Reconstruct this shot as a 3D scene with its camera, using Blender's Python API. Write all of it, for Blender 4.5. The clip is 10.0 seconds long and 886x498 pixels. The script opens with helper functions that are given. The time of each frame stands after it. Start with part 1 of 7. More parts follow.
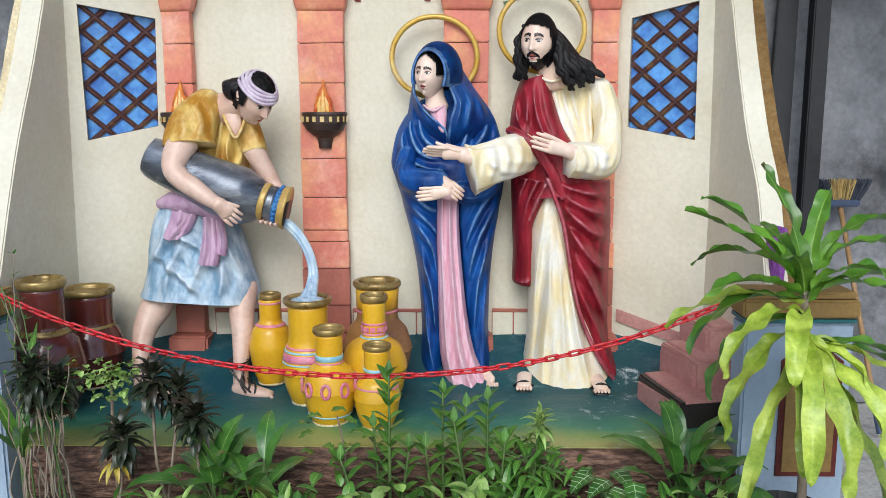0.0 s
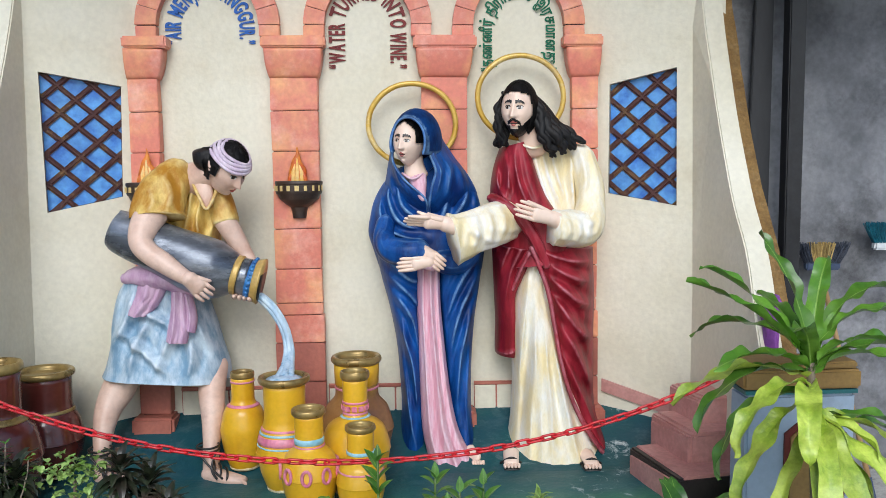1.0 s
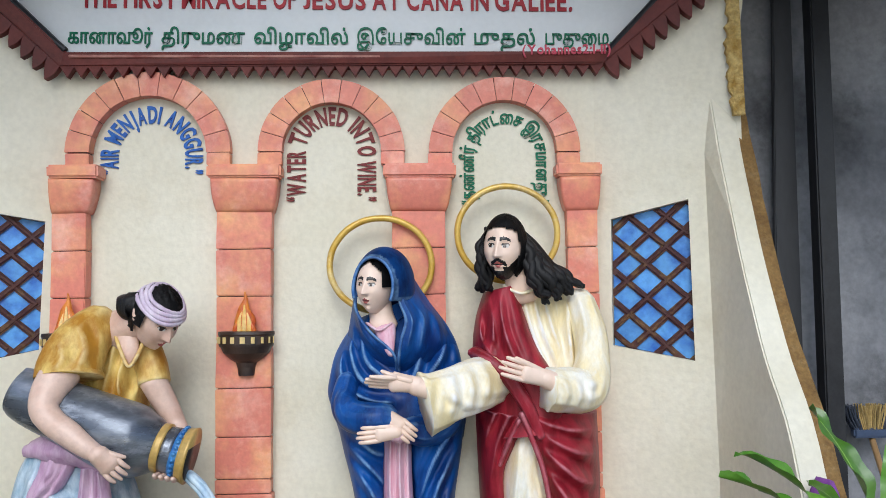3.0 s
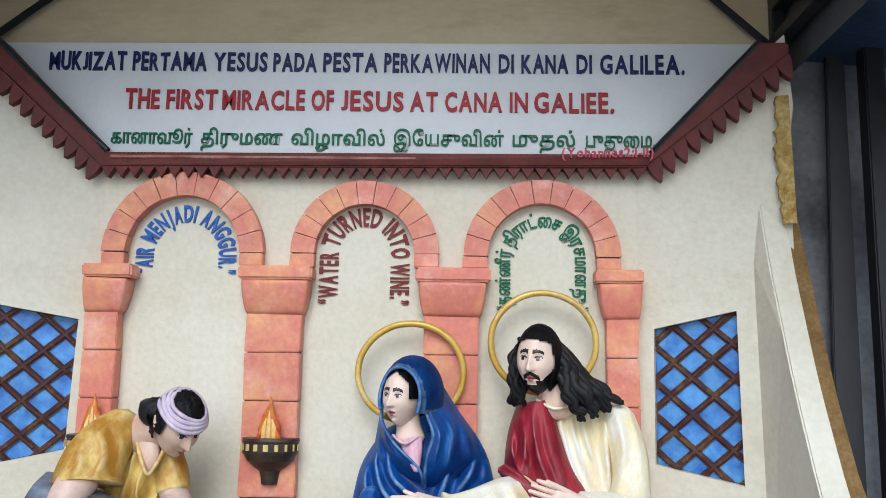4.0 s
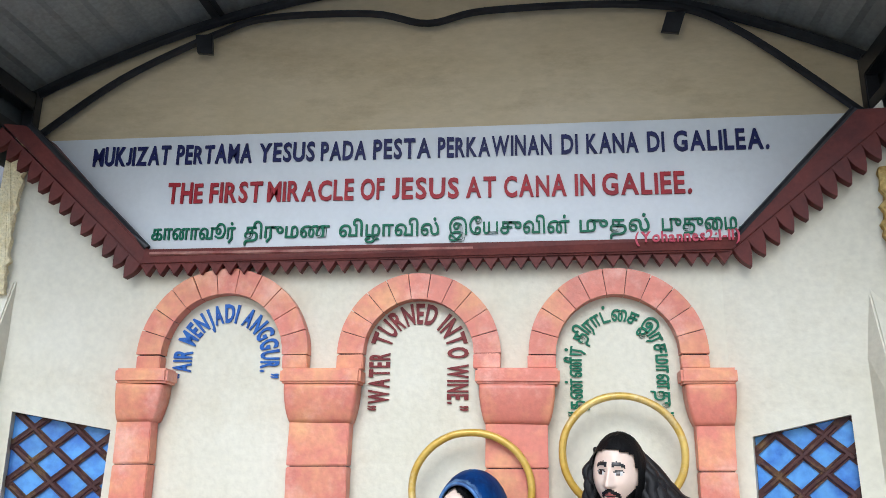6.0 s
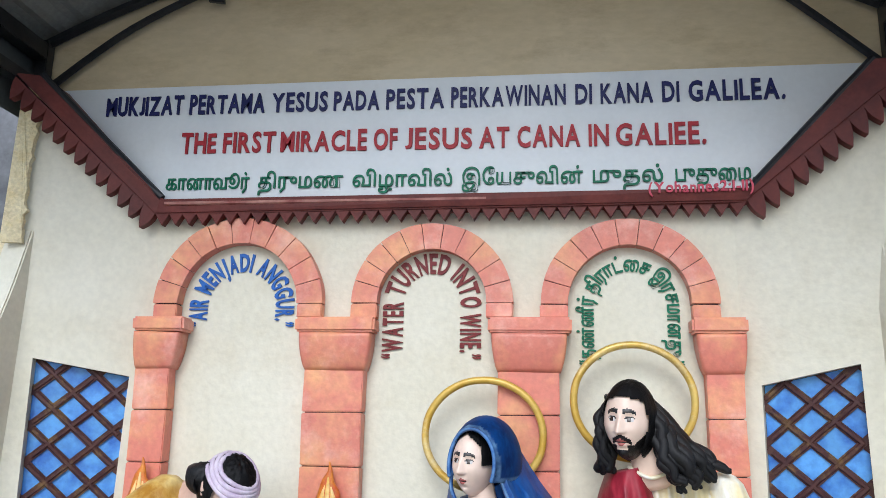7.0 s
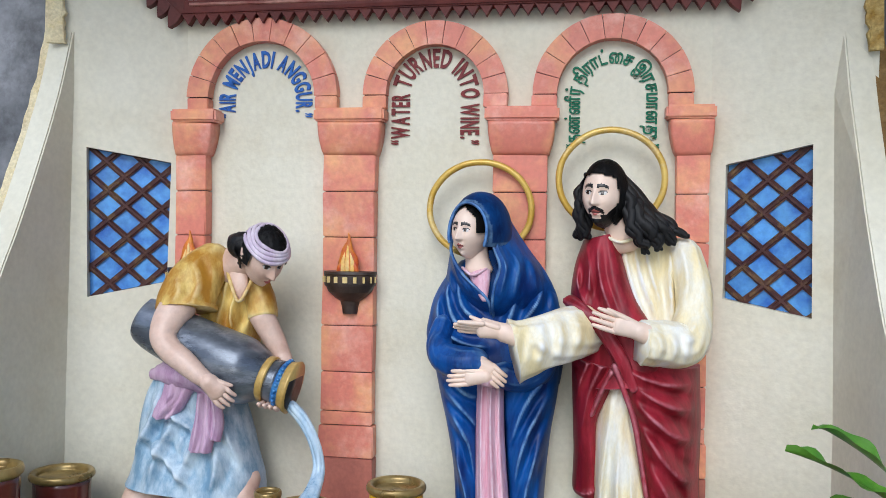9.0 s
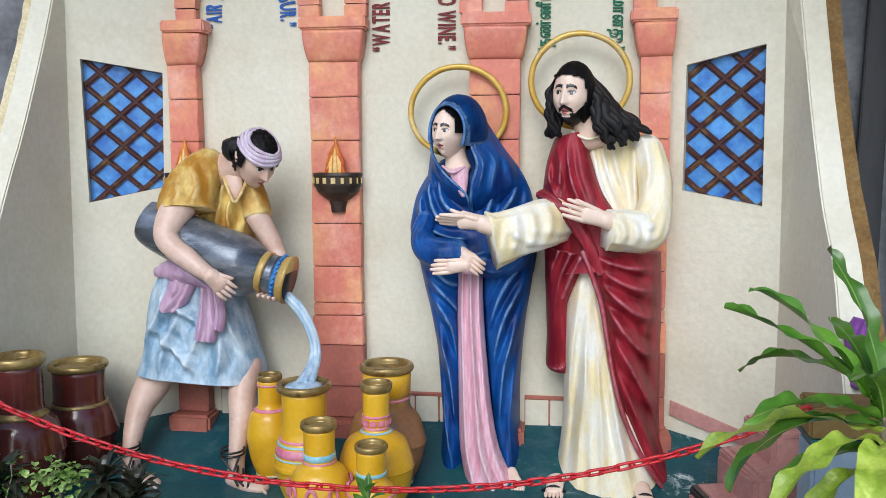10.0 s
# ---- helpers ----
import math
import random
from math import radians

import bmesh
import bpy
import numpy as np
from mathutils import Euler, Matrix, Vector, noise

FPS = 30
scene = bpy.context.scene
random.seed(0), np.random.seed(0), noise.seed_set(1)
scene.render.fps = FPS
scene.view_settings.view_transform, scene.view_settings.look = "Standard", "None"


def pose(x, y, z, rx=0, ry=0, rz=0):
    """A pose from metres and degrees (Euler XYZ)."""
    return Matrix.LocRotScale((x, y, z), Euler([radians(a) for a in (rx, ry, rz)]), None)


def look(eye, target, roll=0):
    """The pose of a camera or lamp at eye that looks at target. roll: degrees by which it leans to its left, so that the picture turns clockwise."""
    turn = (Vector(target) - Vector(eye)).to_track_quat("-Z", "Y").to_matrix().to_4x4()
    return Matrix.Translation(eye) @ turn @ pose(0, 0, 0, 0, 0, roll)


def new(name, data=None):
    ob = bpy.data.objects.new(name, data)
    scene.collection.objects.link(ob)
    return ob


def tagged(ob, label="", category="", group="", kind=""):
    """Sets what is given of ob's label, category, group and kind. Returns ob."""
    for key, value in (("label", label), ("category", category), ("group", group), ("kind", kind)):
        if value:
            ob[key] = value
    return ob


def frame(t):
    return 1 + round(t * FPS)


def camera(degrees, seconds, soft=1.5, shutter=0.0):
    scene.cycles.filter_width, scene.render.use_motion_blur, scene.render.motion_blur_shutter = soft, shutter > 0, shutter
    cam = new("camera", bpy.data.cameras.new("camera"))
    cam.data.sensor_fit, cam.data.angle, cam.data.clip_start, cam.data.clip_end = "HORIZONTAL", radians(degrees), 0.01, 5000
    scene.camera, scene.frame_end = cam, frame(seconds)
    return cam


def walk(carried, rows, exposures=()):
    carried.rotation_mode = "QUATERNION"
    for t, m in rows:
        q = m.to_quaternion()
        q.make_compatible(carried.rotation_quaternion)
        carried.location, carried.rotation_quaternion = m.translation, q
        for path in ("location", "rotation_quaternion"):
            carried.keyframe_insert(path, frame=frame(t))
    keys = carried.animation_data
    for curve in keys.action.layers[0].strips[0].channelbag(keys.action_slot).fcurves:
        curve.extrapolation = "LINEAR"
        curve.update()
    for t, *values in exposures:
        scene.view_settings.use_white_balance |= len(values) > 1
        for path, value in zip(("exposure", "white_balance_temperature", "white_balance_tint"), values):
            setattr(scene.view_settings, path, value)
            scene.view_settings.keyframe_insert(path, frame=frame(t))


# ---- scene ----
cam = camera(56.0, 10.0, soft=0.75)
PATH = [
    (0, (0.123, -4.039, 1.501), (0.091, -2.066, 1.173), -0.1),
    (0.5, (0.02, -3.978, 1.523), (0.06, -1.995, 1.267), -0.9),
    (1, (-0.002, -3.903, 1.534), (0.08, -1.914, 1.347), -0.6),
    (1.5, (0.092, -3.766, 1.548), (0.169, -1.77, 1.45), 0.2),
    (2, (0.156, -3.624, 1.557), (0.225, -1.626, 1.536), 0.4),
    (2.5, (0.148, -3.439, 1.547), (0.228, -1.442, 1.614), -0.6),
    (2.7, (0.127, -3.38, 1.553), (0.229, -1.385, 1.652), -1.0),
    (3.8, (0.266, -3.251, 1.725), (0.174, -1.268, 1.966), 1.3),
    (4, (0.266, -3.231, 1.741), (0.183, -1.255, 2.038), 1.0),
    (4.5, (0.212, -3.14, 1.759), (0.161, -1.195, 2.219), -0.3),
    (5, (0.199, -3.054, 1.765), (0.104, -1.134, 2.318), -0.8),
    (6.5, (0.304, -2.899, 1.751), (0.027, -0.989, 2.275), 1.5),
    (7, (0.262, -2.932, 1.738), (-0.004, -0.999, 2.177), 1.2),
    (7.5, (0.224, -3.003, 1.725), (-0.021, -1.041, 2.027), 0.5),
    (8, (0.213, -3.086, 1.7), (-0.022, -1.109, 1.881), 0.2),
    (8.5, (0.314, -3.186, 1.672), (0.025, -1.209, 1.753), 0.7),
    (9, (0.403, -3.287, 1.64), (0.079, -1.314, 1.609), 0.9),
    (9.5, (0.415, -3.402, 1.606), (0.112, -1.429, 1.489), -0.3),
    (10, (0.431, -3.539, 1.578), (0.16, -1.571, 1.348), -0.2),
]
walk(cam, [(t, look(eye, target, roll)) for t, eye, target, roll in PATH],
     [(0.0, 0.29, 6500, 10), (1.5, 0.20, 6380, 10), (2.5, 0.16, 6330, 10), (4.0, 0.18, 6200, 10), (5.0, 0.42, 6050, 10), (6.5, 0.40, 6080, 10), (7.0, 0.34, 6150, 10), (8.0, 0.16, 6450, 10), (8.5, 0.12, 6270, 10), (9.5, 0.15, 6150, 10), (10.0, 0.19, 6250, 10)])

# ---- light ----
SUN_EL, SUN_AZ = 38.0, 3.0   # a veiled sun in front of the wall
world = bpy.data.worlds.new("sky")
scene.world = world
world.use_nodes = True
wn = world.node_tree.nodes
sky = wn.new("ShaderNodeTexSky")
sky.sky_type = "NISHITA"
sky.sun_disc = False
sky.sun_elevation = radians(SUN_EL)
sky.sun_rotation = radians(180 + SUN_AZ)
sky.dust_density, sky.air_density, sky.ozone_density = 1.5, 1.0, 2.0
world.node_tree.links.new(sky.outputs[0], wn["Background"].inputs[0])
wn["Background"].inputs[1].default_value = 0.15
sun = new("sun", bpy.data.lights.new("sun", "SUN"))
sun.data.energy, sun.data.angle, sun.data.color = 1.5, radians(34), (0.94, 0.985, 1.0)
sun.matrix_world = look((-3.0 * math.sin(radians(SUN_AZ)) * 2, -3.0 * math.cos(radians(SUN_AZ)) * 2, 6 * math.tan(radians(SUN_EL))), (0, 0, 0))


# ---- materials ----
def mat(name, c1, c2=None, rough=0.6, metal=0.0, scale=3.0, fine=60.0, bump=0.15, grain=0.12, stain=None, spec=0.5, lo=0.35, hi=0.65, stretch=(1, 1, 1), island=0.0, piece=0.0, coat=0.0):
    """A painted or natural surface: two colours in large patches, a fine grain, optional stains, and relief."""
    m = bpy.data.materials.new(name)
    m.use_nodes = True
    nt = m.node_tree
    n, l = nt.nodes, nt.links
    b = n["Principled BSDF"]
    b.inputs["Roughness"].default_value = rough
    b.inputs["Metallic"].default_value = metal
    b.inputs["Specular IOR Level"].default_value = spec
    b.inputs["Coat Weight"].default_value = coat
    geo = n.new("ShaderNodeNewGeometry")
    mp = n.new("ShaderNodeMapping")
    mp.inputs["Scale"].default_value = stretch
    l.new(geo.outputs["Position"], mp.inputs[0])
    big = n.new("ShaderNodeTexNoise")
    big.inputs["Scale"].default_value, big.inputs["Detail"].default_value, big.inputs["Roughness"].default_value = scale, 6, 0.6
    l.new(mp.outputs[0], big.inputs["Vector"])
    small = n.new("ShaderNodeTexNoise")
    small.inputs["Scale"].default_value, small.inputs["Detail"].default_value = fine, 4
    l.new(mp.outputs[0], small.inputs["Vector"])
    ramp = n.new("ShaderNodeMapRange")
    ramp.inputs["From Min"].default_value, ramp.inputs["From Max"].default_value = lo, hi
    l.new(big.outputs["Fac"], ramp.inputs["Value"])
    mix = n.new("ShaderNodeMix")
    mix.data_type = "RGBA"
    mix.inputs[6].default_value, mix.inputs[7].default_value = (*c1, 1), (*(c2 or c1), 1)
    l.new(ramp.outputs[0], mix.inputs[0])
    col = mix.outputs[2]
    if stain:
        sc, sscale, amount = stain
        st = n.new("ShaderNodeTexNoise")
        st.inputs["Scale"].default_value, st.inputs["Detail"].default_value, st.inputs["Roughness"].default_value = sscale, 9, 0.72
        l.new(mp.outputs[0], st.inputs["Vector"])
        sr = n.new("ShaderNodeMapRange")
        sr.inputs["From Min"].default_value, sr.inputs["From Max"].default_value, sr.inputs["To Max"].default_value = 0.52, 0.72, amount
        l.new(st.outputs["Fac"], sr.inputs["Value"])
        sm = n.new("ShaderNodeMix")
        sm.data_type = "RGBA"
        l.new(sr.outputs[0], sm.inputs[0])
        l.new(col, sm.inputs[6])
        sm.inputs[7].default_value = (*sc, 1)
        col = sm.outputs[2]
    hsv = n.new("ShaderNodeHueSaturation")
    l.new(col, hsv.inputs["Color"])
    gr = n.new("ShaderNodeMapRange")
    gr.inputs["From Min"].default_value, gr.inputs["From Max"].default_value = 0.3, 0.7
    gr.inputs["To Min"].default_value, gr.inputs["To Max"].default_value = 1 - grain, 1 + grain
    l.new(small.outputs["Fac"], gr.inputs["Value"])
    val = gr.outputs[0]
    if island or piece:
        rnd = (geo.outputs["Random Per Island"] if island else n.new("ShaderNodeObjectInfo").outputs["Random"])
        k = island or piece
        rr = n.new("ShaderNodeMapRange")
        rr.inputs["To Min"].default_value, rr.inputs["To Max"].default_value = 1 - k, 1 + k
        l.new(rnd, rr.inputs["Value"])
        mu = n.new("ShaderNodeMath")
        mu.operation = "MULTIPLY"
        l.new(val, mu.inputs[0])
        l.new(rr.outputs[0], mu.inputs[1])
        val = mu.outputs[0]
    l.new(val, hsv.inputs["Value"])
    l.new(hsv.outputs[0], b.inputs["Base Color"])
    rv = n.new("ShaderNodeMapRange")
    rv.inputs["To Min"].default_value, rv.inputs["To Max"].default_value = max(rough - 0.12, 0.05), min(rough + 0.12, 1)
    l.new(big.outputs["Fac"], rv.inputs["Value"])
    l.new(rv.outputs[0], b.inputs["Roughness"])
    if bump:
        add = n.new("ShaderNodeMath")
        add.operation = "MULTIPLY_ADD"
        add.inputs[1].default_value = 0.25
        l.new(small.outputs["Fac"], add.inputs[0])
        l.new(big.outputs["Fac"], add.inputs[2])
        bu = n.new("ShaderNodeBump")
        bu.inputs["Strength"].default_value, bu.inputs["Distance"].default_value = bump, 0.02
        l.new(add.outputs[0], bu.inputs["Height"])
        l.new(bu.outputs[0], b.inputs["Normal"])
    return m


M = {}
M["wall"] = mat("cream_plaster", (0.660, 0.622, 0.488), (0.735, 0.702, 0.582), 0.55, scale=2.2, fine=45, bump=0.30, grain=0.05, stain=((0.54, 0.46, 0.31), 1.8, 0.45))
M["gable"] = mat("old_plaster", (0.56, 0.46, 0.29), (0.63, 0.53, 0.36), 0.7, scale=2.0, fine=40, bump=0.25, grain=0.05, stain=((0.36, 0.27, 0.15), 2.4, 0.7), stretch=(0.6, 1, 1.4))
M["pink"] = mat("pink_paint", (0.66, 0.205, 0.145), (0.79, 0.37, 0.18), 0.45, scale=5.0, fine=50, bump=0.25, grain=0.07, stain=((0.86, 0.50, 0.40), 4.0, 0.7), lo=0.46, hi=0.68, piece=0.06)
M["white"] = mat("white_paint", (0.64, 0.68, 0.71), (0.70, 0.73, 0.75), 0.45, scale=3, fine=50, bump=0.12, grain=0.02, stain=((0.58, 0.6, 0.6), 5.0, 0.25))
M["brown"] = mat("maroon_paint", (0.09, 0.020, 0.018), (0.15, 0.034, 0.028), 0.45, scale=8, fine=70, bump=0.15, grain=0.12, spec=0.2)
M["navy"] = mat("navy_paint", (0.010, 0.014, 0.075), (0.018, 0.022, 0.11), 0.4, scale=20, bump=0.1, spec=0.2)
M["red"] = mat("red_paint", (0.30, 0.014, 0.024), (0.42, 0.030, 0.040), 0.4, scale=20, bump=0.1, spec=0.2)
M["notered"] = mat("rose_red_paint", (0.50, 0.05, 0.09), (0.60, 0.10, 0.14), 0.4, scale=20, bump=0.1, spec=0.2)
M["green"] = mat("green_paint", (0.003, 0.12, 0.062), (0.006, 0.17, 0.09), 0.4, scale=20, bump=0.1, spec=0.2)
M["blue"] = mat("blue_paint", (0.02, 0.09, 0.36), (0.03, 0.14, 0.46), 0.4, scale=20, bump=0.1, spec=0.2)
M["darkred"] = mat("dark_red_paint", (0.16, 0.022, 0.025), (0.21, 0.035, 0.035), 0.4, scale=20, bump=0.1, spec=0.2)
M["pane"] = mat("sky_blue_pane_paint", (0.008, 0.10, 0.48), (0.10, 0.34, 0.74), 0.4, scale=12, fine=60, bump=0.12, grain=0.08, lo=0.3, hi=0.6, piece=0.12)
M["lattice"] = mat("brown_lattice_paint", (0.055, 0.022, 0.025), (0.085, 0.036, 0.03), 0.4, scale=14, fine=70, bump=0.2, stain=((0.30, 0.19, 0.06), 12, 0.65), spec=0.2)
M["steel"] = mat("black_steel", (0.012, 0.013, 0.016), (0.025, 0.026, 0.03), 0.35, metal=0.2, scale=8, fine=90, bump=0.08)
M["sheet"] = mat("grey_roof_sheet", (0.25, 0.26, 0.25), (0.33, 0.34, 0.33), 0.5, metal=0.3, scale=3, fine=60, bump=0.1, stain=((0.09, 0.085, 0.07), 3, 0.5))
M["darksheet"] = mat("dark_green_grey_sheet", (0.045, 0.052, 0.056), (0.08, 0.088, 0.09), 0.6, scale=3, fine=60, bump=0.1)
M["cement"] = mat("cement_plaster", (0.10, 0.105, 0.115), (0.30, 0.305, 0.325), 0.8, scale=1.9, fine=40, bump=0.4, grain=0.12, stain=((0.022, 0.022, 0.023), 1.5, 1.0))
M["rawedge"] = mat("raw_sand_edge", (0.66, 0.54, 0.30), (0.78, 0.70, 0.48), 0.9, scale=18, fine=90, bump=0.8, grain=0.15, stain=((0.4, 0.26, 0.1), 9, 0.7))
M["rawmustard"] = mat("flaked_mustard_plaster", (0.34, 0.20, 0.04), (0.58, 0.43, 0.17), 0.9, scale=22, fine=90, bump=0.8, grain=0.2, stain=((0.20, 0.10, 0.03), 14, 0.8))
M["rawbrown"] = mat("raw_brown_edge", (0.16, 0.085, 0.022), (0.24, 0.14, 0.045), 0.85, scale=14, fine=90, bump=0.8, grain=0.2, stain=((0.36, 0.26, 0.13), 12, 0.5))
M["floorpaint"] = mat("green_blue_floor_paint", (0.008, 0.06, 0.09), (0.015, 0.13, 0.10), 0.45, scale=3.5, fine=50, bump=0.4, grain=0.12, stain=((0.34, 0.44, 0.46), 9, 0.40), spec=0.25)
M["ground"] = mat("worn_concrete_ground", (0.38, 0.37, 0.345), (0.47, 0.46, 0.43), 0.85, scale=3, fine=60, bump=0.5, grain=0.2, stain=((0.10, 0.09, 0.08), 5, 0.6))
M["pinkbase"] = mat("dull_pink_paint", (0.36, 0.115, 0.085), (0.45, 0.15, 0.105), 0.5, scale=5, fine=60, bump=0.25, grain=0.08, stain=((0.20, 0.07, 0.055), 4, 0.6), piece=0.06)
M["pinkline"] = mat("worn_pale_line", (0.42, 0.20, 0.16), (0.24, 0.06, 0.05), 0.6, scale=9, fine=60, bump=0.1)
M["gold"] = mat("aged_gold_paint", (0.42, 0.26, 0.06), (0.62, 0.42, 0.14), 0.35, metal=0.2, scale=9, fine=70, bump=0.15, stain=((0.12, 0.07, 0.03), 9, 0.4))
M["water"] = mat("pale_blue_water_paint", (0.28, 0.44, 0.60), (0.62, 0.74, 0.82), 0.3, scale=10, fine=60, bump=0.2, grain=0.06, stretch=(2, 2, 0.5))
M["halo"] = mat("yellow_gold_paint", (0.55, 0.32, 0.035), (0.72, 0.50, 0.13), 0.32, metal=0.15, scale=7, fine=60, bump=0.1, grain=0.06, stain=((0.84, 0.78, 0.55), 5, 0.8))
M["soil"] = mat("dark_soil", (0.018, 0.014, 0.010), (0.04, 0.03, 0.02), 0.95, scale=12, fine=80, bump=0.9, grain=0.3)


# ---- building helpers ----
def thing(name, label, category, group="", kind="", at=(0, 0, 0)):
    ob = new(name)
    ob.location = at
    ob.empty_display_size = 0.1
    return tagged(ob, label, category, group, kind)


def part(name, bm, material, parent=None, label="", smooth=False, tf=None):
    """Links a bmesh as one mesh object, under a thing or a part where one is given."""
    me = bpy.data.meshes.new(name)
    bmesh.ops.recalc_face_normals(bm, faces=bm.faces)
    if tf is not None:
        bm.transform(tf)
    if parent is not None and parent.parent is None:
        bm.transform(Matrix.Translation(-parent.location))
    elif parent is not None:
        bm.transform(Matrix.Translation(-parent.parent.location))
    bm.to_mesh(me)
    bm.free()
    for m in (material if isinstance(material, (list, tuple)) else [material]):
        me.materials.append(m)
    if smooth:
        for p in me.polygons:
            p.use_smooth = True
    ob = new(name, me)
    if parent is not None:
        ob.parent = parent
    if label:
        ob["label"] = label
    return ob


def box(x0, x1, y0, y1, z0, z1, bevel=0.0, bm=None, seg=2):
    b = bmesh.new()
    bmesh.ops.create_cube(b, size=1.0)
    b.transform(Matrix.Translation(((x0 + x1) / 2, (y0 + y1) / 2, (z0 + z1) / 2)) @ Matrix.Diagonal((abs(x1 - x0), abs(y1 - y0), abs(z1 - z0), 1)))
    if bevel:
        bmesh.ops.bevel(b, geom=b.edges[:], offset=bevel, segments=seg, affect="EDGES")
    if bm is None:
        return b
    merge(bm, b)
    return bm


def merge(bm, other, mi=None):
    me = bpy.data.meshes.new("tmp")
    if mi is not None:
        for f in other.faces:
            f.material_index = mi
    other.to_mesh(me)
    other.free()
    bm.from_mesh(me)
    bpy.data.meshes.remove(me)


def prism(pts, d0, d1, axis="y", bevel=0.0, holes=()):
    """A plate: the outline pts in x, z (axis y) or y, z (axis x) or x, y (axis z), from d0 to d1, with holes."""
    bm = bmesh.new()

    def p3(p, d):
        return {"y": (p[0], d, p[1]), "x": (d, p[0], p[1]), "z": (p[0], p[1], d)}[axis]
    loops = []
    for loop in (pts, *holes):
        loops.append(([bm.verts.new(p3(p, d0)) for p in loop], [bm.verts.new(p3(p, d1)) for p in loop]))
    for a, b in loops:
        for i in range(len(a)):
            bm.faces.new((a[i - 1], a[i], b[i], b[i - 1]))
    if not holes:
        bm.faces.new(loops[0][0])
        bm.faces.new(loops[0][1])
    else:
        for s in (0, 1):
            edges = []
            for lp in loops:
                v = lp[s]
                edges += [bm.edges.get((v[i - 1], v[i])) for i in range(len(v))]
            bmesh.ops.triangle_fill(bm, use_beauty=True, edges=edges)
    if bevel:
        bmesh.ops.recalc_face_normals(bm, faces=bm.faces)
        bmesh.ops.bevel(bm, geom=[e for e in bm.edges if e.is_manifold and e.calc_face_angle() > 0.5], offset=bevel, segments=2, affect="EDGES")
    return bm


def tube(path, radii, seg=8, closed=False, cap=True, flat=1.0):
    """A round rod along a path of points."""
    bm = bmesh.new()
    pts = [Vector(p) for p in path]
    n = len(pts)
    if not isinstance(radii, (list, tuple)):
        radii = [radii] * n
    rings = []
    up = None
    for i, p in enumerate(pts):
        if closed:
            d = (pts[(i + 1) % n] - pts[i - 1]).normalized()
        else:
            d = (pts[min(i + 1, n - 1)] - pts[max(i - 1, 0)]).normalized()
        if up is None:
            up = Vector((0, 1, 0)) if abs(d.y) < 0.9 else Vector((1, 0, 0))
        s = d.cross(up).normalized()
        up = s.cross(d).normalized()
        rings.append([bm.verts.new(p + (s * math.cos(a) + up * math.sin(a) * flat) * radii[i]) for a in (2 * math.pi * k / seg for k in range(seg))])
    for i in range(n if closed else n - 1):
        a, b = rings[i], rings[(i + 1) % n]
        for k in range(seg):
            bm.faces.new((a[k - 1], a[k], b[k], b[k - 1]))
    if cap and not closed:
        bm.faces.new(rings[0])
        bm.faces.new(rings[-1])
    return bm


def smoothpath(ctrl, n=10):
    """A smooth curve through the control points."""
    c = [Vector(p) for p in ctrl]
    out = []
    for i in range(len(c) - 1):
        p0, p1, p2, p3 = c[max(i - 1, 0)], c[i], c[i + 1], c[min(i + 2, len(c) - 1)]
        for k in range(n):
            t = k / n
            out.append(0.5 * ((2 * p1) + (p2 - p0) * t + (2 * p0 - 5 * p1 + 4 * p2 - p3) * t * t + (3 * p1 - p0 - 3 * p2 + p3) * t ** 3))
    out.append(c[-1])
    return out


def lathe(profile, seg=40, wob=0.0, seed=0):
    """A turned body of revolution, from (radius, height) pairs, slightly uneven."""
    bm = bmesh.new()
    rings = []
    for r, z in profile:
        rings.append([bm.verts.new((r * math.cos(a) * (1 + wob * noise.noise((math.cos(a) * 1.5 + seed, math.sin(a) * 1.5, z * 5))), r * math.sin(a) * (1 + wob * noise.noise((math.cos(a) * 1.5 + seed + 7, math.sin(a) * 1.5, z * 5))), z)) for a in (2 * math.pi * k / seg for k in range(seg))])
    for a, b in zip(rings, rings[1:]):
        for k in range(seg):
            bm.faces.new((a[k - 1], a[k], b[k], b[k - 1]))
    bm.faces.new(rings[0])
    bm.faces.new(rings[-1])
    return bm


def roughen(bm, amount, size, cut=0):
    """Presses a bmesh slightly out of true."""
    for v in bm.verts:
        v.co += Vector(noise.noise_vector(v.co * size)) * amount
    return bm


def letters(text, size, bold=0.0, depth=0.004):
    """One raised letter or word in the built-in font, lying in x, z and facing -y; returns bmesh and its width."""
    cu = bpy.data.curves.new("txt", "FONT")
    cu.body, cu.size, cu.extrude, cu.offset, cu.resolution_u = text, size, depth, bold, 3
    ob = bpy.data.objects.new("txt", cu)
    scene.collection.objects.link(ob)
    dg = bpy.context.evaluated_depsgraph_get()
    dg.update()
    me = bpy.data.meshes.new_from_object(ob.evaluated_get(dg))
    bm = bmesh.new()
    bm.from_mesh(me)
    bpy.data.objects.remove(ob)
    bpy.data.meshes.remove(me)
    bm.transform(Matrix.Rotation(radians(90), 4, "X"))
    xs = [v.co.x for v in bm.verts] or [0.0]
    return bm, min(xs), max(xs)


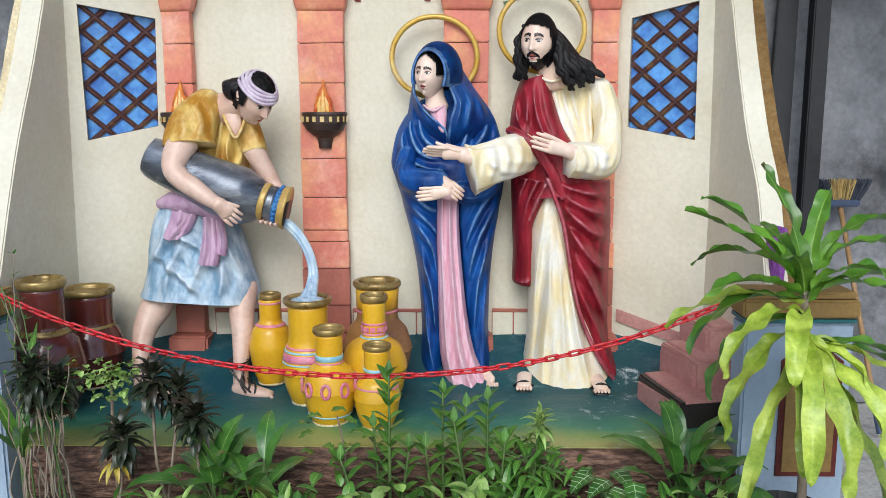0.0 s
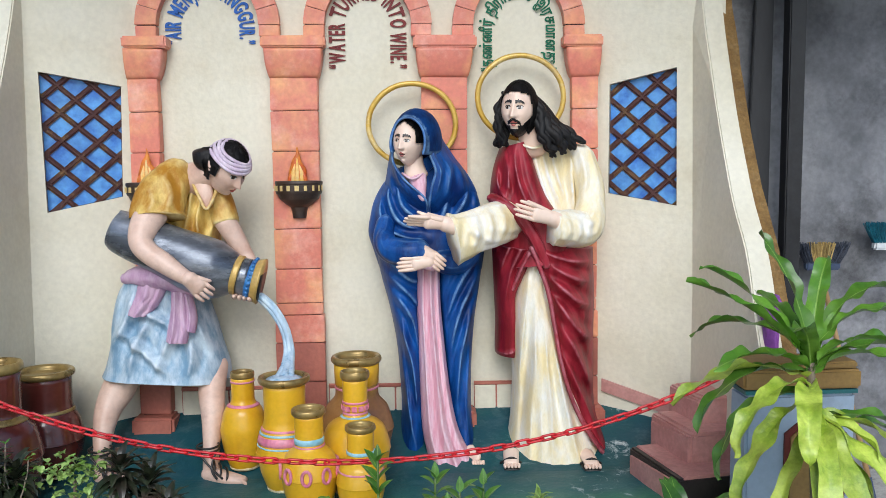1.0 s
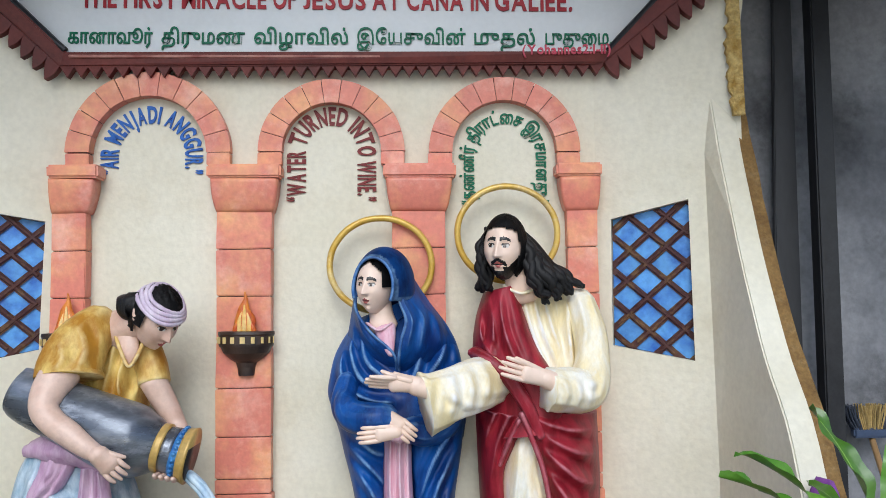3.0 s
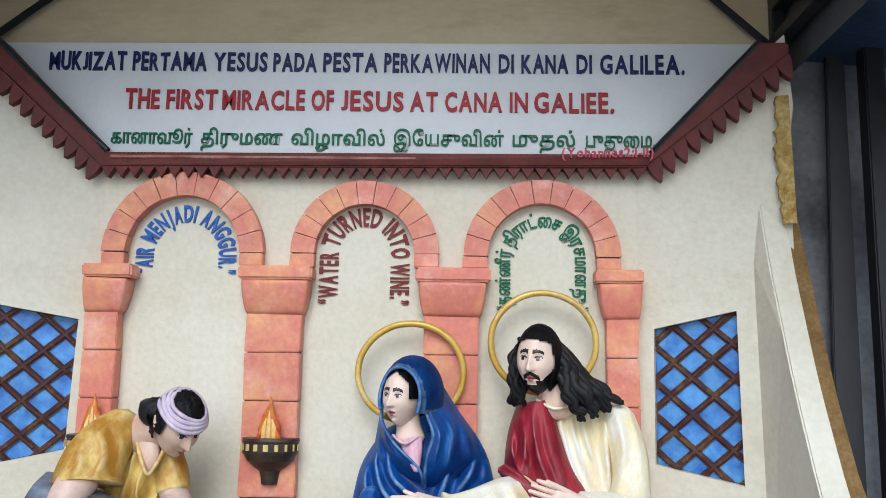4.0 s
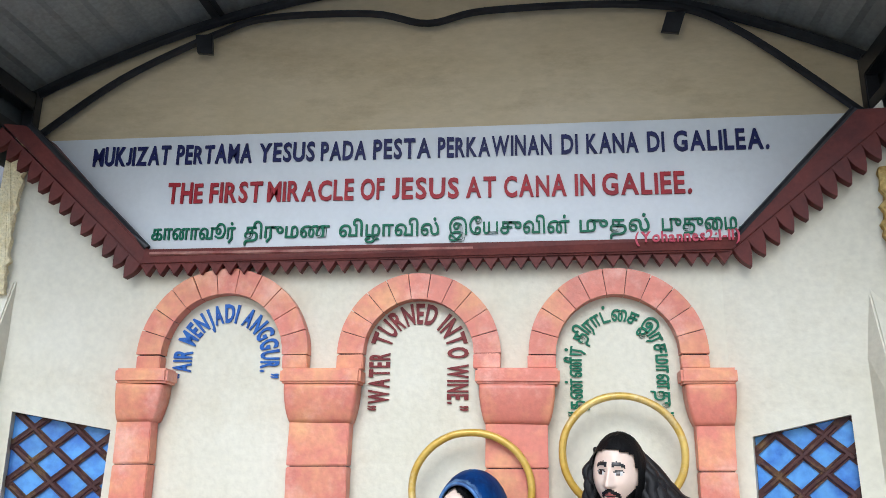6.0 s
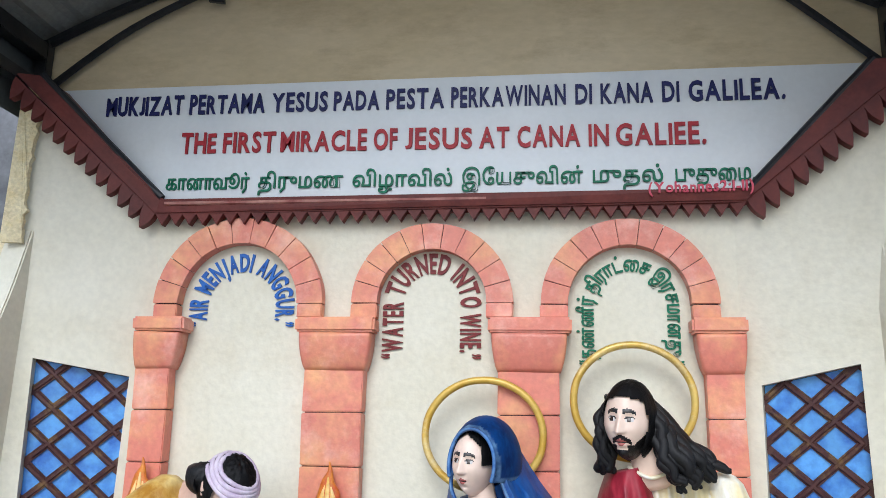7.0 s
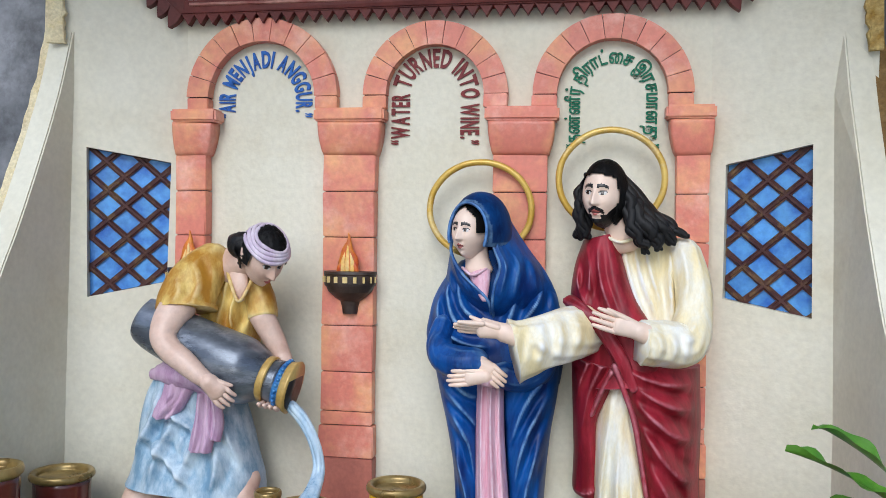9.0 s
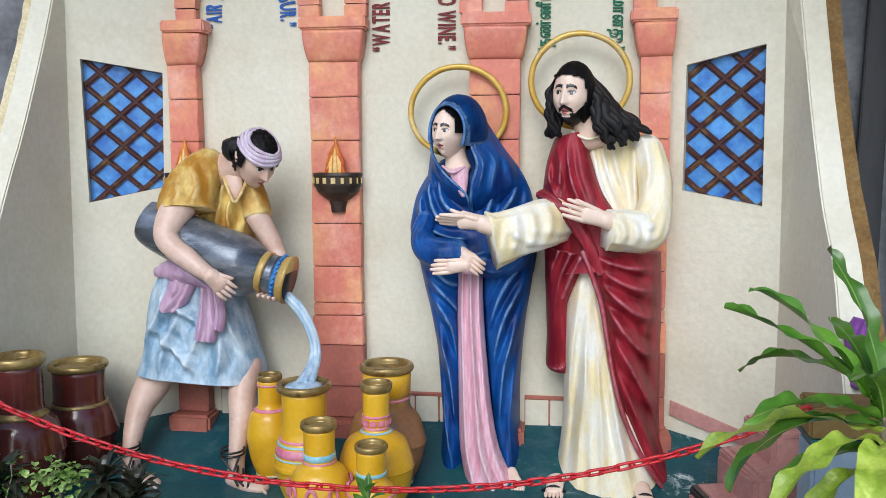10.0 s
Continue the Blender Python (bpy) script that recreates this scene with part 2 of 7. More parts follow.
def line_of_text(text, x0, x1, z0, z1, cap, y, bold=0.0, seed=1, script=False):
    """A hand-painted line between x0 and x1, its base line running from z0 to z1, with capitals of height cap."""
    rnd = random.Random(seed)
    out, pen = bmesh.new(), 0.0
    for word in (text.split(" ") if script else list(text)):
        if word == " ":
            pen += cap * 0.52
            continue
        bm, a, b = letters(word, cap / 0.70, bold)
        if word == "J":
            lo = min(v.co.z for v in bm.verts)
            for v in bm.verts:
                v.co.z = (v.co.z - lo) * cap / (cap - lo)
        k = rnd.uniform(0.96, 1.04) if not script else 1.0
        for v in bm.verts:
            v.co.x = pen + (v.co.x - a)
            v.co.z *= k
        pen += (b - a) + cap * (0.42 if script else 0.15)
        merge(out, bm)
    xs = [v.co.x for v in out.verts]
    sc = (x1 - x0) / (max(xs) - min(xs))
    for v in out.verts:
        u = (v.co.x - min(xs)) * sc
        t = u / (x1 - x0)
        v.co.x = x0 + u + 0.0012 * noise.noise((v.co.z * 60, seed + 5, u * 60))
        v.co.z += z0 + (z1 - z0) * t + 0.002 * noise.noise((u * 9, seed, 0)) + 0.0012 * noise.noise((u * 60, v.co.z * 60, seed))
        v.co.y += y
    return out


def spaced_line(text, spans, z0, z1, cap, y, bold=0.0, seed=1, script=False):
    """A painted line whose words take the given stretches of x."""
    out = bmesh.new()
    a, b = spans[0][0], spans[-1][1]
    for i, (word, (x0, x1)) in enumerate(zip(text.split(" "), spans)):
        za, zb = (z0 + (z1 - z0) * (x - a) / (b - a) for x in (x0, x1))
        merge(out, line_of_text(word, x0, x1, za, zb, cap, y, bold, seed + i, script))
    return out


def arc_text(glyphs, place, cap, bold, length):
    """Letters one by one along an arch; place(s), for s from 0 to 1, gives x, z and the turn in radians."""
    out = bmesh.new()
    made, total = [], 0.0
    for g in glyphs:
        if g == " ":
            made.append((None, 0, 0))
            total += cap * 0.45
            continue
        bm, a, b = letters(g, cap / 0.70, bold)
        made.append((bm, a, b))
        total += b - a
    spare = sum(cap * (0.24 if q[0] is None else 0.10) for q in made)
    squeeze = (length - spare) / (total - sum(cap * 0.45 for q in made if q[0] is None))
    s = 0.0
    for bm, a, b in made:
        w = cap * 0.24 if bm is None else (b - a) * squeeze + cap * 0.10
        if bm is not None:
            for v in bm.verts:
                x, z, turn, y = place((s + cap * 0.05 + (v.co.x - a) * squeeze) / length)
                v.co = (x + v.co.z * math.sin(turn), y + v.co.y, z + v.co.z * math.cos(turn))
            merge(out, bm)
        s += w
    return out


# ---- ground and walls ----
def build_ground():
    bm = bmesh.new()
    bmesh.ops.create_grid(bm, x_segments=40, y_segments=40, size=60)
    for v in bm.verts:
        v.co.z = 0.01 * noise.noise(v.co * 0.7) - 0.01
    tagged(part("ground", bm, M["ground"]), "worn grey concrete ground in front of the relief", "ground", kind="structure")
    bm = box(-7, 7, 0.14, 0.32, 0, 4.4)
    tagged(part("wall_block", bm, M["cement"]), "stained grey cement wall behind the relief", "wall", kind="structure")


XL, XR = -1.235, 0.885            # the corners of the flat back of the niche
LP, RP = (-1.70, -0.155), (1.325, -0.165)   # where the slanted window panels end


def build_walls():
    bm = box(XL, XR, 0.0, 0.13, 0.0, 2.53)
    box(-1.80, 1.42, 0.0, 0.13, 2.53, 3.04, bm=bm)
    tagged(part("wall_back", bm, M["wall"]), "cream plastered back wall of the niche", "wall", kind="structure")
    arc = [(-1.80, 3.05), (1.46, 3.05)] + [(x, gable_z(x) + 0.06) for x in np.linspace(1.46, -1.80, 24)]
    tagged(part("wall_gable", prism(arc, -0.012, 0.13), M["gable"]), "tan weathered plaster gable under the roof", "wall", kind="structure")
    # the slanted panels with their crooked windows
    for side, (ex, ey), cx in (("left", LP, XL), ("right", RP, XR)):
        dx, dy = ex - cx, ey
        ln = math.hypot(dx, dy)
        sg = 1 if dx > 0 else -1
        tf = Matrix.Translation((cx, 0, 0)) @ Matrix.Rotation(math.atan2(dy, dx) if sg > 0 else math.atan2(-dy, -dx), 4, "Z")
        top = [(0, 2.545), (sg * (ln + 0.10), 3.04)]
        end = ln + (0.046 if sg < 0 else 0.092)
        outer = [(0, 0.2), (sg * end, 0.2), (sg * end, 2.42), (sg * (end - 0.015), 2.52), (sg * (end + 0.02), 2.75), (sg * (end + 0.0), 3.03), top[0]]
        if side == "left":
            hole = [(-0.062, 1.93), (-0.400, 1.985), (-0.392, 1.365), (-0.075, 1.43)]
        else:
            hole = [(0.058, 1.925), (0.358, 1.99), (0.366, 1.362), (0.055, 1.42)]
        bm = prism(outer, 0.0, 0.06, holes=[hole], bevel=0.0)
        tagged(part("wall_" + side, bm, M["wall"], tf=tf), "cream plastered wall panel set at a slant", "wall", kind="structure")
        win = thing("window_1" if side == "left" else "window_2", "crooked blue mock window with a brown diagonal lattice", "window", "mock windows in the niche", "structure")
        us = [p[0] for p in hole]
        u0, u1 = min(us) - 0.01, max(us) + 0.01
        part("backing", box(u0, u1, 0.05, 0.062, 1.34, 2.01), M["lattice"], win, tf=tf)
        # the panes lie between two families of diagonal bars
        lat = bmesh.new()
        pitch, half, rise = 0.128, 0.0125, 0.88
        mid = (u0 + u1) / 2
        rnd = random.Random(4 if side == "left" else 9)
        lines = {1: [], -1: []}
        for fam in (1, -1):
            for k in range(-3, 9):
                c = 1.34 + k * pitch + rnd.uniform(-0.010, 0.010) + (0.03 if fam > 0 else 0.0)
                lines[fam].append((c, fam * rise))
                n = math.hypot(1, rise)
                bar = [(u0 - 0.1, c + fam * rise * (u0 - 0.1 - mid) - half * n), (u1 + 0.1, c + fam * rise * (u1 + 0.1 - mid) - half * n), (u1 + 0.1, c + fam * rise * (u1 + 0.1 - mid) + half * n), (u0 - 0.1, c + fam * rise * (u0 - 0.1 - mid) + half * n)]
                cl = clip(bar, hole)
                if len(cl) > 2 and area(cl) > 0.0002:
                    merge(lat, prism(cl, 0.033 if fam > 0 else 0.036, 0.05))
                    (a0, b0), (a1, b1) = min(cl), max(cl)
                    pts = [(a0 + (a1 - a0) * t, 0.034, c + fam * rise * (a0 + (a1 - a0) * t - mid)) for t in np.linspace(0.06, 0.94, 9)]
                    pts = [q for q in pts if inside((q[0], q[2]), hole, 0.0)]
                    if len(pts) > 2:
                        merge(lat, tube(pts, half * 0.72, 6, flat=0.8))
        part("lattice", roughen(lat, 0.003, 25), M["lattice"], win, "dark brown lattice streaked with gold", tf=tf)
        for (ca, ra), (cb, rb) in ((p, q) for p in zip(lines[1], lines[1][1:]) for q in zip(lines[-1], lines[-1][1:])):
            lo, hi, l2, h2 = ca[0], ra[0], cb[0], rb[0]
            def cross(c1, c2):
                u = mid + (c2 - c1) / (2 * rise)
                return (u, c1 + rise * (u - mid))
            rh = [cross(lo, l2), cross(lo, h2), cross(hi, h2), cross(hi, l2)]
            cl = clip(rh, hole)
            if len(cl) > 2 and area(cl) > 0.0005:
                cc = (sum(p[0] for p in cl) / len(cl), sum(p[1] for p in cl) / len(cl))
                inner = [(cc[0] + (p[0] - cc[0]) * 0.92, cc[1] + (p[1] - cc[1]) * 0.92) for p in cl]
                part("pane", prism(inner, 0.042, 0.052), M["pane"], win, tf=tf)


def inside(p, poly, margin=0.0):
    t = [side_of(p, poly[i - 1], poly[i]) for i in range(len(poly))]
    return all(s > -margin for s in t) or all(s < margin for s in t)


def side_of(p, a, b):
    return ((b[0] - a[0]) * (p[1] - a[1]) - (b[1] - a[1]) * (p[0] - a[0])) / math.hypot(b[0] - a[0], b[1] - a[1])


def area(poly):
    return abs(sum(poly[i - 1][0] * poly[i][1] - poly[i][0] * poly[i - 1][1] for i in range(len(poly)))) / 2


def clip(poly, to):
    """The part of a convex polygon that lies in another."""
    ccw = sum(to[i - 1][0] * to[i][1] - to[i][0] * to[i - 1][1] for i in range(len(to))) > 0
    out = list(poly)
    for i in range(len(to)):
        a, b = to[i - 1], to[i]
        src, out = out, []
        for k in range(len(src)):
            p, q = src[k - 1], src[k]
            sp, sq = side_of(p, a, b), side_of(q, a, b)
            if not ccw:
                sp, sq = -sp, -sq
            if (sp >= 0) != (sq >= 0):
                t = sp / (sp - sq)
                out.append((p[0] + (q[0] - p[0]) * t, p[1] + (q[1] - p[1]) * t))
            if sq >= 0:
                out.append(q)
        if len(out) < 3:
            return []
    return out


def gable_z(x):
    """The height of the barrel roof's underside at x."""
    u = (x + 0.16) / 1.62
    return 3.67 - 0.43 * abs(u) ** 1.9


def lean_in(bm, sg):
    """Leans a wing's edge inwards with the wing."""
    for v in bm.verts:
        v.co.x -= sg * 0.036 * max(0.0, (v.co.z - 1.25) / 1.2)
    return bm


def build_wings():
    for name, x0, x1, prof in (("wing_wall", -1.70, -1.80, ((-0.15, 2.46), (-0.22, 2.20), (-0.33, 1.92), (-0.45, 1.64), (-0.54, 1.46), (-0.75, 0.98), (-0.98, 0.45), (-1.10, 0.0))),
                               ("wing_wall", 1.335, 1.425, ((-0.15, 2.42), (-0.22, 2.18), (-0.34, 1.83), (-0.50, 1.45), (-0.70, 1.13), (-0.92, 0.55), (-1.02, 0.0)))):
        p = [(q.x, q.y) for q in smoothpath([(a, b, 0) for a, b in prof], 5)]
        outline = p + [(0.0, 0.0), (0.0, p[0][1])]
        bm = prism(outline, x0, x1, "x", bevel=0.006)
        for v in bm.verts:
            v.co.x -= (0.034 if x1 > x0 else -0.038) * max(0.0, (v.co.z - 1.25) / 1.2)
            if v.co.y > -0.02 and abs(v.co.x - x0) < 0.07:
                v.co.x += 0.012 if x1 < x0 else -0.055
        bmesh.ops.triangulate(bm, faces=[f for f in bm.faces if len(f.verts) > 4])
        tagged(part(name, roughen(bm, 0.004, 4), M["wall"]), "cream plastered wing wall that flares out below", "wall", "wing walls", "structure")
        sg = 1 if x1 > x0 else -1
        q = [(a + 0.012, b) for a, b in p]
        w = 0.035 if sg < 0 else 0.05
        back = 0.075 if sg > 0 else 0.05
        outl = q + [(a + back, b) for a, b in reversed(q)]
        tagged(part("wing_edge", roughen(lean_in(prism(outl, x1 + sg * 0.001, x1 + sg * w, "x"), sg), 0.008, 14), M["rawbrown"] if sg > 0 else M["rawedge"]), "rough unpainted outer edge of the wing wall", "wall edge", "wing walls", "structure")
        ex = x1 + sg * 0.002
        if sg > 0:
            rnd = random.Random(3)
            zs = np.linspace(2.78, 2.30, 26)
            flake = [(1.368 - 0.012 * noise.noise((z * 9, 1, 0)) - rnd.uniform(0, 0.018) + 0.05 * max(0, 2.5 - z), z) for z in zs] + [(1.412, 2.30), (1.405, 2.78)]
            tagged(part("wall_edge", roughen(follow(prism(flake, -0.040, -0.0235)), 0.004, 30), M["rawmustard"]), "flaked mustard plaster edge of the slanted panel", "wall edge", "wing walls", "structure")
        else:
            rnd = random.Random(8)
            zs = np.linspace(3.0, 2.40, 30)
            flake = [(-1.688 + 0.014 * noise.noise((z * 9, 4, 0)) + rnd.uniform(0, 0.014), z) for z in zs] + [(-1.748, 2.40), (-1.742, 3.0)]
            tagged(part("wall_edge", roughen(follow(prism(flake, -0.040, -0.0235)), 0.005, 30), M["rawedge"]), "flaked pale yellow plaster edge of the slanted panel", "wall edge", "wing walls", "structure")
        tagged(part("wall_edge", roughen(box(ex - sg * 0.09, ex - sg * 0.03, -0.155, 0.0, p[0][1] - 0.02, 3.0), 0.012, 12), M["rawedge"]), "crumbling bare edge of the plaster", "wall edge", "wing walls", "structure")


# ---- arcade ----
PIL = ((-1.252, -1.120), (-0.617, -0.405), (0.066, 0.273), (0.757, 0.876))
CAPS = ((-1.262, -1.066), (-0.652, -0.366), (0.031, 0.316), (0.710, 0.892))
JOINTS = (2.10, 1.962, 1.812, 1.630, 1.455, 1.275, 1.09, 0.93, 0.875, 0.745, 0.56, 0.42)


def stone(x0, x1, y0, y1, z0, z1, gap=0.0018):
    return roughen(box(x0, x1, y0, y1, z0 + gap, z1 - gap, 0.0035), 0.004, 6)


def cushion(a, b, wl, wr, z0, z1):
    """The swelling block of a capital: as wide as its pilaster below, wider and deeper under the slab."""
    bm = bmesh.new()
    rings = []
    for t in np.linspace(0, 1, 10):
        k = math.sin(t * math.pi / 2) ** 0.75
        x0, x1, y, z, r = a - 0.004 - wl * k, b + 0.004 + wr * k, -0.062 - 0.026 * k, z0 + (z1 - z0) * t, 0.010
        row = [(x0, -0.002), (x0, y + r), (x0 + 0.3 * r, y + 0.3 * r), (x0 + r, y), (0.5 * (x0 + x1), y - 0.002), (x1 - r, y), (x1 - 0.3 * r, y + 0.3 * r), (x1, y + r), (x1, -0.002)]
        rings.append([bm.verts.new((px, py, z + 0.004 * noise.noise((px * 9, py * 9, z * 9)))) for px, py in row])
    for p, q in zip(rings, rings[1:]):
        for k in range(len(p)):
            bm.faces.new((p[k - 1], p[k], q[k], q[k - 1]))
    bm.faces.new(rings[0])
    bm.faces.new(rings[-1])
    return bm


def build_arcade():
    rnd = random.Random(3)
    for (a, b), (ca, cb) in zip(PIL, CAPS):
        pil = thing("pilaster", "salmon pink painted pilaster of stacked blocks with a capital", "pilaster", "arcade pilasters", "structure", (0.5 * (a + b), 0, 0.4))
        part("core", box(a + 0.008, b - 0.008, -0.056, -0.002, 0.40, 2.09), M["lattice"], pil, "dark joints between the blocks")
        # slab and curved underside of the capital
        part("capital_slab", roughen(box(ca, cb, -0.100, -0.002, 2.090, 2.142, 0.008), 0.004, 7), M["pink"], pil)
        part("capital", cushion(a, b, max(a - ca, 0.0) * 0.55, max(cb - b, 0.0) * 0.55, 1.958, 2.088), M["pink"], pil, smooth=True)
        for i in range(1, len(JOINTS) - 1):
            z1, z0 = JOINTS[i], JOINTS[i + 1]
            w = 0.006 if i >= 8 else 0.0
            part("block", stone(a - w, b + w, -0.062 - w, -0.002, z0, z1), M["pink"] if i < 9 else M["pinkbase"], pil)
        part("base", roughen(box(a - 0.03, b + 0.03, -0.13, -0.002, 0.30, 0.418, 0.012), 0.004, 8), M["pinkbase"], pil)
    for k, (l, r) in enumerate(((-1.211, -0.571), (-0.463, 0.116), (0.211, 0.816))):
        c, ro = 0.5 * (l + r), 0.5 * (r - l)
        ri = ro - 0.094
        top = (2.517, 2.488, 2.496)[k]
        zc = top - ro
        arch = thing("arch", "salmon pink painted round arch of wedge blocks", "arch", "arcade arches", "structure", (c, 0, zc))
        n = 11
        part("core", arch_piece(c, zc, ro - 0.008, ri + 0.008, 0.0, math.pi, -0.044, 24), M["lattice"], arch, "dark joints between the wedges")
        for j in range(n):
            a0, a1 = math.pi * j / n, math.pi * (j + 1) / n
            g = 0.0055
            part("wedge_block", roughen(arch_piece(c, zc, ro, ri, a0 + g, a1 - g, -0.050 - rnd.uniform(0, 0.004), 5), 0.002, 9), M["pink"], arch)
        for x0, x1 in ((l, l + 0.094), (r - 0.094, r)):
            part("core", box(x0 + 0.008, x1 - 0.008, -0.044, -0.002, 2.142, zc), M["lattice"], arch)
            part("wedge_block", stone(x0, x1, -0.052, -0.002, 2.142, zc, 0.0025), M["pink"], arch)


def arch_piece(c, zc, ro, ri, a0, a1, y0, n):
    ang = np.linspace(a0, a1, n)
    pts = [(c + ro * math.cos(a), zc + ro * math.sin(a)) for a in ang] + [(c + ri * math.cos(a), zc + ri * math.sin(a)) for a in ang[::-1]]
    return prism(pts, y0, -0.002)


def follow(bm):
    """Brings what lies beyond the corners of the back wall forward with the slanted panels."""
    for v in bm.verts:
        if v.co.y < -0.02:
            if v.co.x < XL:
                v.co.y -= 0.333 * (XL - v.co.x)
            elif v.co.x > XR:
                v.co.y -= 0.375 * (v.co.x - XR)
    return bm


def build_sign():
    s = thing("sign_board", "white painted title board framed in maroon with scalloped edge", "sign", "", "", (-0.16, 0, 2.6))
    board = [(-1.72, 3.062), (-1.21, 2.594), (0.915, 2.585), (1.375, 3.057)]
    part("board", roughen(prism(board, -0.035, -0.002), 0.002, 4), M["white"], s)
    lo = [(-1.755, 3.05), (-1.665, 3.05), (-1.21, 2.592), (0.928, 2.590), (1.308, 2.985), (1.402, 2.972), (1.402, 2.926), (0.912, 2.540), (-1.228, 2.530)]
    frame_bm = prism(lo, -0.075, -0.004, bevel=0.006)
    part("frame", follow(roughen(frame_bm, 0.004, 5)), M["brown"], s)
    line = tube(smoothpath([(-1.19, -0.079, 2.571), (-0.15, -0.079, 2.570), (0.90, -0.079, 2.571)], 8), 0.0075, 6)
    part("trim", line, M["pinkline"], s, "thin worn pale line along the frame")
    for pts in ([(-1.668, -0.06, 3.052), (-1.212, -0.06, 2.597)], [(0.930, -0.06, 2.595), (1.310, -0.06, 2.990)]):
        fine = [tuple(Vector(pts[0]).lerp(Vector(pts[1]), k / 8)) for k in range(9)]
        part("edging", follow(roughen(tube(fine, 0.013, 8), 0.003, 9)), M["steel"], s, "black painted edging")
    # scallops
    for (x0, z0), (x1, z1), n, h in (((-1.228, 2.532), (0.912, 2.542), 40, 0.042), ((-1.755, 3.036), (-1.232, 2.534), 13, 0.078), ((0.916, 2.546), (1.402, 2.930), 11, 0.085)):
        for i in range(n):
            a, b = i / n, (i + 1) / n
            pa = Vector((x0 + (x1 - x0) * a, z0 + (z1 - z0) * a))
            pb = Vector((x0 + (x1 - x0) * b, z0 + (z1 - z0) * b))
            d = pb - pa
            nn = Vector((d.y, -d.x)).normalized() if d.x > 0 else Vector((-d.y, d.x)).normalized()
            if nn.y > 0:
                nn = -nn
            if n > 20:
                pts = [pa, pb, (pa + pb) / 2 + nn * h]
            else:
                out = (nn * 0.55 + Vector((0, -1)) * 0.55)
                tip = (pa + pb) / 2 + out * h
                side = [(pb.lerp(tip, t) + d * (0.13 * math.sin(math.pi * t))) for t in (0.25, 0.5, 0.75)]
                back = [(pa.lerp(tip, t) - d * (0.13 * math.sin(math.pi * t))) for t in (0.75, 0.5, 0.25)]
                pts = [pa, pb, *side, tip, *back]
            part("scallop", follow(prism([(p.x, p.y) for p in pts], -0.068, -0.035)), M["brown"], s)
    Y = -0.039
    part("lettering", spaced_line("MUKJIZAT PERTAMA YESUS PADA PESTA PERKAWINAN DI KANA DI GALILEA.", ((-1.491, -1.173), (-1.145, -0.841), (-0.813, -0.592), (-0.567, -0.391), (-0.364, -0.144), (-0.117, 0.307), (0.342, 0.402), (0.433, 0.619), (0.652, 0.712), (0.745, 1.077)), 2.946, 2.932, 0.075, Y, 0.0026, 1), M["navy"], s, "navy painted capitals")
    part("lettering", spaced_line("THE FIRST MIRACLE OF JESUS AT CANA IN GALIEE.", ((-1.165, -1.025), (-0.996, -0.788), (-0.767, -0.433), (-0.406, -0.317), (-0.286, -0.036), (-0.009, 0.101), (0.130, 0.356), (0.387, 0.459), (0.484, 0.798)), 2.783, 2.771, 0.079, Y, 0.0026, 2), M["red"], s, "red painted capitals")
    part("lettering", spaced_line("கானாவூர் திருமண விழாவில் இேயசுவின் முதல் புதுைம.", ((-1.212, -0.881), (-0.845, -0.518), (-0.480, -0.107), (-0.072, 0.364), (0.399, 0.644), (0.687, 0.956)), 2.636, 2.632, 0.056, Y, 0.0008, 3, True), M["green"], s, "green painted script")
    part("lettering", line_of_text("(Yohannes2:1-11)", 0.585, 0.936, 2.574, 2.578, 0.038, Y - 0.058, 0.0012, 4), M["notered"], s, "small red painted note")


def build_arch_lettering():
    for name, glyphs, m, c, zc, r, leg, cap, lab in (
            ("lettering", list("“AIR MENJADI ANGGUR.”"), "blue", -0.888, 2.190, 0.134, 0.076, 0.066, "blue painted capitals curving under the arch"),
            ("lettering", list("“WATER TURNED INTO WINE.”"), "darkred", -0.1765, 2.2085, 0.1055, 0.207, 0.071, "dark red painted capitals curving under the arch"),
            ("lettering", ["“", "த", "ண்", "ணீ", "ர்", " ", "தி", "ரா", "ட்", "ைச", " ", "இ", "ர", "ச", "மா", "ன", "து", ".", "”"], "green", 0.519, 2.191, 0.126, 0.205, 0.050, "green painted script curving under the arch")):
        half = math.pi * r / 2
        whole = 2 * (leg + half)

        def place(s, c=c, zc=zc, r=r, leg=leg, whole=whole):
            d = s * whole
            arc = math.pi * r
            if d < leg:
                return c - r, zc - leg + d, radians(-90), -0.004
            if d > leg + arc:
                return c + r, zc - (d - leg - arc), radians(90), -0.004
            a = math.pi - (d - leg) / r
            return c + r * math.cos(a), zc + r * math.sin(a), radians(90) - a, -0.004
        tagged(part(name, arc_text(glyphs, place, cap, 0.0030 if m != "green" else 0.0012, 2 * leg + math.pi * (r + 0.3 * cap)), M[m]), lab, "lettering", "arch lettering")


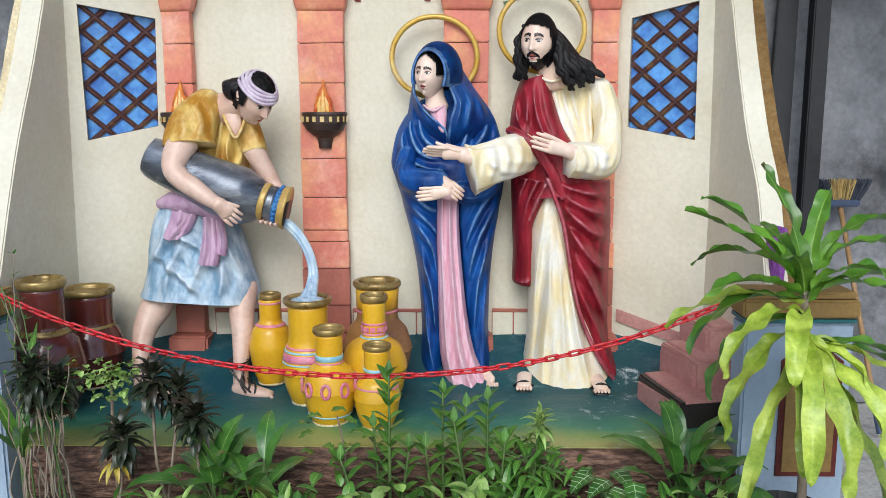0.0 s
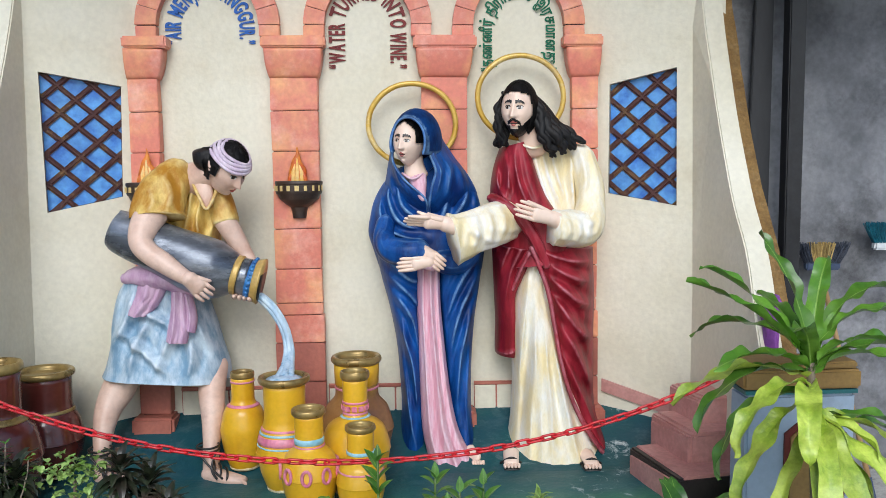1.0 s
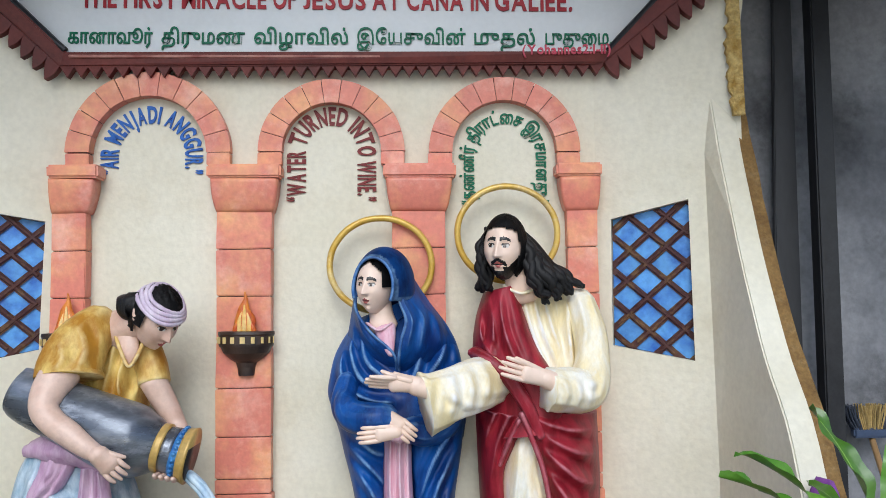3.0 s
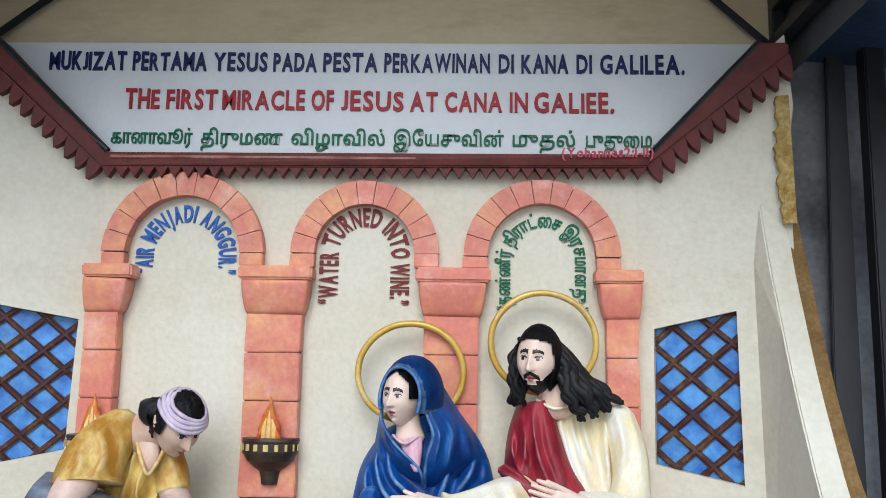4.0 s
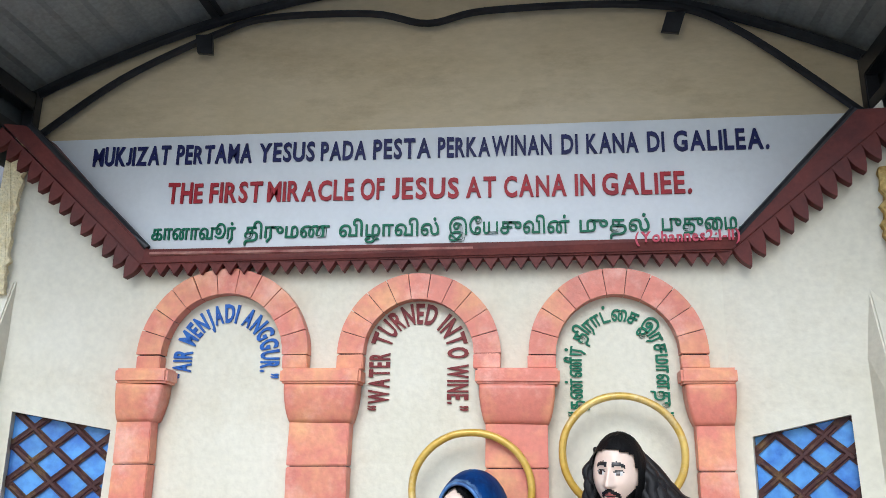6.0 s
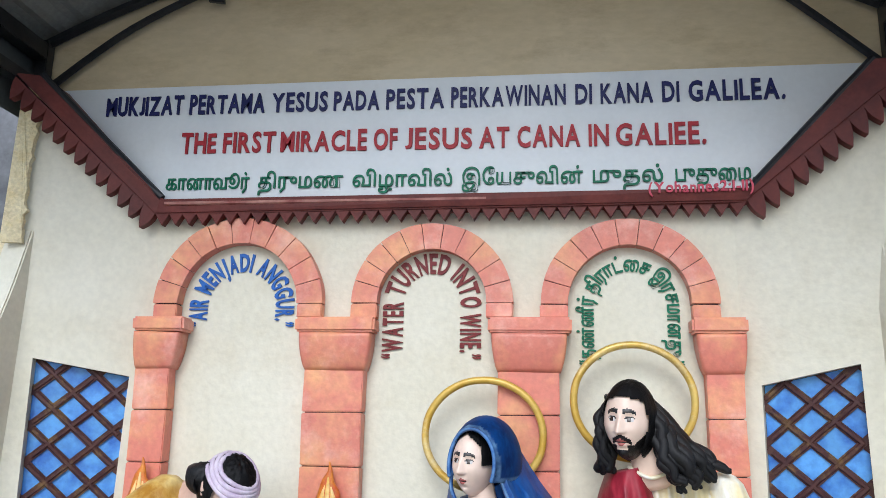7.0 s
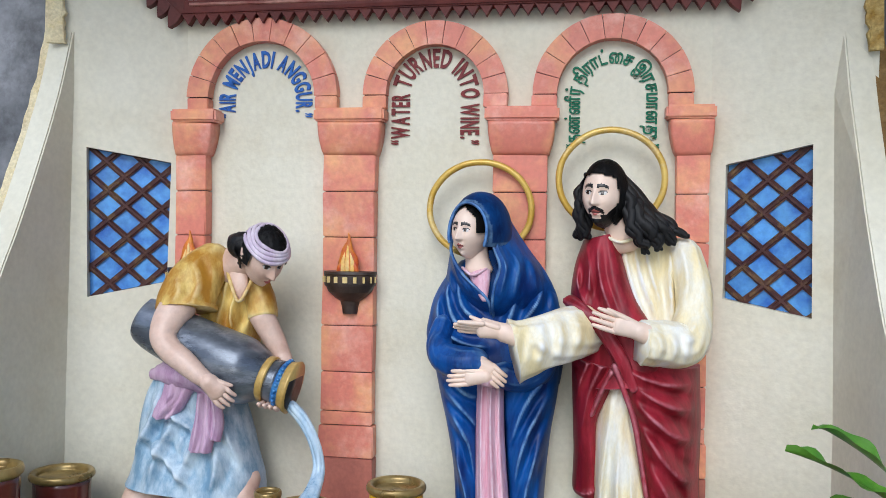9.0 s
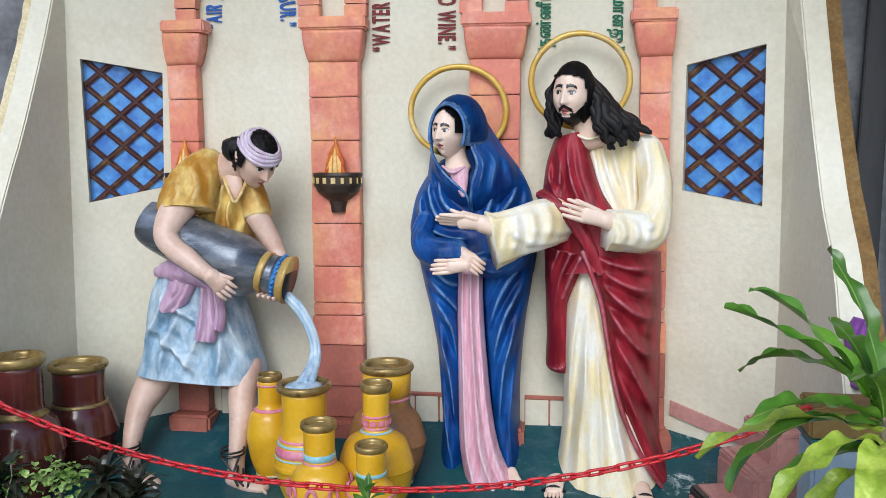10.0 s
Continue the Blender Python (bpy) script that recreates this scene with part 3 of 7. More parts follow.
def build_roof():
    rf = thing("roof_canopy", "grey curved sheet roof on a black steel frame", "roof", "", "structure", (-0.16, -0.6, 3.2))
    xs = np.linspace(-1.86, 1.54, 120)
    bm = bmesh.new()
    rows = []
    # past y -0.8 sheet and beams are unseen, drawn out to shade the upper wall
    for y in (0.12, -0.3, -0.7, -1.46):
        rows.append([bm.verts.new((x, y, gable_z(x) + 0.07 + 0.010 * (1 if (i // 2) % 2 else 0))) for i, x in enumerate(xs)])
    for a, b in zip(rows, rows[1:]):
        for i in range(len(xs) - 1):
            bm.faces.new((a[i], a[i + 1], b[i + 1], b[i]))
    ob = part("sheet", bm, M["sheet"], rf)
    md = ob.modifiers.new("thick", "SOLIDIFY")
    md.thickness = 0.004
    for yy in (-0.045, -1.41):
        part("top_chord", tube([(x, yy, gable_z(x) + 0.02) for x in np.linspace(-1.80, 1.48, 30)], 0.022, 6), M["steel"], rf)
    low = smoothpath([(-1.75, -0.05, 3.065), (-1.41, -0.05, 3.315), (-1.02, -0.05, 3.50), (-0.80, -0.05, 3.56), (-0.39, -0.05, 3.553), (-0.162, -0.05, 3.497), (0.072, -0.05, 3.54), (0.64, -0.05, 3.532), (0.963, -0.05, 3.43), (1.42, -0.05, 3.035)], 6)
    part("lower_chord", tube(low, 0.016, 6), M["steel"], rf)
    for x in (-1.78, 1.44):
        part("strut", box(x - 0.025, x + 0.025, -0.075, -0.025, 3.045, 3.27, 0.004), M["steel"], rf)
        part("lower_beam", box(x - 0.025, x + 0.025, -1.43, -0.078, 3.035, 3.085, 0.004), M["steel"], rf)
        part("side_sheet", box(x + (0.045 if x > 0 else -0.049), x + (0.049 if x > 0 else -0.045), -1.46, 0.12, 2.93, 3.40), M["darksheet"], rf, "dark side sheet of the canopy")
        part("eave_beam", box(x - 0.03, x + 0.03, -1.43, -0.078, 3.18, 3.25, 0.004), M["steel"], rf)
    for x in (-1.03, 0.70):
        z = gable_z(x)
        part("purlin", box(x - 0.02, x + 0.02, -1.43, 0.0, z + 0.025, z + 0.065, 0.003), M["steel"], rf)
    for x, dx in ((-1.075, 0.02), (0.775, -0.02)):
        z = gable_z(x) - 0.10
        part("bracket", prism([(x - 0.03, z + 0.06), (x + 0.04, z + 0.06), (x + 0.03 + dx, z - 0.03), (x - 0.035 + dx, z - 0.02)], -0.075, -0.06), M["steel"], rf)


# ---- statues ----
def add(fig, bm, mi):
    merge(fig, bm, mi)


def spline(rows, n):
    """Rows of numbers, made smooth: n steps between each two."""
    r = [np.array(q, float) for q in rows]
    out = []
    for i in range(len(r) - 1):
        p0, p1, p2, p3 = r[max(i - 1, 0)], r[i], r[i + 1], r[min(i + 2, len(r) - 1)]
        for k in range(n):
            t = k / n
            out.append(0.5 * (2 * p1 + (p2 - p0) * t + (2 * p0 - 5 * p1 + 4 * p2 - p3) * t * t + (3 * p1 - p0 - 3 * p2 + p3) * t ** 3))
    out.append(r[-1])
    return out


def limb(ctrl, seg=20, n=7, amp=0.0, freq=9.0, seed=0, ends=(True, True)):
    """A rounded limb or sleeve: rows of place, half width across the view and half depth, with wrinkles."""
    rows = spline([(*p, w, d) for p, w, d in ctrl], n)
    P = [Vector(r[:3]) for r in rows]
    m = len(P)
    bm = bmesh.new()
    rings = []
    length = 0.0
    for i in range(m):
        T = (P[min(i + 1, m - 1)] - P[max(i - 1, 0)]).normalized()
        S = T.cross(Vector((0, 1, 0)))
        S = S.normalized() if S.length > 0.2 else Vector((1, 0, 0))
        B = S.cross(T).normalized()
        if i:
            length += (P[i] - P[i - 1]).length
        for j, (shift, k) in enumerate(((-0.9, 0.35), (-0.55, 0.78)) if i == 0 and ends[0] else ()):
            rings.append((P[i] + T * shift * min(rows[i][3], rows[i][4]), S, B, rows[i][3] * k, rows[i][4] * k, length))
        rings.append((P[i], S, B, rows[i][3], rows[i][4], length))
        for j, (shift, k) in enumerate(((0.55, 0.78), (0.9, 0.35)) if i == m - 1 and ends[1] else ()):
            rings.append((P[i] + T * shift * min(rows[i][3], rows[i][4]), S, B, rows[i][3] * k, rows[i][4] * k, length))
    vs = []
    for p, S, B, w, d, s in rings:
        ring = []
        for k in range(seg):
            a = 2 * math.pi * k / seg
            f = 1.0
            if amp:
                f += amp * crease((math.cos(a + s * 2) * 1.7 + seed, math.sin(a + s * 2) * 1.7, s * freq * 0.55)) + 0.35 * amp * noise.noise((math.cos(a) * 2, math.sin(a) * 2 + seed, s * freq))
            ring.append(bm.verts.new(p + S * math.cos(a) * w * f + B * math.sin(a) * d * f))
        vs.append(ring)
    for a, b in zip(vs, vs[1:]):
        for k in range(seg):
            bm.faces.new((a[k - 1], a[k], b[k], b[k - 1]))
    bm.faces.new(vs[0])
    bm.faces.new(vs[-1])
    return bm


def crease(v):
    """A soft ridge pattern between -1 and 1."""
    return 1.0 - 2.6 * abs(noise.noise(v))


def drape(rows, depth, folds=(), nu=56, nv=8, amp=0.006, freq=(7, 2.0), seed=0, power=2.2, lean=0.0, swags=(), lines=()):
    """A hanging cloth with a rounded front: rows of left and right edge, from top to bottom. folds: (u at top, u at foot, width, depth); swags run across it: (t at the left, t at the right, sag, width, height)."""
    rr = spline([(*a, *b) for a, b in rows], nv)
    m = len(rr)
    bm = bmesh.new()
    grid = []
    for i, r in enumerate(rr):
        a, b = Vector(r[:3]), Vector(r[3:])
        t = i / (m - 1)
        dep = depth if not isinstance(depth, (list, tuple)) else depth[0] + (depth[1] - depth[0]) * t
        row = []
        for k in range(nu + 1):
            u = -math.cos(math.pi * k / nu)
            p = a.lerp(b, (u + 1) / 2)
            d = dep * max(0.0, 1 - abs(u) ** power) ** 0.5
            e = 0.0
            for u0, u1, w, h in folds:
                du = (u - (u0 + (u1 - u0) * t)) / w
                e += h * (math.exp(-du * du) if h > 0 else math.exp(-abs(du) * 1.4))
            for t0, t1, sag, w, h in swags:
                dt = t - (t0 + (t1 - t0) * (u + 1) / 2 + sag * (1 - u * u))
                e += h * (math.exp(-dt / w) if dt > 0 else math.exp(dt / (w * 0.30)))
            e += amp * crease((u * freq[0] + lean * t * freq[0], t * freq[1] + seed, seed))
            edge = min(1.0, (1 - abs(u)) * 6)
            if lines:
                e += fold_field(lines, p.x, p.z)
            p.y -= d + e * edge
            row.append(bm.verts.new(p))
        grid.append(row)
    for a, b in zip(grid, grid[1:]):
        for k in range(nu):
            bm.faces.new((a[k], a[k + 1], b[k + 1], b[k]))
        bm.faces.new((a[-1], a[0], b[0], b[-1]))
    bm.faces.new(grid[0])
    bm.faces.new(grid[-1])
    return bm


def fold_field(lines, x, z):
    """The relief of folds that run along lines in x and z: a rounded ridge with a hollow to either side."""
    e = 0.0
    for pts, w, h in lines:
        best, along = 9.0, 0.0
        for i, ((ax, az), (bx, bz)) in enumerate(zip(pts, pts[1:])):
            dx, dz = bx - ax, bz - az
            t = ((x - ax) * dx + (z - az) * dz) / (dx * dx + dz * dz)
            k = min(max(t, 0.0), 1.0)
            far = math.hypot(x - ax - k * dx, z - az - k * dz)
            if far < best:
                best, along = far, (i + k) / (len(pts) - 1)
        fade = min(1.0, 0.15 + 2.6 * along, 0.15 + 2.6 * (1 - along))
        if best < 5 * w:
            q = best / w
            e += h * fade * (math.exp(-q ** 1.35) - 0.50 * math.exp(-(q - 2.3) ** 2))
    return e


def folds_of(lines, w, h, n=6):
    """Fold lines through a few points each, drawn smooth."""
    return [([(p.x, p.z) for p in smoothpath([(x, 0, z) for x, z in line], n)], w, h) for line in lines]


# where the folds of the painted cloths run, in x and z
MOTHER_CHEST = (((-0.113, 1.445), (-0.130, 1.378), (-0.123, 1.299)),
    ((-0.061, 1.535), (-0.091, 1.423), (-0.046, 1.311), (0.051, 1.271)),
    ((-0.054, 1.512), (-0.028, 1.378), (0.085, 1.294)),
    ((-0.130, 1.288), (-0.017, 1.244), (0.081, 1.231)),
    ((0.196, 1.512), (0.165, 1.379), (0.134, 1.290)),
    ((0.273, 1.473), (0.252, 1.398), (0.197, 1.324)),
    ((0.169, 1.644), (0.192, 1.512), (0.179, 1.413)),
    ((0.225, 1.545), (0.295, 1.457), (0.325, 1.369)))
MOTHER_LEFT = (((-0.115, 1.163), (-0.017, 1.066), (0.044, 1.044)),
    ((-0.093, 1.083), (0.005, 0.982), (0.044, 0.925)),
    ((-0.063, 0.992), (0.012, 0.878), (0.035, 0.739)),
    ((-0.048, 0.853), (0.005, 0.691), (0.025, 0.503)),
    ((-0.042, 0.737), (-0.019, 0.525), (0.015, 0.312)))
MOTHER_RIGHT = (((0.326, 1.169), (0.220, 1.032), (0.171, 0.894)),
    ((0.309, 1.067), (0.221, 0.906), (0.181, 0.744)),
    ((0.288, 0.931), (0.229, 0.722), (0.209, 0.511)),
    ((0.271, 0.770), (0.252, 0.536), (0.258, 0.324)))
RED_CHEST = (((0.424, 1.631), (0.439, 1.512), (0.427, 1.414)),
    ((0.384, 1.534), (0.405, 1.446), (0.438, 1.381)),
    ((0.461, 1.631), (0.476, 1.490), (0.525, 1.359)),
    ((0.403, 1.599), (0.389, 1.512), (0.377, 1.435)))
RED_FALL = (((0.428, 1.359), (0.440, 1.226), (0.411, 1.114), (0.392, 0.979)),
    ((0.461, 1.293), (0.484, 1.204), (0.442, 1.092), (0.415, 0.911)),
    ((0.392, 1.203), (0.379, 1.158), (0.408, 1.125)))
RED_HIP = (((0.550, 1.194), (0.680, 1.141), (0.820, 1.125)),
    ((0.568, 1.150), (0.703, 1.068), (0.822, 1.032)),
    ((0.595, 1.084), (0.716, 0.974), (0.825, 0.921)),
    ((0.625, 0.984), (0.730, 0.840), (0.829, 0.764)),
    ((0.653, 0.872), (0.755, 0.682), (0.828, 0.525)),
    ((0.689, 0.691), (0.782, 0.477), (0.851, 0.306)))
ROBE = (((0.529, 1.138), (0.500, 0.845), (0.471, 0.522), (0.441, 0.285)),
    ((0.548, 1.027), (0.546, 0.732), (0.529, 0.431), (0.516, 0.242)),
    ((0.576, 0.938), (0.603, 0.642), (0.614, 0.247)),
    ((0.610, 0.871), (0.666, 0.553), (0.732, 0.253)),
    ((0.492, 0.936), (0.475, 0.730), (0.438, 0.474)),
    ((0.570, 0.756), (0.569, 0.526), (0.569, 0.268)))
ROBE_CHEST = (((0.560, 1.624), (0.592, 1.468), (0.651, 1.316)),
    ((0.594, 1.620), (0.626, 1.490), (0.671, 1.371)),
    ((0.632, 1.619), (0.655, 1.512), (0.688, 1.404)),
    ((0.729, 1.640), (0.724, 1.490), (0.735, 1.360)))
SHIRT = (((-0.926, 1.513), (-0.948, 1.374), (-0.970, 1.281)),
    ((-0.886, 1.467), (-0.914, 1.351), (-0.907, 1.269)),
    ((-0.820, 1.421), (-0.847, 1.324), (-0.874, 1.246)),
    ((-0.986, 1.513), (-0.981, 1.397), (-0.989, 1.316)))
SKIRT = (((-1.177, 1.065), (-1.230, 0.895), (-1.312, 0.771)),
    ((-1.108, 0.934), (-1.184, 0.799), (-1.215, 0.663)),
    ((-0.974, 1.045), (-1.031, 0.852), (-1.106, 0.667)),
    ((-0.935, 0.902), (-0.889, 0.807), (-0.823, 0.712)),
    ((-1.218, 0.992), (-1.072, 0.899), (-0.974, 0.841)),
    ((-1.267, 0.870), (-1.128, 0.747), (-1.043, 0.669)),
    ((-0.901, 1.022), (-0.868, 0.904), (-0.835, 0.797)),
    ((-0.950, 0.830), (-0.946, 0.733), (-0.963, 0.659)))

SLEEVE_FORWARD = (((0.212, 1.351), (0.199, 1.282), (0.191, 1.207)),
    ((0.260, 1.372), (0.286, 1.283), (0.268, 1.193)),
    ((0.313, 1.385), (0.347, 1.305), (0.335, 1.215)),
    ((0.371, 1.394), (0.408, 1.322), (0.394, 1.237)),
    ((0.239, 1.304), (0.314, 1.251), (0.367, 1.237)))
SLEEVE_FOLDED = (((0.760, 1.617), (0.775, 1.494), (0.749, 1.408)),
    ((0.705, 1.374), (0.767, 1.308), (0.812, 1.305)),
    ((0.649, 1.349), (0.678, 1.287), (0.659, 1.219)),
    ((0.706, 1.339), (0.729, 1.277), (0.709, 1.214)),
    ((0.810, 1.371), (0.771, 1.304), (0.761, 1.221)))
SLEEVE_SERVANT = (((-1.025, 1.538), (-0.989, 1.450), (-1.007, 1.361)),
    ((-0.971, 1.542), (-0.939, 1.428), (-0.970, 1.347)),
    ((-0.916, 1.520), (-0.899, 1.439), (-0.912, 1.379)),
    ((-1.075, 1.476), (-1.054, 1.416), (-1.079, 1.378)))


def pleat(bm, lines):
    """Presses fold lines into the front of a sleeve."""
    bmesh.ops.recalc_face_normals(bm, faces=bm.faces)
    bm.normal_update()
    push = [(v, max(0.0, -v.normal.y) * fold_field(lines, v.co.x, v.co.z)) for v in bm.verts]
    for v, e in push:
        v.co.y -= e
    return bm


def gauss(x, z, cx, cz, wx, wz):
    return math.exp(-((x - cx) / wx) ** 2 - ((z - cz) / wz) ** 2)


def head(center, yaw, pitch, roll, size, beard=False, gaze=0.0):
    """A sculpted head. Material slots: 0 skin, 1 eye white, 2 dark paint, 3 lips, 4 iris, 5 beard."""
    bm = bmesh.new()
    nseg, nring = 120, 96
    rx, ry, rz = 0.072 * size, 0.092 * size, 0.112 * size
    grid = []
    for i in range(nring + 1):
        e = math.pi * (i / nring - 0.5)
        row = []
        for k in range(nseg):
            a = 2 * math.pi * k / nseg
            x, y, z = math.cos(e) * math.sin(a), -math.cos(e) * math.cos(a), math.sin(e)
            fx, fz = x, z
            if z < -0.1:
                x *= 1 - 0.30 * ((-0.1 - z) / 0.9) ** 1.3
            front = max(0.0, -y) ** 0.5 if y < 0 else 0.0
            d = 0.0
            if front:
                slope = min(max((0.24 - fz) / 0.46, 0), 1) if fz > -0.24 else max(0, 1 - (-0.24 - fz) / 0.07)
                d += 0.30 * slope ** 0.9 * math.exp(-(fx / (0.085 + 0.075 * slope)) ** 2) * (1 if fz < 0.24 else 0)
                d += 0.06 * (gauss(fx, fz, 0.15, -0.2, 0.08, 0.07) + gauss(fx, fz, -0.15, -0.2, 0.08, 0.07))
                for s in (1, -1):
                    d -= 0.10 * gauss(fx, fz, s * 0.36, 0.10, 0.20, 0.13)
                    d += 0.075 * gauss(fx, fz, s * 0.37, 0.07, 0.13, 0.075)
                    d += 0.035 * gauss(fx, fz, s * 0.36, 0.26, 0.26, 0.06)
                    d += 0.05 * gauss(fx, fz, s * 0.52, -0.22, 0.24, 0.22)
                d += 0.085 * gauss(fx, fz, 0, -0.43, 0.22, 0.055) + 0.085 * gauss(fx, fz, 0, -0.55, 0.17, 0.05)
                d -= 0.05 * gauss(fx, fz, 0, -0.49, 0.24, 0.022) + 0.05 * gauss(fx, fz, 0, -0.66, 0.2, 0.06)
                d += 0.14 * gauss(fx, fz, 0, -0.84, 0.24, 0.14)
                d += 0.05 * gauss(fx, fz, 0, 0.55, 0.6, 0.3)
                if beard:
                    d += 0.12 * gauss(fx, fz, 0, -0.85, 0.5, 0.22) * (1 + 0.3 * noise.noise((fx * 14, fz * 5, 3)))
                    d += 0.04 * gauss(fx, fz, 0, -0.345, 0.3, 0.05)
            row.append((bm.verts.new((x * rx, (y - d * front) * ry, z * rz)), fx, fz, y))
        grid.append(row)
    for i in range(nring):
        for k in range(nseg):
            q = (grid[i][k - 1], grid[i][k], grid[i + 1][k], grid[i + 1][k - 1])
            try:
                f = bm.faces.new([v[0] for v in q])
            except ValueError:
                continue
            fx, fz, y = (sum(v[j] for v in q) / 4 for j in (1, 2, 3))
            mi = 0
            if y < 0:
                for s in (1, -1):
                    ex, ez = (fx - s * 0.36) / 0.155, (fz - 0.080) / 0.058
                    if ex * ex + ez * ez < 1:
                        mi = 1
                        ix, iz = (fx - s * 0.36 - gaze * 0.06) / 0.088, (fz - 0.092) / 0.072
                        if ix * ix + iz * iz < 1:
                            mi = 4
                    elif ex * ex + (ez - 0.25) ** 2 < 1.55 and ez > 0.15:
                        mi = 2
                    bx = abs(fx) - 0.10
                    if 0 < bx < 0.46 and abs(fz - (0.275 + 0.05 * math.sin(bx / 0.46 * math.pi) - 0.06 * bx)) < 0.062 * (1.1 - bx):
                        mi = 2
                lw = 0.23
                if abs(fx) < lw and -0.47 - 0.115 * (1 - (fx / lw) ** 2) < fz < -0.47 + 0.075 * (1 - (fx / lw) ** 2):
                    mi = 3
                if mi == 3 and abs(fz + 0.485) < 0.010:
                    mi = 2
                if beard and mi == 0:
                    jaw = fz < -0.68 and abs(fx) < 0.95
                    cheek = fz < -0.22 - 0.75 * (0.95 - abs(fx)) and abs(fx) > 0.28
                    tash = abs(fx) < 0.42 and abs(fz - (-0.355 - 0.40 * abs(fx) ** 1.3)) < 0.070
                    if jaw or cheek or tash or (abs(fx) > 0.26 and fz < -0.56):
                        mi = 5
            elif beard and fz < -0.48 and y < 0.3:
                mi = 5
            f.material_index = mi
    bm.transform(Matrix.Translation(center) @ Matrix.Rotation(radians(yaw), 4, "Z") @ Matrix.Rotation(radians(pitch), 4, "X") @ Matrix.Rotation(radians(roll), 4, "Y"))
    return bm


def add_head(fig, bm, slots):
    """Takes a head into a figure, giving its slots the figure's numbers."""
    for f in bm.faces:
        f.material_index = slots[f.material_index]
    merge(fig, bm)


def cap_shell(center, yaw, pitch, roll, radii, keep, lump=0.0, freq=6, seed=0, seg=(64, 48), stretch=1.0):
    """Part of a lumpy ellipsoid: hair or a hood. keep(x, y, z) on the unit ball tells which faces stay."""
    bm = bmesh.new()
    grid = []
    for i in range(seg[1] + 1):
        e = math.pi * (i / seg[1] - 0.5)
        row = []
        for k in range(seg[0]):
            a = 2 * math.pi * k / seg[0]
            n = Vector((math.cos(e) * math.sin(a), -math.cos(e) * math.cos(a), math.sin(e)))
            f = 1 + lump * crease((n.x * freq, n.y * freq * stretch, n.z * freq * stretch + seed))
            row.append((bm.verts.new((n.x * radii[0] * f, n.y * radii[1] * f, n.z * radii[2] * f)), n))
        grid.append(row)
    for i in range(seg[1]):
        for k in range(seg[0]):
            q = (grid[i][k - 1], grid[i][k], grid[i + 1][k], grid[i + 1][k - 1])
            c = sum((v[1] for v in q), Vector()) / 4
            if keep(c.x, c.y, c.z):
                bm.faces.new([v[0] for v in q])
    for v in [v for v in bm.verts if not v.link_faces]:
        bm.verts.remove(v)
    rim = bmesh.ops.solidify(bm, geom=bm.faces[:], thickness=0.006)
    bm.transform(Matrix.Translation(center) @ Matrix.Rotation(radians(yaw), 4, "Z") @ Matrix.Rotation(radians(pitch), 4, "X") @ Matrix.Rotation(radians(roll), 4, "Y"))
    return bm


def add_palm(fig, wrist, tip, across, mi, r=0.020, thumb=None, curl=0.0, lanes=4, wide=0.036):
    """A palm with four fingers and a thumb, from wrist to fingertips."""
    w, t, ac = Vector(wrist), Vector(tip), Vector(across).normalized()
    d = t - w
    mid = w + d * 0.48
    nrm = d.cross(ac).normalized()
    if nrm.y > 0:
        nrm = -nrm
    palm = limb([(tuple(w), r * 1.05, r * 0.95), (tuple(w + d * 0.22), wide * 0.85, r * 0.8), (tuple(mid), wide, r * 0.7)], 16, 5)
    add(fig, palm, mi)
    for i in range(lanes):
        o = ac * wide * (1.45 * i / (lanes - 1) - 0.72)
        ln = (0.86, 1.0, 0.96, 0.80)[i % 4]
        a = mid + o - d * 0.03
        b = mid + o * 1.05 + d * 0.27 * ln + nrm * 0.006
        c = mid + o * 1.08 + d * 0.52 * ln + nrm * (0.006 - curl)
        add(fig, limb([(tuple(a), 0.0098, 0.0098), (tuple(b), 0.0088, 0.009), (tuple(c), 0.0062, 0.0065)], 10, 4), mi)
    if thumb:
        a = w + d * 0.15 + ac * wide * 0.5 * (1 if Vector(thumb).dot(ac) > 0 else -1)
        b = Vector(thumb)
        add(fig, limb([(tuple(a), 0.013, 0.012), (tuple(a.lerp(b, 0.55) + nrm * 0.004), 0.0105, 0.010), (tuple(b), 0.0065, 0.0065)], 10, 4), mi)


def ring(center, rx, rz, r, mat_, name, label):
    pts = [(center[0] + rx * math.cos(a), center[1], center[2] + rz * math.sin(a)) for a in np.linspace(0, 2 * math.pi, 72, endpoint=False)]
    return tagged(part(name, roughen(tube(pts, r, 10, closed=True), 0.002, 14), mat_, smooth=True), label, "halo", "gilded halos")


def statue(name, fig, mats, label):
    ob = part(name, fig, mats, smooth=True)
    return tagged(ob, label, "statue", "relief statues on the platform")


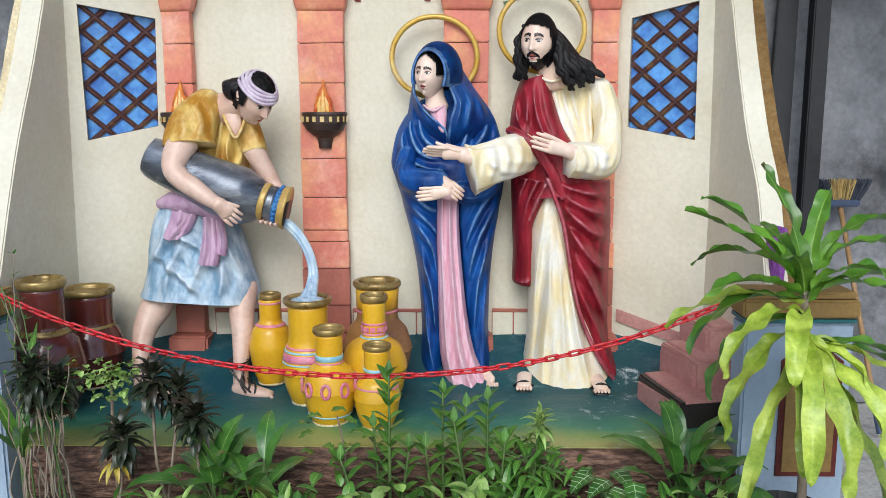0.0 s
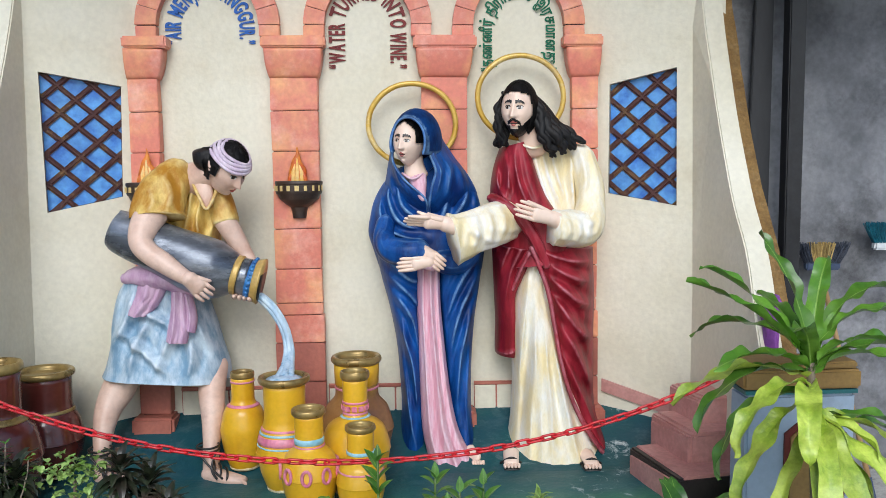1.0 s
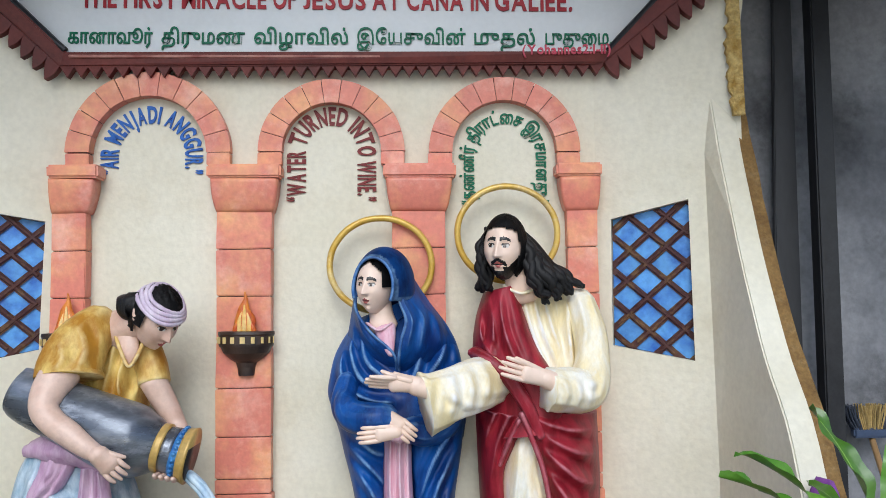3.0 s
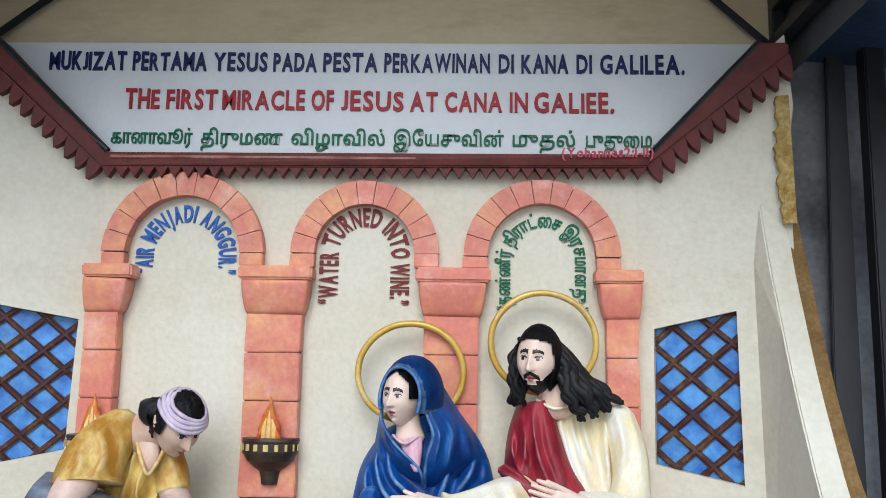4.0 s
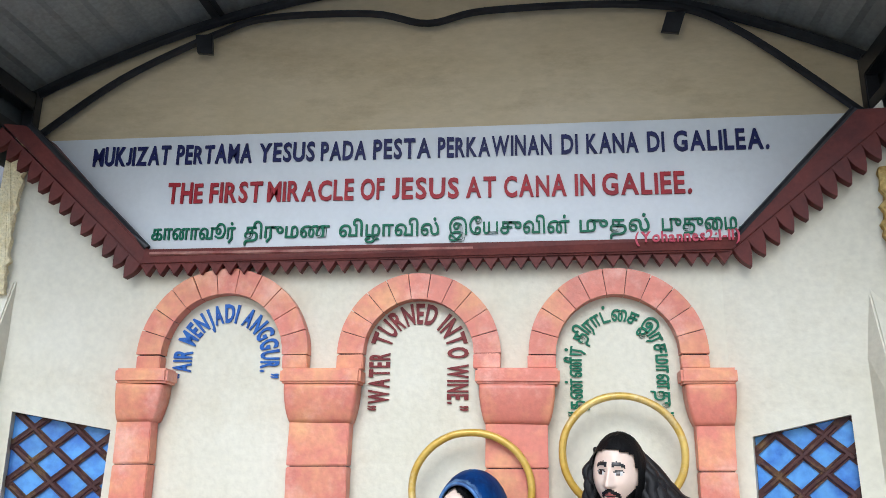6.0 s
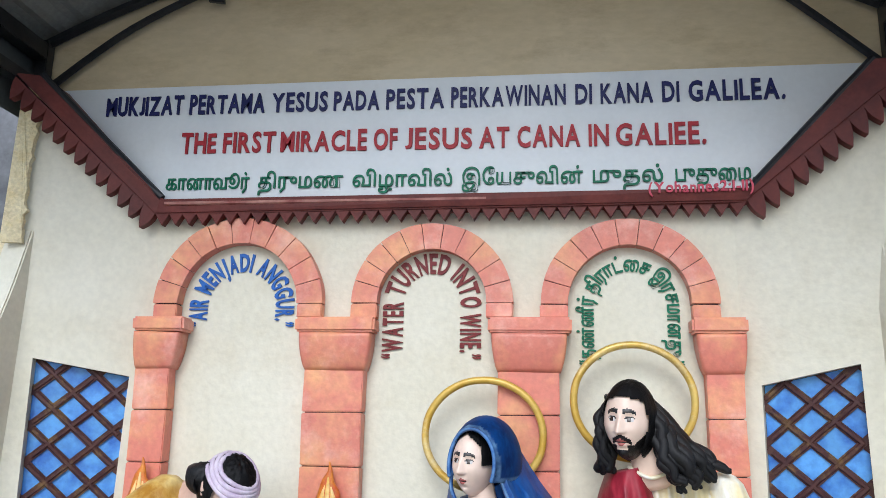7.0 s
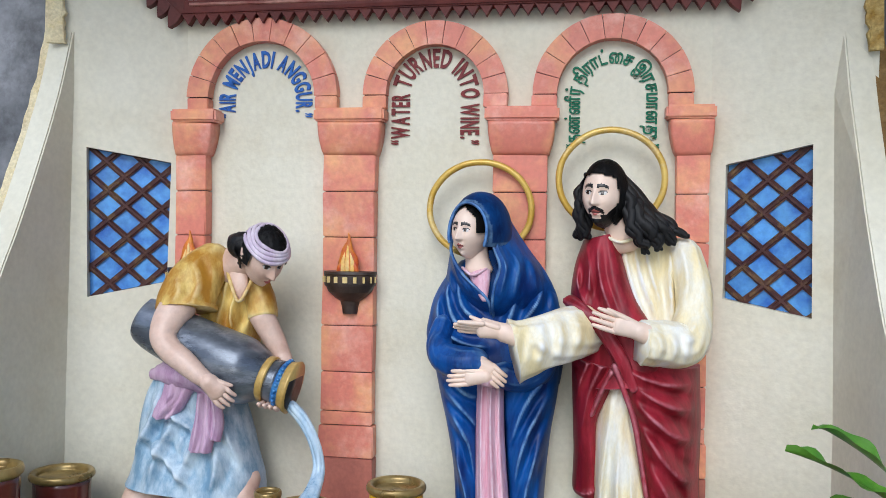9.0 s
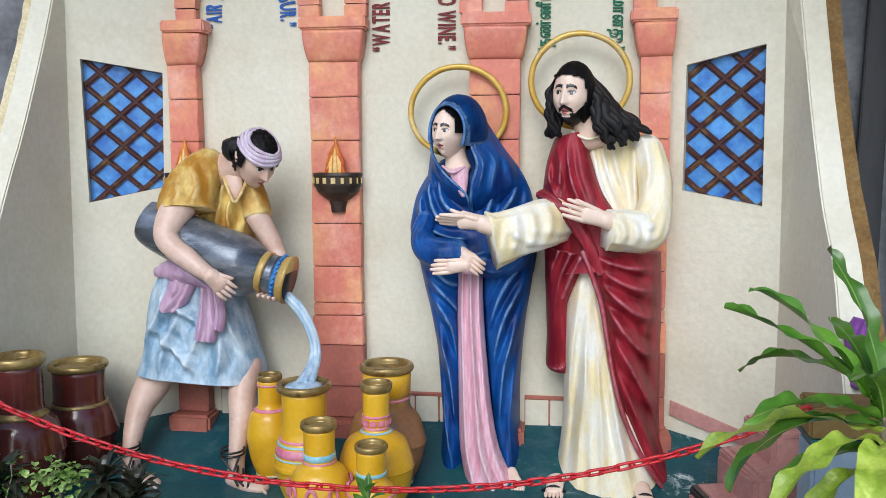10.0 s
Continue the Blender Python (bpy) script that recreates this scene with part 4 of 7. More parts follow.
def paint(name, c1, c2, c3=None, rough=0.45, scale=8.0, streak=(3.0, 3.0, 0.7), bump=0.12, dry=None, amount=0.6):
    """Brushed enamel in streaks along the folds, with highlights dry-brushed in a paler paint on the ridges."""
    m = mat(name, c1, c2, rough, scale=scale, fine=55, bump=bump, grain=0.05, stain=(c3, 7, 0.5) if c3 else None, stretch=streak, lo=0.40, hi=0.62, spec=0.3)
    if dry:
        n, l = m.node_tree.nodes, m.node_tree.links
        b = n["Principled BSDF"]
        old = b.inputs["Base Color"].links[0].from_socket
        # pale highlight put into the colour, on ridges found by pointiness
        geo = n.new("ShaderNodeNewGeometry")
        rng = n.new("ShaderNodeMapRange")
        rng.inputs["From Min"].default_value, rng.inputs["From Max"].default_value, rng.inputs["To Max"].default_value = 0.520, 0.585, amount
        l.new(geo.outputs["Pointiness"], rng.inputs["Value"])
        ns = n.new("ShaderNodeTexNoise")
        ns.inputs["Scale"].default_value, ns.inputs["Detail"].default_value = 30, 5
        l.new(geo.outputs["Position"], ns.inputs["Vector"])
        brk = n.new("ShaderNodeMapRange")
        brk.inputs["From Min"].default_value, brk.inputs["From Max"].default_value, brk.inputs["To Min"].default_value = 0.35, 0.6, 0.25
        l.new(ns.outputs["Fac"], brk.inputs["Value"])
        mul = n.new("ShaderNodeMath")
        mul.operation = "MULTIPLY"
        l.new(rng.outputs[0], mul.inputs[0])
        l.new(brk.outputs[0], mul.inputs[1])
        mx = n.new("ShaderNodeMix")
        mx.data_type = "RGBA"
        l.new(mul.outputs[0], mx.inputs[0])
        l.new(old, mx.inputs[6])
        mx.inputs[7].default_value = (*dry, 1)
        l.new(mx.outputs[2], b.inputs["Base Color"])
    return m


M["skin"] = mat("pale_flesh_paint", (0.60, 0.37, 0.27), (0.68, 0.46, 0.35), 0.4, scale=7, fine=50, bump=0.06, grain=0.03)
M["skin_fair"] = mat("fair_flesh_paint", (0.78, 0.57, 0.45), (0.84, 0.66, 0.55), 0.4, scale=7, fine=50, bump=0.06, grain=0.03)
M["skin_tan"] = mat("tan_flesh_paint", (0.60, 0.39, 0.30), (0.76, 0.57, 0.47), 0.42, scale=9, fine=50, bump=0.10, grain=0.06, stain=((0.36, 0.17, 0.13), 9, 0.55))
M["eyewhite"] = mat("eye_white_paint", (0.60, 0.56, 0.53), rough=0.3, bump=0)
M["ink"] = mat("black_paint", (0.010, 0.009, 0.009), (0.02, 0.018, 0.017), 0.35, scale=20, bump=0.1)
M["lips"] = mat("red_lip_paint", (0.42, 0.10, 0.09), (0.48, 0.14, 0.12), 0.35, bump=0)
M["iris"] = mat("dark_brown_eye_paint", (0.03, 0.018, 0.012), rough=0.25, bump=0)
M["hair"] = mat("black_hair_paint", (0.006, 0.006, 0.006), (0.016, 0.015, 0.016), 0.5, scale=26, fine=90, bump=0.35, stretch=(1, 1, 0.3), spec=0.25)
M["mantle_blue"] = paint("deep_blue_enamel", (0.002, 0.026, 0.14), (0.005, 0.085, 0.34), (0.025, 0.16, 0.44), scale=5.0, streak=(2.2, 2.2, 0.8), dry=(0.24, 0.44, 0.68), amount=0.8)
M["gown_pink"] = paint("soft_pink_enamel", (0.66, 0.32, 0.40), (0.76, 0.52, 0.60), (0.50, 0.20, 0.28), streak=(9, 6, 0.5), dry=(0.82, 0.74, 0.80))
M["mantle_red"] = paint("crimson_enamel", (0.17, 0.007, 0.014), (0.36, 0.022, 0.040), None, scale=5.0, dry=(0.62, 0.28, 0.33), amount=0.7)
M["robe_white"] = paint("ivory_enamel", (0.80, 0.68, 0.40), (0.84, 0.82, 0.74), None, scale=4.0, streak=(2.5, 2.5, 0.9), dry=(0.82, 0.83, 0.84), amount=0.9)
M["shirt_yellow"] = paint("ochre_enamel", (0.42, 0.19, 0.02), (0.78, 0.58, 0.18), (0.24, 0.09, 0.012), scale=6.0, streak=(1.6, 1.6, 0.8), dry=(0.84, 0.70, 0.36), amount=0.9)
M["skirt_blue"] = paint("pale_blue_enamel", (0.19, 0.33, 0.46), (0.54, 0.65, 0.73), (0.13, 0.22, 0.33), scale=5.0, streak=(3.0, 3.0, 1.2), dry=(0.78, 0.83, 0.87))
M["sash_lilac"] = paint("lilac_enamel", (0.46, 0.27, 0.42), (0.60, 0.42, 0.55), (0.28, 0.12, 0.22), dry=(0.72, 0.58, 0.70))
M["band_lilac"] = paint("pale_lilac_enamel", (0.55, 0.44, 0.56), (0.68, 0.60, 0.68), (0.35, 0.22, 0.36))
M["jar_steel"] = mat("blue_grey_enamel", (0.10, 0.115, 0.14), (0.36, 0.39, 0.44), 0.30, metal=0.55, scale=3.2, fine=60, bump=0.12, grain=0.06, stain=((0.55, 0.59, 0.65), 6, 0.6), stretch=(1, 1, 2.5), lo=0.4, hi=0.70)
M["bead_blue"] = mat("bright_blue_enamel", (0.02, 0.12, 0.36), (0.06, 0.24, 0.50), 0.35, scale=40, bump=0.1)


def build_servant():
    fig = bmesh.new()
    SK, YE, BL, LI, HA, ST, GO, BB, BA, IN = range(10)
    # legs and feet
    add(fig, limb([((-1.260, -0.170, 0.697), 0.060, 0.060), ((-1.292, -0.220, 0.597), 0.073, 0.068), ((-1.330, -0.280, 0.498), 0.055, 0.055), ((-1.329, -0.360, 0.380), 0.038, 0.040), ((-1.315, -0.400, 0.272), 0.035, 0.040)]), SK)
    add(fig, limb([((-0.881, -0.180, 0.679), 0.060, 0.060), ((-0.879, -0.260, 0.578), 0.058, 0.058), ((-0.866, -0.310, 0.478), 0.050, 0.053), ((-0.864, -0.370, 0.364), 0.035, 0.038), ((-0.860, -0.400, 0.275), 0.035, 0.040)]), SK)
    for heel, ball, toe in (((-1.320, -0.410, 0.251), (-1.227, -0.460, 0.250), (-1.170, -0.480, 0.246)), ((-0.868, -0.410, 0.254), (-0.781, -0.460, 0.253), (-0.711, -0.480, 0.249))):
        add(fig, limb([(heel, 0.035, 0.035), (ball, 0.028, 0.040), (toe, 0.018, 0.030)]), SK)
        h, b, t = Vector(heel), Vector(ball), Vector(toe)
        dn = Vector((0, 0, -0.030))
        add(fig, limb([(tuple(h + dn * 1.15 - Vector((0.03, 0, 0))), 0.009, 0.035), (tuple(b + dn), 0.008, 0.042), (tuple(t + dn * 0.75 + Vector((0.015, 0, 0))), 0.008, 0.033)]), IN)
        for k in range(5):
            o = Vector((0.002 - 0.006 * k, -0.022 + 0.010 * k, 0.004))
            add(fig, limb([(tuple(t + o), 0.009, 0.009), (tuple(t + o + Vector((0.016, -0.012, -0.006))), 0.007, 0.007)], 8, 3), SK)
        # sandal straps
        up = Vector((0, 0, 1))
        for u, z in ((0.0, 0.02), (0.35, 0.01), (0.7, 0.0)):
            c = h.lerp(b, u + 0.15) + up * (z + 0.006)
            pts = [tuple(c + Vector((0.010 * math.cos(a) + 0.02 * math.sin(a), -0.046 * math.sin(a), 0.036 * math.cos(a)))) for a in np.linspace(-0.4, math.pi * 0.95, 12)]
            add(fig, tube(pts, 0.005, 6), IN)
        an = h + up * 0.11
        for z in (0.0, 0.016):
            add(fig, tube([tuple(an + Vector((0.046 * math.cos(a), 0.050 * math.sin(a), z))) for a in np.linspace(0, 2 * math.pi, 16, endpoint=False)], 0.005, 6, closed=True), IN)
        for s in (1, -1):
            add(fig, tube(smoothpath([tuple(an + Vector((s * 0.04, -0.03, 0))), tuple(h.lerp(b, 0.3) + Vector((0, -0.045, 0.045))), tuple(h.lerp(b, 0.75) + Vector((-s * 0.012, -0.05, 0.01)))], 5), 0.005, 6), IN)
    # skirt
    rows = [((-1.232, -0.120, 1.105), (-0.993, -0.120, 1.121)), ((-1.297, -0.120, 1.011), (-0.919, -0.120, 1.004)), ((-1.331, -0.120, 0.882), (-0.873, -0.120, 0.874)), ((-1.341, -0.120, 0.779), (-0.846, -0.120, 0.769)), ((-1.363, -0.120, 0.688), (-0.823, -0.120, 0.690)), ((-1.380, -0.120, 0.646), (-0.816, -0.120, 0.613))]
    add(fig, drape(rows, (0.15, 0.22), nu=100, nv=14, amp=0.004, freq=(2.4, 2), seed=2, power=4.5, lines=folds_of(SKIRT, 0.016, 0.028)), BL)
    # lilac sash round the waist and its loose ends
    add(fig, limb([((-1.221, -0.220, 1.081), 0.035, 0.045), ((-1.126, -0.290, 1.094), 0.045, 0.045), ((-1.029, -0.310, 1.078), 0.040, 0.045), ((-0.931, -0.280, 1.035), 0.035, 0.045)], amp=0.18, freq=14, seed=3), LI)
    rows = [((-1.174, -0.260, 1.078), (-1.038, -0.280, 1.066)), ((-1.189, -0.270, 1.006), (-1.057, -0.290, 1.019)), ((-1.220, -0.270, 0.957), (-1.088, -0.290, 0.965)), ((-1.226, -0.270, 0.930), (-1.133, -0.290, 0.921))]
    add(fig, drape(rows, 0.05, [(-0.2, 0.1, 0.2, 0.012), (0.4, 0.5, 0.15, -0.012)], nu=28, amp=0.006, freq=(3, 3)), LI)
    rows = [((-1.025, -0.300, 1.030), (-0.962, -0.300, 1.033)), ((-1.028, -0.310, 0.948), (-0.958, -0.310, 0.946)), ((-1.043, -0.320, 0.863), (-0.948, -0.320, 0.874)), ((-1.052, -0.320, 0.817), (-0.961, -0.320, 0.805))]
    add(fig, drape(rows, 0.04, [(-0.2, -0.35, 0.15, 0.014), (0.3, 0.35, 0.12, -0.014)], nu=28, amp=0.004, freq=(3, 2)), LI)
    rows = [((-0.972, -0.300, 1.019), (-0.938, -0.300, 1.018)), ((-0.963, -0.310, 0.934), (-0.916, -0.310, 0.921)), ((-0.968, -0.320, 0.874), (-0.925, -0.320, 0.849))]
    add(fig, drape(rows, 0.03, [(0, 0, 0.2, 0.01)], nu=20, amp=0.003), LI)
    # shirt
    rows = [((-1.060, -0.130, 1.554), (-0.931, -0.130, 1.547)), ((-1.135, -0.120, 1.499), (-0.856, -0.120, 1.476)), ((-1.129, -0.120, 1.404), (-0.829, -0.120, 1.395)), ((-1.094, -0.120, 1.302), (-0.838, -0.120, 1.293)), ((-1.084, -0.120, 1.174), (-0.865, -0.120, 1.171)), ((-1.184, -0.120, 1.073), (-0.957, -0.120, 1.069))]
    add(fig, drape(rows, (0.12, 0.17), nu=90, nv=14, amp=0.003, freq=(4, 4), seed=5, lines=folds_of(SHIRT, 0.012, 0.022)), YE)
    add(fig, pleat(limb([((-0.999, -0.250, 1.533), 0.075, 0.070), ((-1.040, -0.300, 1.457), 0.100, 0.085), ((-1.059, -0.330, 1.382), 0.110, 0.090), ((-1.059, -0.340, 1.349), 0.115, 0.095)], 44, 14, amp=0.05, freq=6, seed=6, ends=(True, False)), folds_of(SLEEVE_SERVANT, 0.011, 0.014)), YE)
    add(fig, limb([((-0.853, -0.200, 1.465), 0.050, 0.055), ((-0.817, -0.220, 1.391), 0.055, 0.055), ((-0.796, -0.240, 1.315), 0.055, 0.055)], 24, 5, amp=0.10, freq=9, seed=8, ends=(True, False)), YE)
    # bare chest at the neck opening, with the collar
    add(fig, limb([((-0.889, -0.270, 1.508), 0.040, 0.025), ((-0.867, -0.292, 1.436), 0.033, 0.020), ((-0.860, -0.297, 1.392), 0.013, 0.013)], 16, 5), SK)
    add(fig, tube(smoothpath([(-0.932, -0.270, 1.509), (-0.896, -0.310, 1.444), (-0.859, -0.325, 1.384), (-0.829, -0.310, 1.431), (-0.822, -0.270, 1.483)], 6), 0.007, 8), YE)
    add(fig, limb([((-0.935, -0.220, 1.508), 0.075, 0.065), ((-0.866, -0.260, 1.532), 0.060, 0.060), ((-0.806, -0.290, 1.551), 0.055, 0.060)], 22, 5), SK)
    # the head, bowed and turned towards the stream
    c, yaw, pit, rol = (-0.772, -0.305, 1.555), 50, 35, 0
    add_head(fig, head(c, yaw, pit, rol, 1.04), {0: SK, 1: 10, 2: IN, 3: 11, 4: 12, 5: HA})
    add(fig, cap_shell(c, yaw, pit, rol, (0.086, 0.108, 0.122), lambda x, y, z: (z > 0.30 - 0.1 * y and y < 0.2) or (y > -0.08 and z > -0.42) or (z > -0.1 and y > -0.35 and abs(x) > 0.8), 0.05, 7, 3), HA)
    add(fig, limb([((-0.885, -0.270, 1.609), 0.028, 0.045), ((-0.857, -0.290, 1.594), 0.050, 0.060), ((-0.819, -0.310, 1.589), 0.050, 0.060), ((-0.794, -0.345, 1.546), 0.023, 0.025)], 22, 7, amp=0.14, freq=14, seed=5), HA)
    hb = Matrix.Translation(c) @ Matrix.Rotation(radians(yaw), 4, "Z") @ Matrix.Rotation(radians(pit), 4, "X")
    for k, (dz, rr) in enumerate(((0.040, 0.009), (0.052, 0.010), (0.064, 0.009), (0.075, 0.008))):
        pts = []
        for a in np.linspace(0, 2 * math.pi, 48, endpoint=False):
            up = min(dz + (0.008 + 0.004 * k) * (1 - math.cos(a)) + 0.003 * math.sin(3 * a + k), 0.112)
            wide = math.sqrt(max(0.02, 1 - (up / 0.124) ** 2)) * 1.03
            pts.append(hb @ Vector((0.084 * math.sin(a) * wide, -0.104 * math.cos(a) * wide, up)))
        add(fig, tube([tuple(p) for p in pts], rr, 8, closed=True), BA)
    ear = hb @ Vector((-0.076, 0.0, 0.0))
    add(fig, limb([(tuple(ear + Vector((0, 0, 0.028))), 0.014, 0.010), (tuple(ear), 0.016, 0.012), (tuple(ear + Vector((0.004, 0, -0.026))), 0.009, 0.009)], 12, 4), SK)
    # the water jar under his arm
    jar = [((-1.268, -0.300, 1.306), 0.030), ((-1.263, -0.300, 1.304), 0.065), ((-1.254, -0.300, 1.300), 0.083), ((-1.238, -0.300, 1.294), 0.090), ((-1.176, -0.310, 1.267), 0.100), ((-1.042, -0.330, 1.214), 0.110), ((-0.911, -0.340, 1.155), 0.126), ((-0.829, -0.340, 1.124), 0.126), ((-0.772, -0.340, 1.109), 0.103), ((-0.744, -0.340, 1.101), 0.085)]
    add(fig, limb([(p, w, w * 0.95) for p, w in jar], 36, 6, ends=(False, False)), ST)
    for a, b, w0, w1, mi in (((-0.749, -0.340, 1.104), (-0.723, -0.340, 1.096), 0.085, 0.088, GO), ((-0.725, -0.340, 1.096), (-0.685, -0.340, 1.086), 0.080, 0.083, ST), ((-0.687, -0.340, 1.086), (-0.661, -0.340, 1.078), 0.083, 0.088, BB), ((-0.663, -0.340, 1.078), (-0.632, -0.340, 1.070), 0.090, 0.100, GO)):
        add(fig, limb([(a, w0, w0), (b, w1, w1)], 32, 3, ends=(False, False)), mi)
    # black disc stands in for the shade inside the open mouth
    add(fig, limb([((-0.635, -0.340, 1.071), 0.085, 0.085), ((-0.630, -0.340, 1.070), 0.085, 0.085)], 32, 2, ends=(False, False)), IN)
    axis = (Vector((-0.632, -0.340, 1.070)) - Vector((-0.749, -0.340, 1.104))).normalized()
    s1 = axis.cross(Vector((0, 1, 0))).normalized()
    for k in range(26):
        a = 2 * math.pi * k / 26
        for base, rr in (((-0.673, -0.340, 1.082), 0.089),):
            p = Vector(base) + (s1 * math.cos(a) + Vector((0, 1, 0)) * math.sin(a)) * rr
            b = bmesh.new()
            bmesh.ops.create_icosphere(b, subdivisions=1, radius=0.0085)
            b.transform(Matrix.Translation(p))
            add(fig, b, BB)
    # arms
    add(fig, limb([((-1.078, -0.360, 1.369), 0.068, 0.060), ((-1.101, -0.400, 1.308), 0.060, 0.053), ((-1.104, -0.430, 1.252), 0.050, 0.048), ((-1.067, -0.450, 1.209), 0.045, 0.043), ((-1.005, -0.465, 1.170), 0.043, 0.040), ((-0.945, -0.475, 1.128), 0.035, 0.035), ((-0.900, -0.475, 1.100), 0.028, 0.028)], 24, 7), SK)
    add_palm(fig, (-0.900, -0.490, 1.106), (-0.821, -0.470, 1.027), Vector((-0.869, -0.480, 1.044)) - Vector((-0.826, -0.480, 1.094)), SK, 0.032, (-0.818, -0.475, 1.094), 0.01, wide=0.042)
    add(fig, limb([((-0.798, -0.250, 1.326), 0.048, 0.045), ((-0.755, -0.240, 1.243), 0.043, 0.043), ((-0.711, -0.250, 1.169), 0.035, 0.035), ((-0.682, -0.280, 1.135), 0.028, 0.028)], 18, 6), SK)
    for k in range(4):
        p = Vector((-0.737, -0.400, 1.013)) + Vector((0.021 * k, 0, -0.004 * k))
        add(fig, limb([(tuple(p + Vector((0, 0.05, 0.01))), 0.010, 0.010), (tuple(p), 0.010, 0.010), (tuple(p + Vector((0, -0.02, 0.008))), 0.008, 0.008)], 10, 4), SK)
    statue("servant_statue", fig, [M[k] for k in ("skin_tan", "shirt_yellow", "skirt_blue", "sash_lilac", "hair", "jar_steel", "gold", "bead_blue", "band_lilac", "ink", "eyewhite", "lips", "iris")], "painted statue of a servant tipping a grey water jar")
    # the water
    bm = bmesh.new()
    for k, (o, r) in enumerate(((0.0, 0.020), (-0.016, 0.013), (0.016, 0.013), (0.004, 0.014))):
        merge(bm, limb([(tuple(Vector(p) + Vector((o * s, -abs(o) * 0.5 if k < 3 else -0.014, 0))), r * w, r * w) for p, w, s in (((-0.635, -0.350, 1.006), 1.0, 0.8), ((-0.582, -0.360, 0.953), 0.9, 0.8), ((-0.535, -0.370, 0.871), 0.8, 0.7), ((-0.518, -0.375, 0.791), 0.85, 0.7), ((-0.514, -0.450, 0.735), 1.0, 0.9), ((-0.516, -0.540, 0.702), 1.1, 1.6))], 12, 8, amp=0.15, freq=10, seed=k))
    pool = lathe([(0.02, -0.012), (0.074, -0.010), (0.078, 0.0), (0.05, 0.010), (0.02, 0.016)], 28, 0.12, 3)
    pool.transform(Matrix.Translation((-0.518, -0.55, 0.698)))
    merge(bm, pool)
    tagged(part("water_stream", bm, M["water"], smooth=True), "pale blue painted plaster stream of water pouring into a jar", "water stream")


def build_mother():
    fig = bmesh.new()
    SK, BL, PI, HA, IN, EW, LP_, IR, BD = range(9)
    # gown front
    rows = [((0.034, -0.200, 1.114), (0.135, -0.200, 1.113)), ((0.031, -0.200, 0.936), (0.138, -0.200, 0.934)), ((0.036, -0.220, 0.734), (0.155, -0.220, 0.731)), ((0.041, -0.240, 0.532), (0.178, -0.240, 0.529)), ((0.048, -0.260, 0.382), (0.211, -0.260, 0.378)), ((0.072, -0.280, 0.263), (0.269, -0.280, 0.258)), ((0.086, -0.290, 0.220), (0.273, -0.290, 0.225))]
    add(fig, drape(rows, (0.06, 0.10), [(-0.5, -0.6, 0.12, 0.016), (-0.15, -0.2, 0.10, -0.016), (0.15, 0.2, 0.12, 0.018), (0.5, 0.5, 0.09, -0.016), (0.75, 0.8, 0.1, 0.012)], nu=44, amp=0.004, freq=(5, 2), seed=4), PI)
    # mantle: the long left and right falls
    rows = [((-0.157, -0.050, 1.179), (0.093, -0.080, 1.152)), ((-0.128, -0.050, 1.047), (0.060, -0.080, 1.035)), ((-0.094, -0.050, 0.914), (0.053, -0.080, 0.903)), ((-0.065, -0.050, 0.753), (0.056, -0.080, 0.730)), ((-0.051, -0.050, 0.590), (0.064, -0.080, 0.541)), ((-0.046, -0.050, 0.427), (0.068, -0.080, 0.406)), ((-0.062, -0.050, 0.249), (0.071, -0.080, 0.256)), ((-0.071, -0.080, 0.169), (0.101, -0.100, 0.150))]
    add(fig, drape(rows, (0.17, 0.22), [(0.78, 0.8, 0.2, 0.012)], nu=72, nv=14, amp=0.003, freq=(2.5, 2), seed=1, lines=folds_of(MOTHER_LEFT, 0.013, 0.026)), BL)
    rows = [((0.109, -0.080, 1.178), (0.347, -0.050, 1.212)), ((0.118, -0.080, 1.047), (0.328, -0.050, 1.040)), ((0.127, -0.080, 0.915), (0.303, -0.050, 0.880)), ((0.141, -0.080, 0.755), (0.288, -0.050, 0.719)), ((0.155, -0.080, 0.593), (0.281, -0.050, 0.556)), ((0.174, -0.080, 0.431), (0.283, -0.050, 0.406)), ((0.199, -0.100, 0.300), (0.297, -0.070, 0.302)), ((0.229, -0.120, 0.225), (0.331, -0.100, 0.199))]
    add(fig, drape(rows, (0.17, 0.18), [(-0.78, -0.75, 0.2, 0.012)], nu=72, nv=14, amp=0.003, freq=(2.5, 2), seed=6, lines=folds_of(MOTHER_RIGHT, 0.013, 0.026)), BL)
    # shoulders and breast
    rows = [((-0.057, -0.050, 1.543), (0.146, -0.050, 1.619)), ((-0.115, -0.050, 1.479), (0.219, -0.050, 1.540)), ((-0.158, -0.050, 1.402), (0.302, -0.050, 1.456)), ((-0.178, -0.050, 1.324), (0.332, -0.050, 1.369)), ((-0.187, -0.050, 1.253), (0.350, -0.050, 1.251)), ((-0.168, -0.050, 1.185), (0.350, -0.050, 1.172)), ((-0.143, -0.050, 1.105), (0.336, -0.050, 1.079))]
    add(fig, drape(rows, (0.13, 0.18), nu=110, nv=14, amp=0.003, freq=(3, 2), seed=8, lines=folds_of(MOTHER_CHEST, 0.014, 0.026)), BL)
    # breast of the gown and neck
    add(fig, limb([((0.037, -0.222, 1.517), 0.043, 0.023), ((0.048, -0.245, 1.468), 0.033, 0.020), ((0.062, -0.262, 1.414), 0.013, 0.013)], 18, 5), PI)
    add(fig, limb([((0.018, -0.200, 1.616), 0.043, 0.040), ((0.027, -0.205, 1.554), 0.045, 0.038), ((0.034, -0.215, 1.512), 0.055, 0.033)], 20, 5), SK)
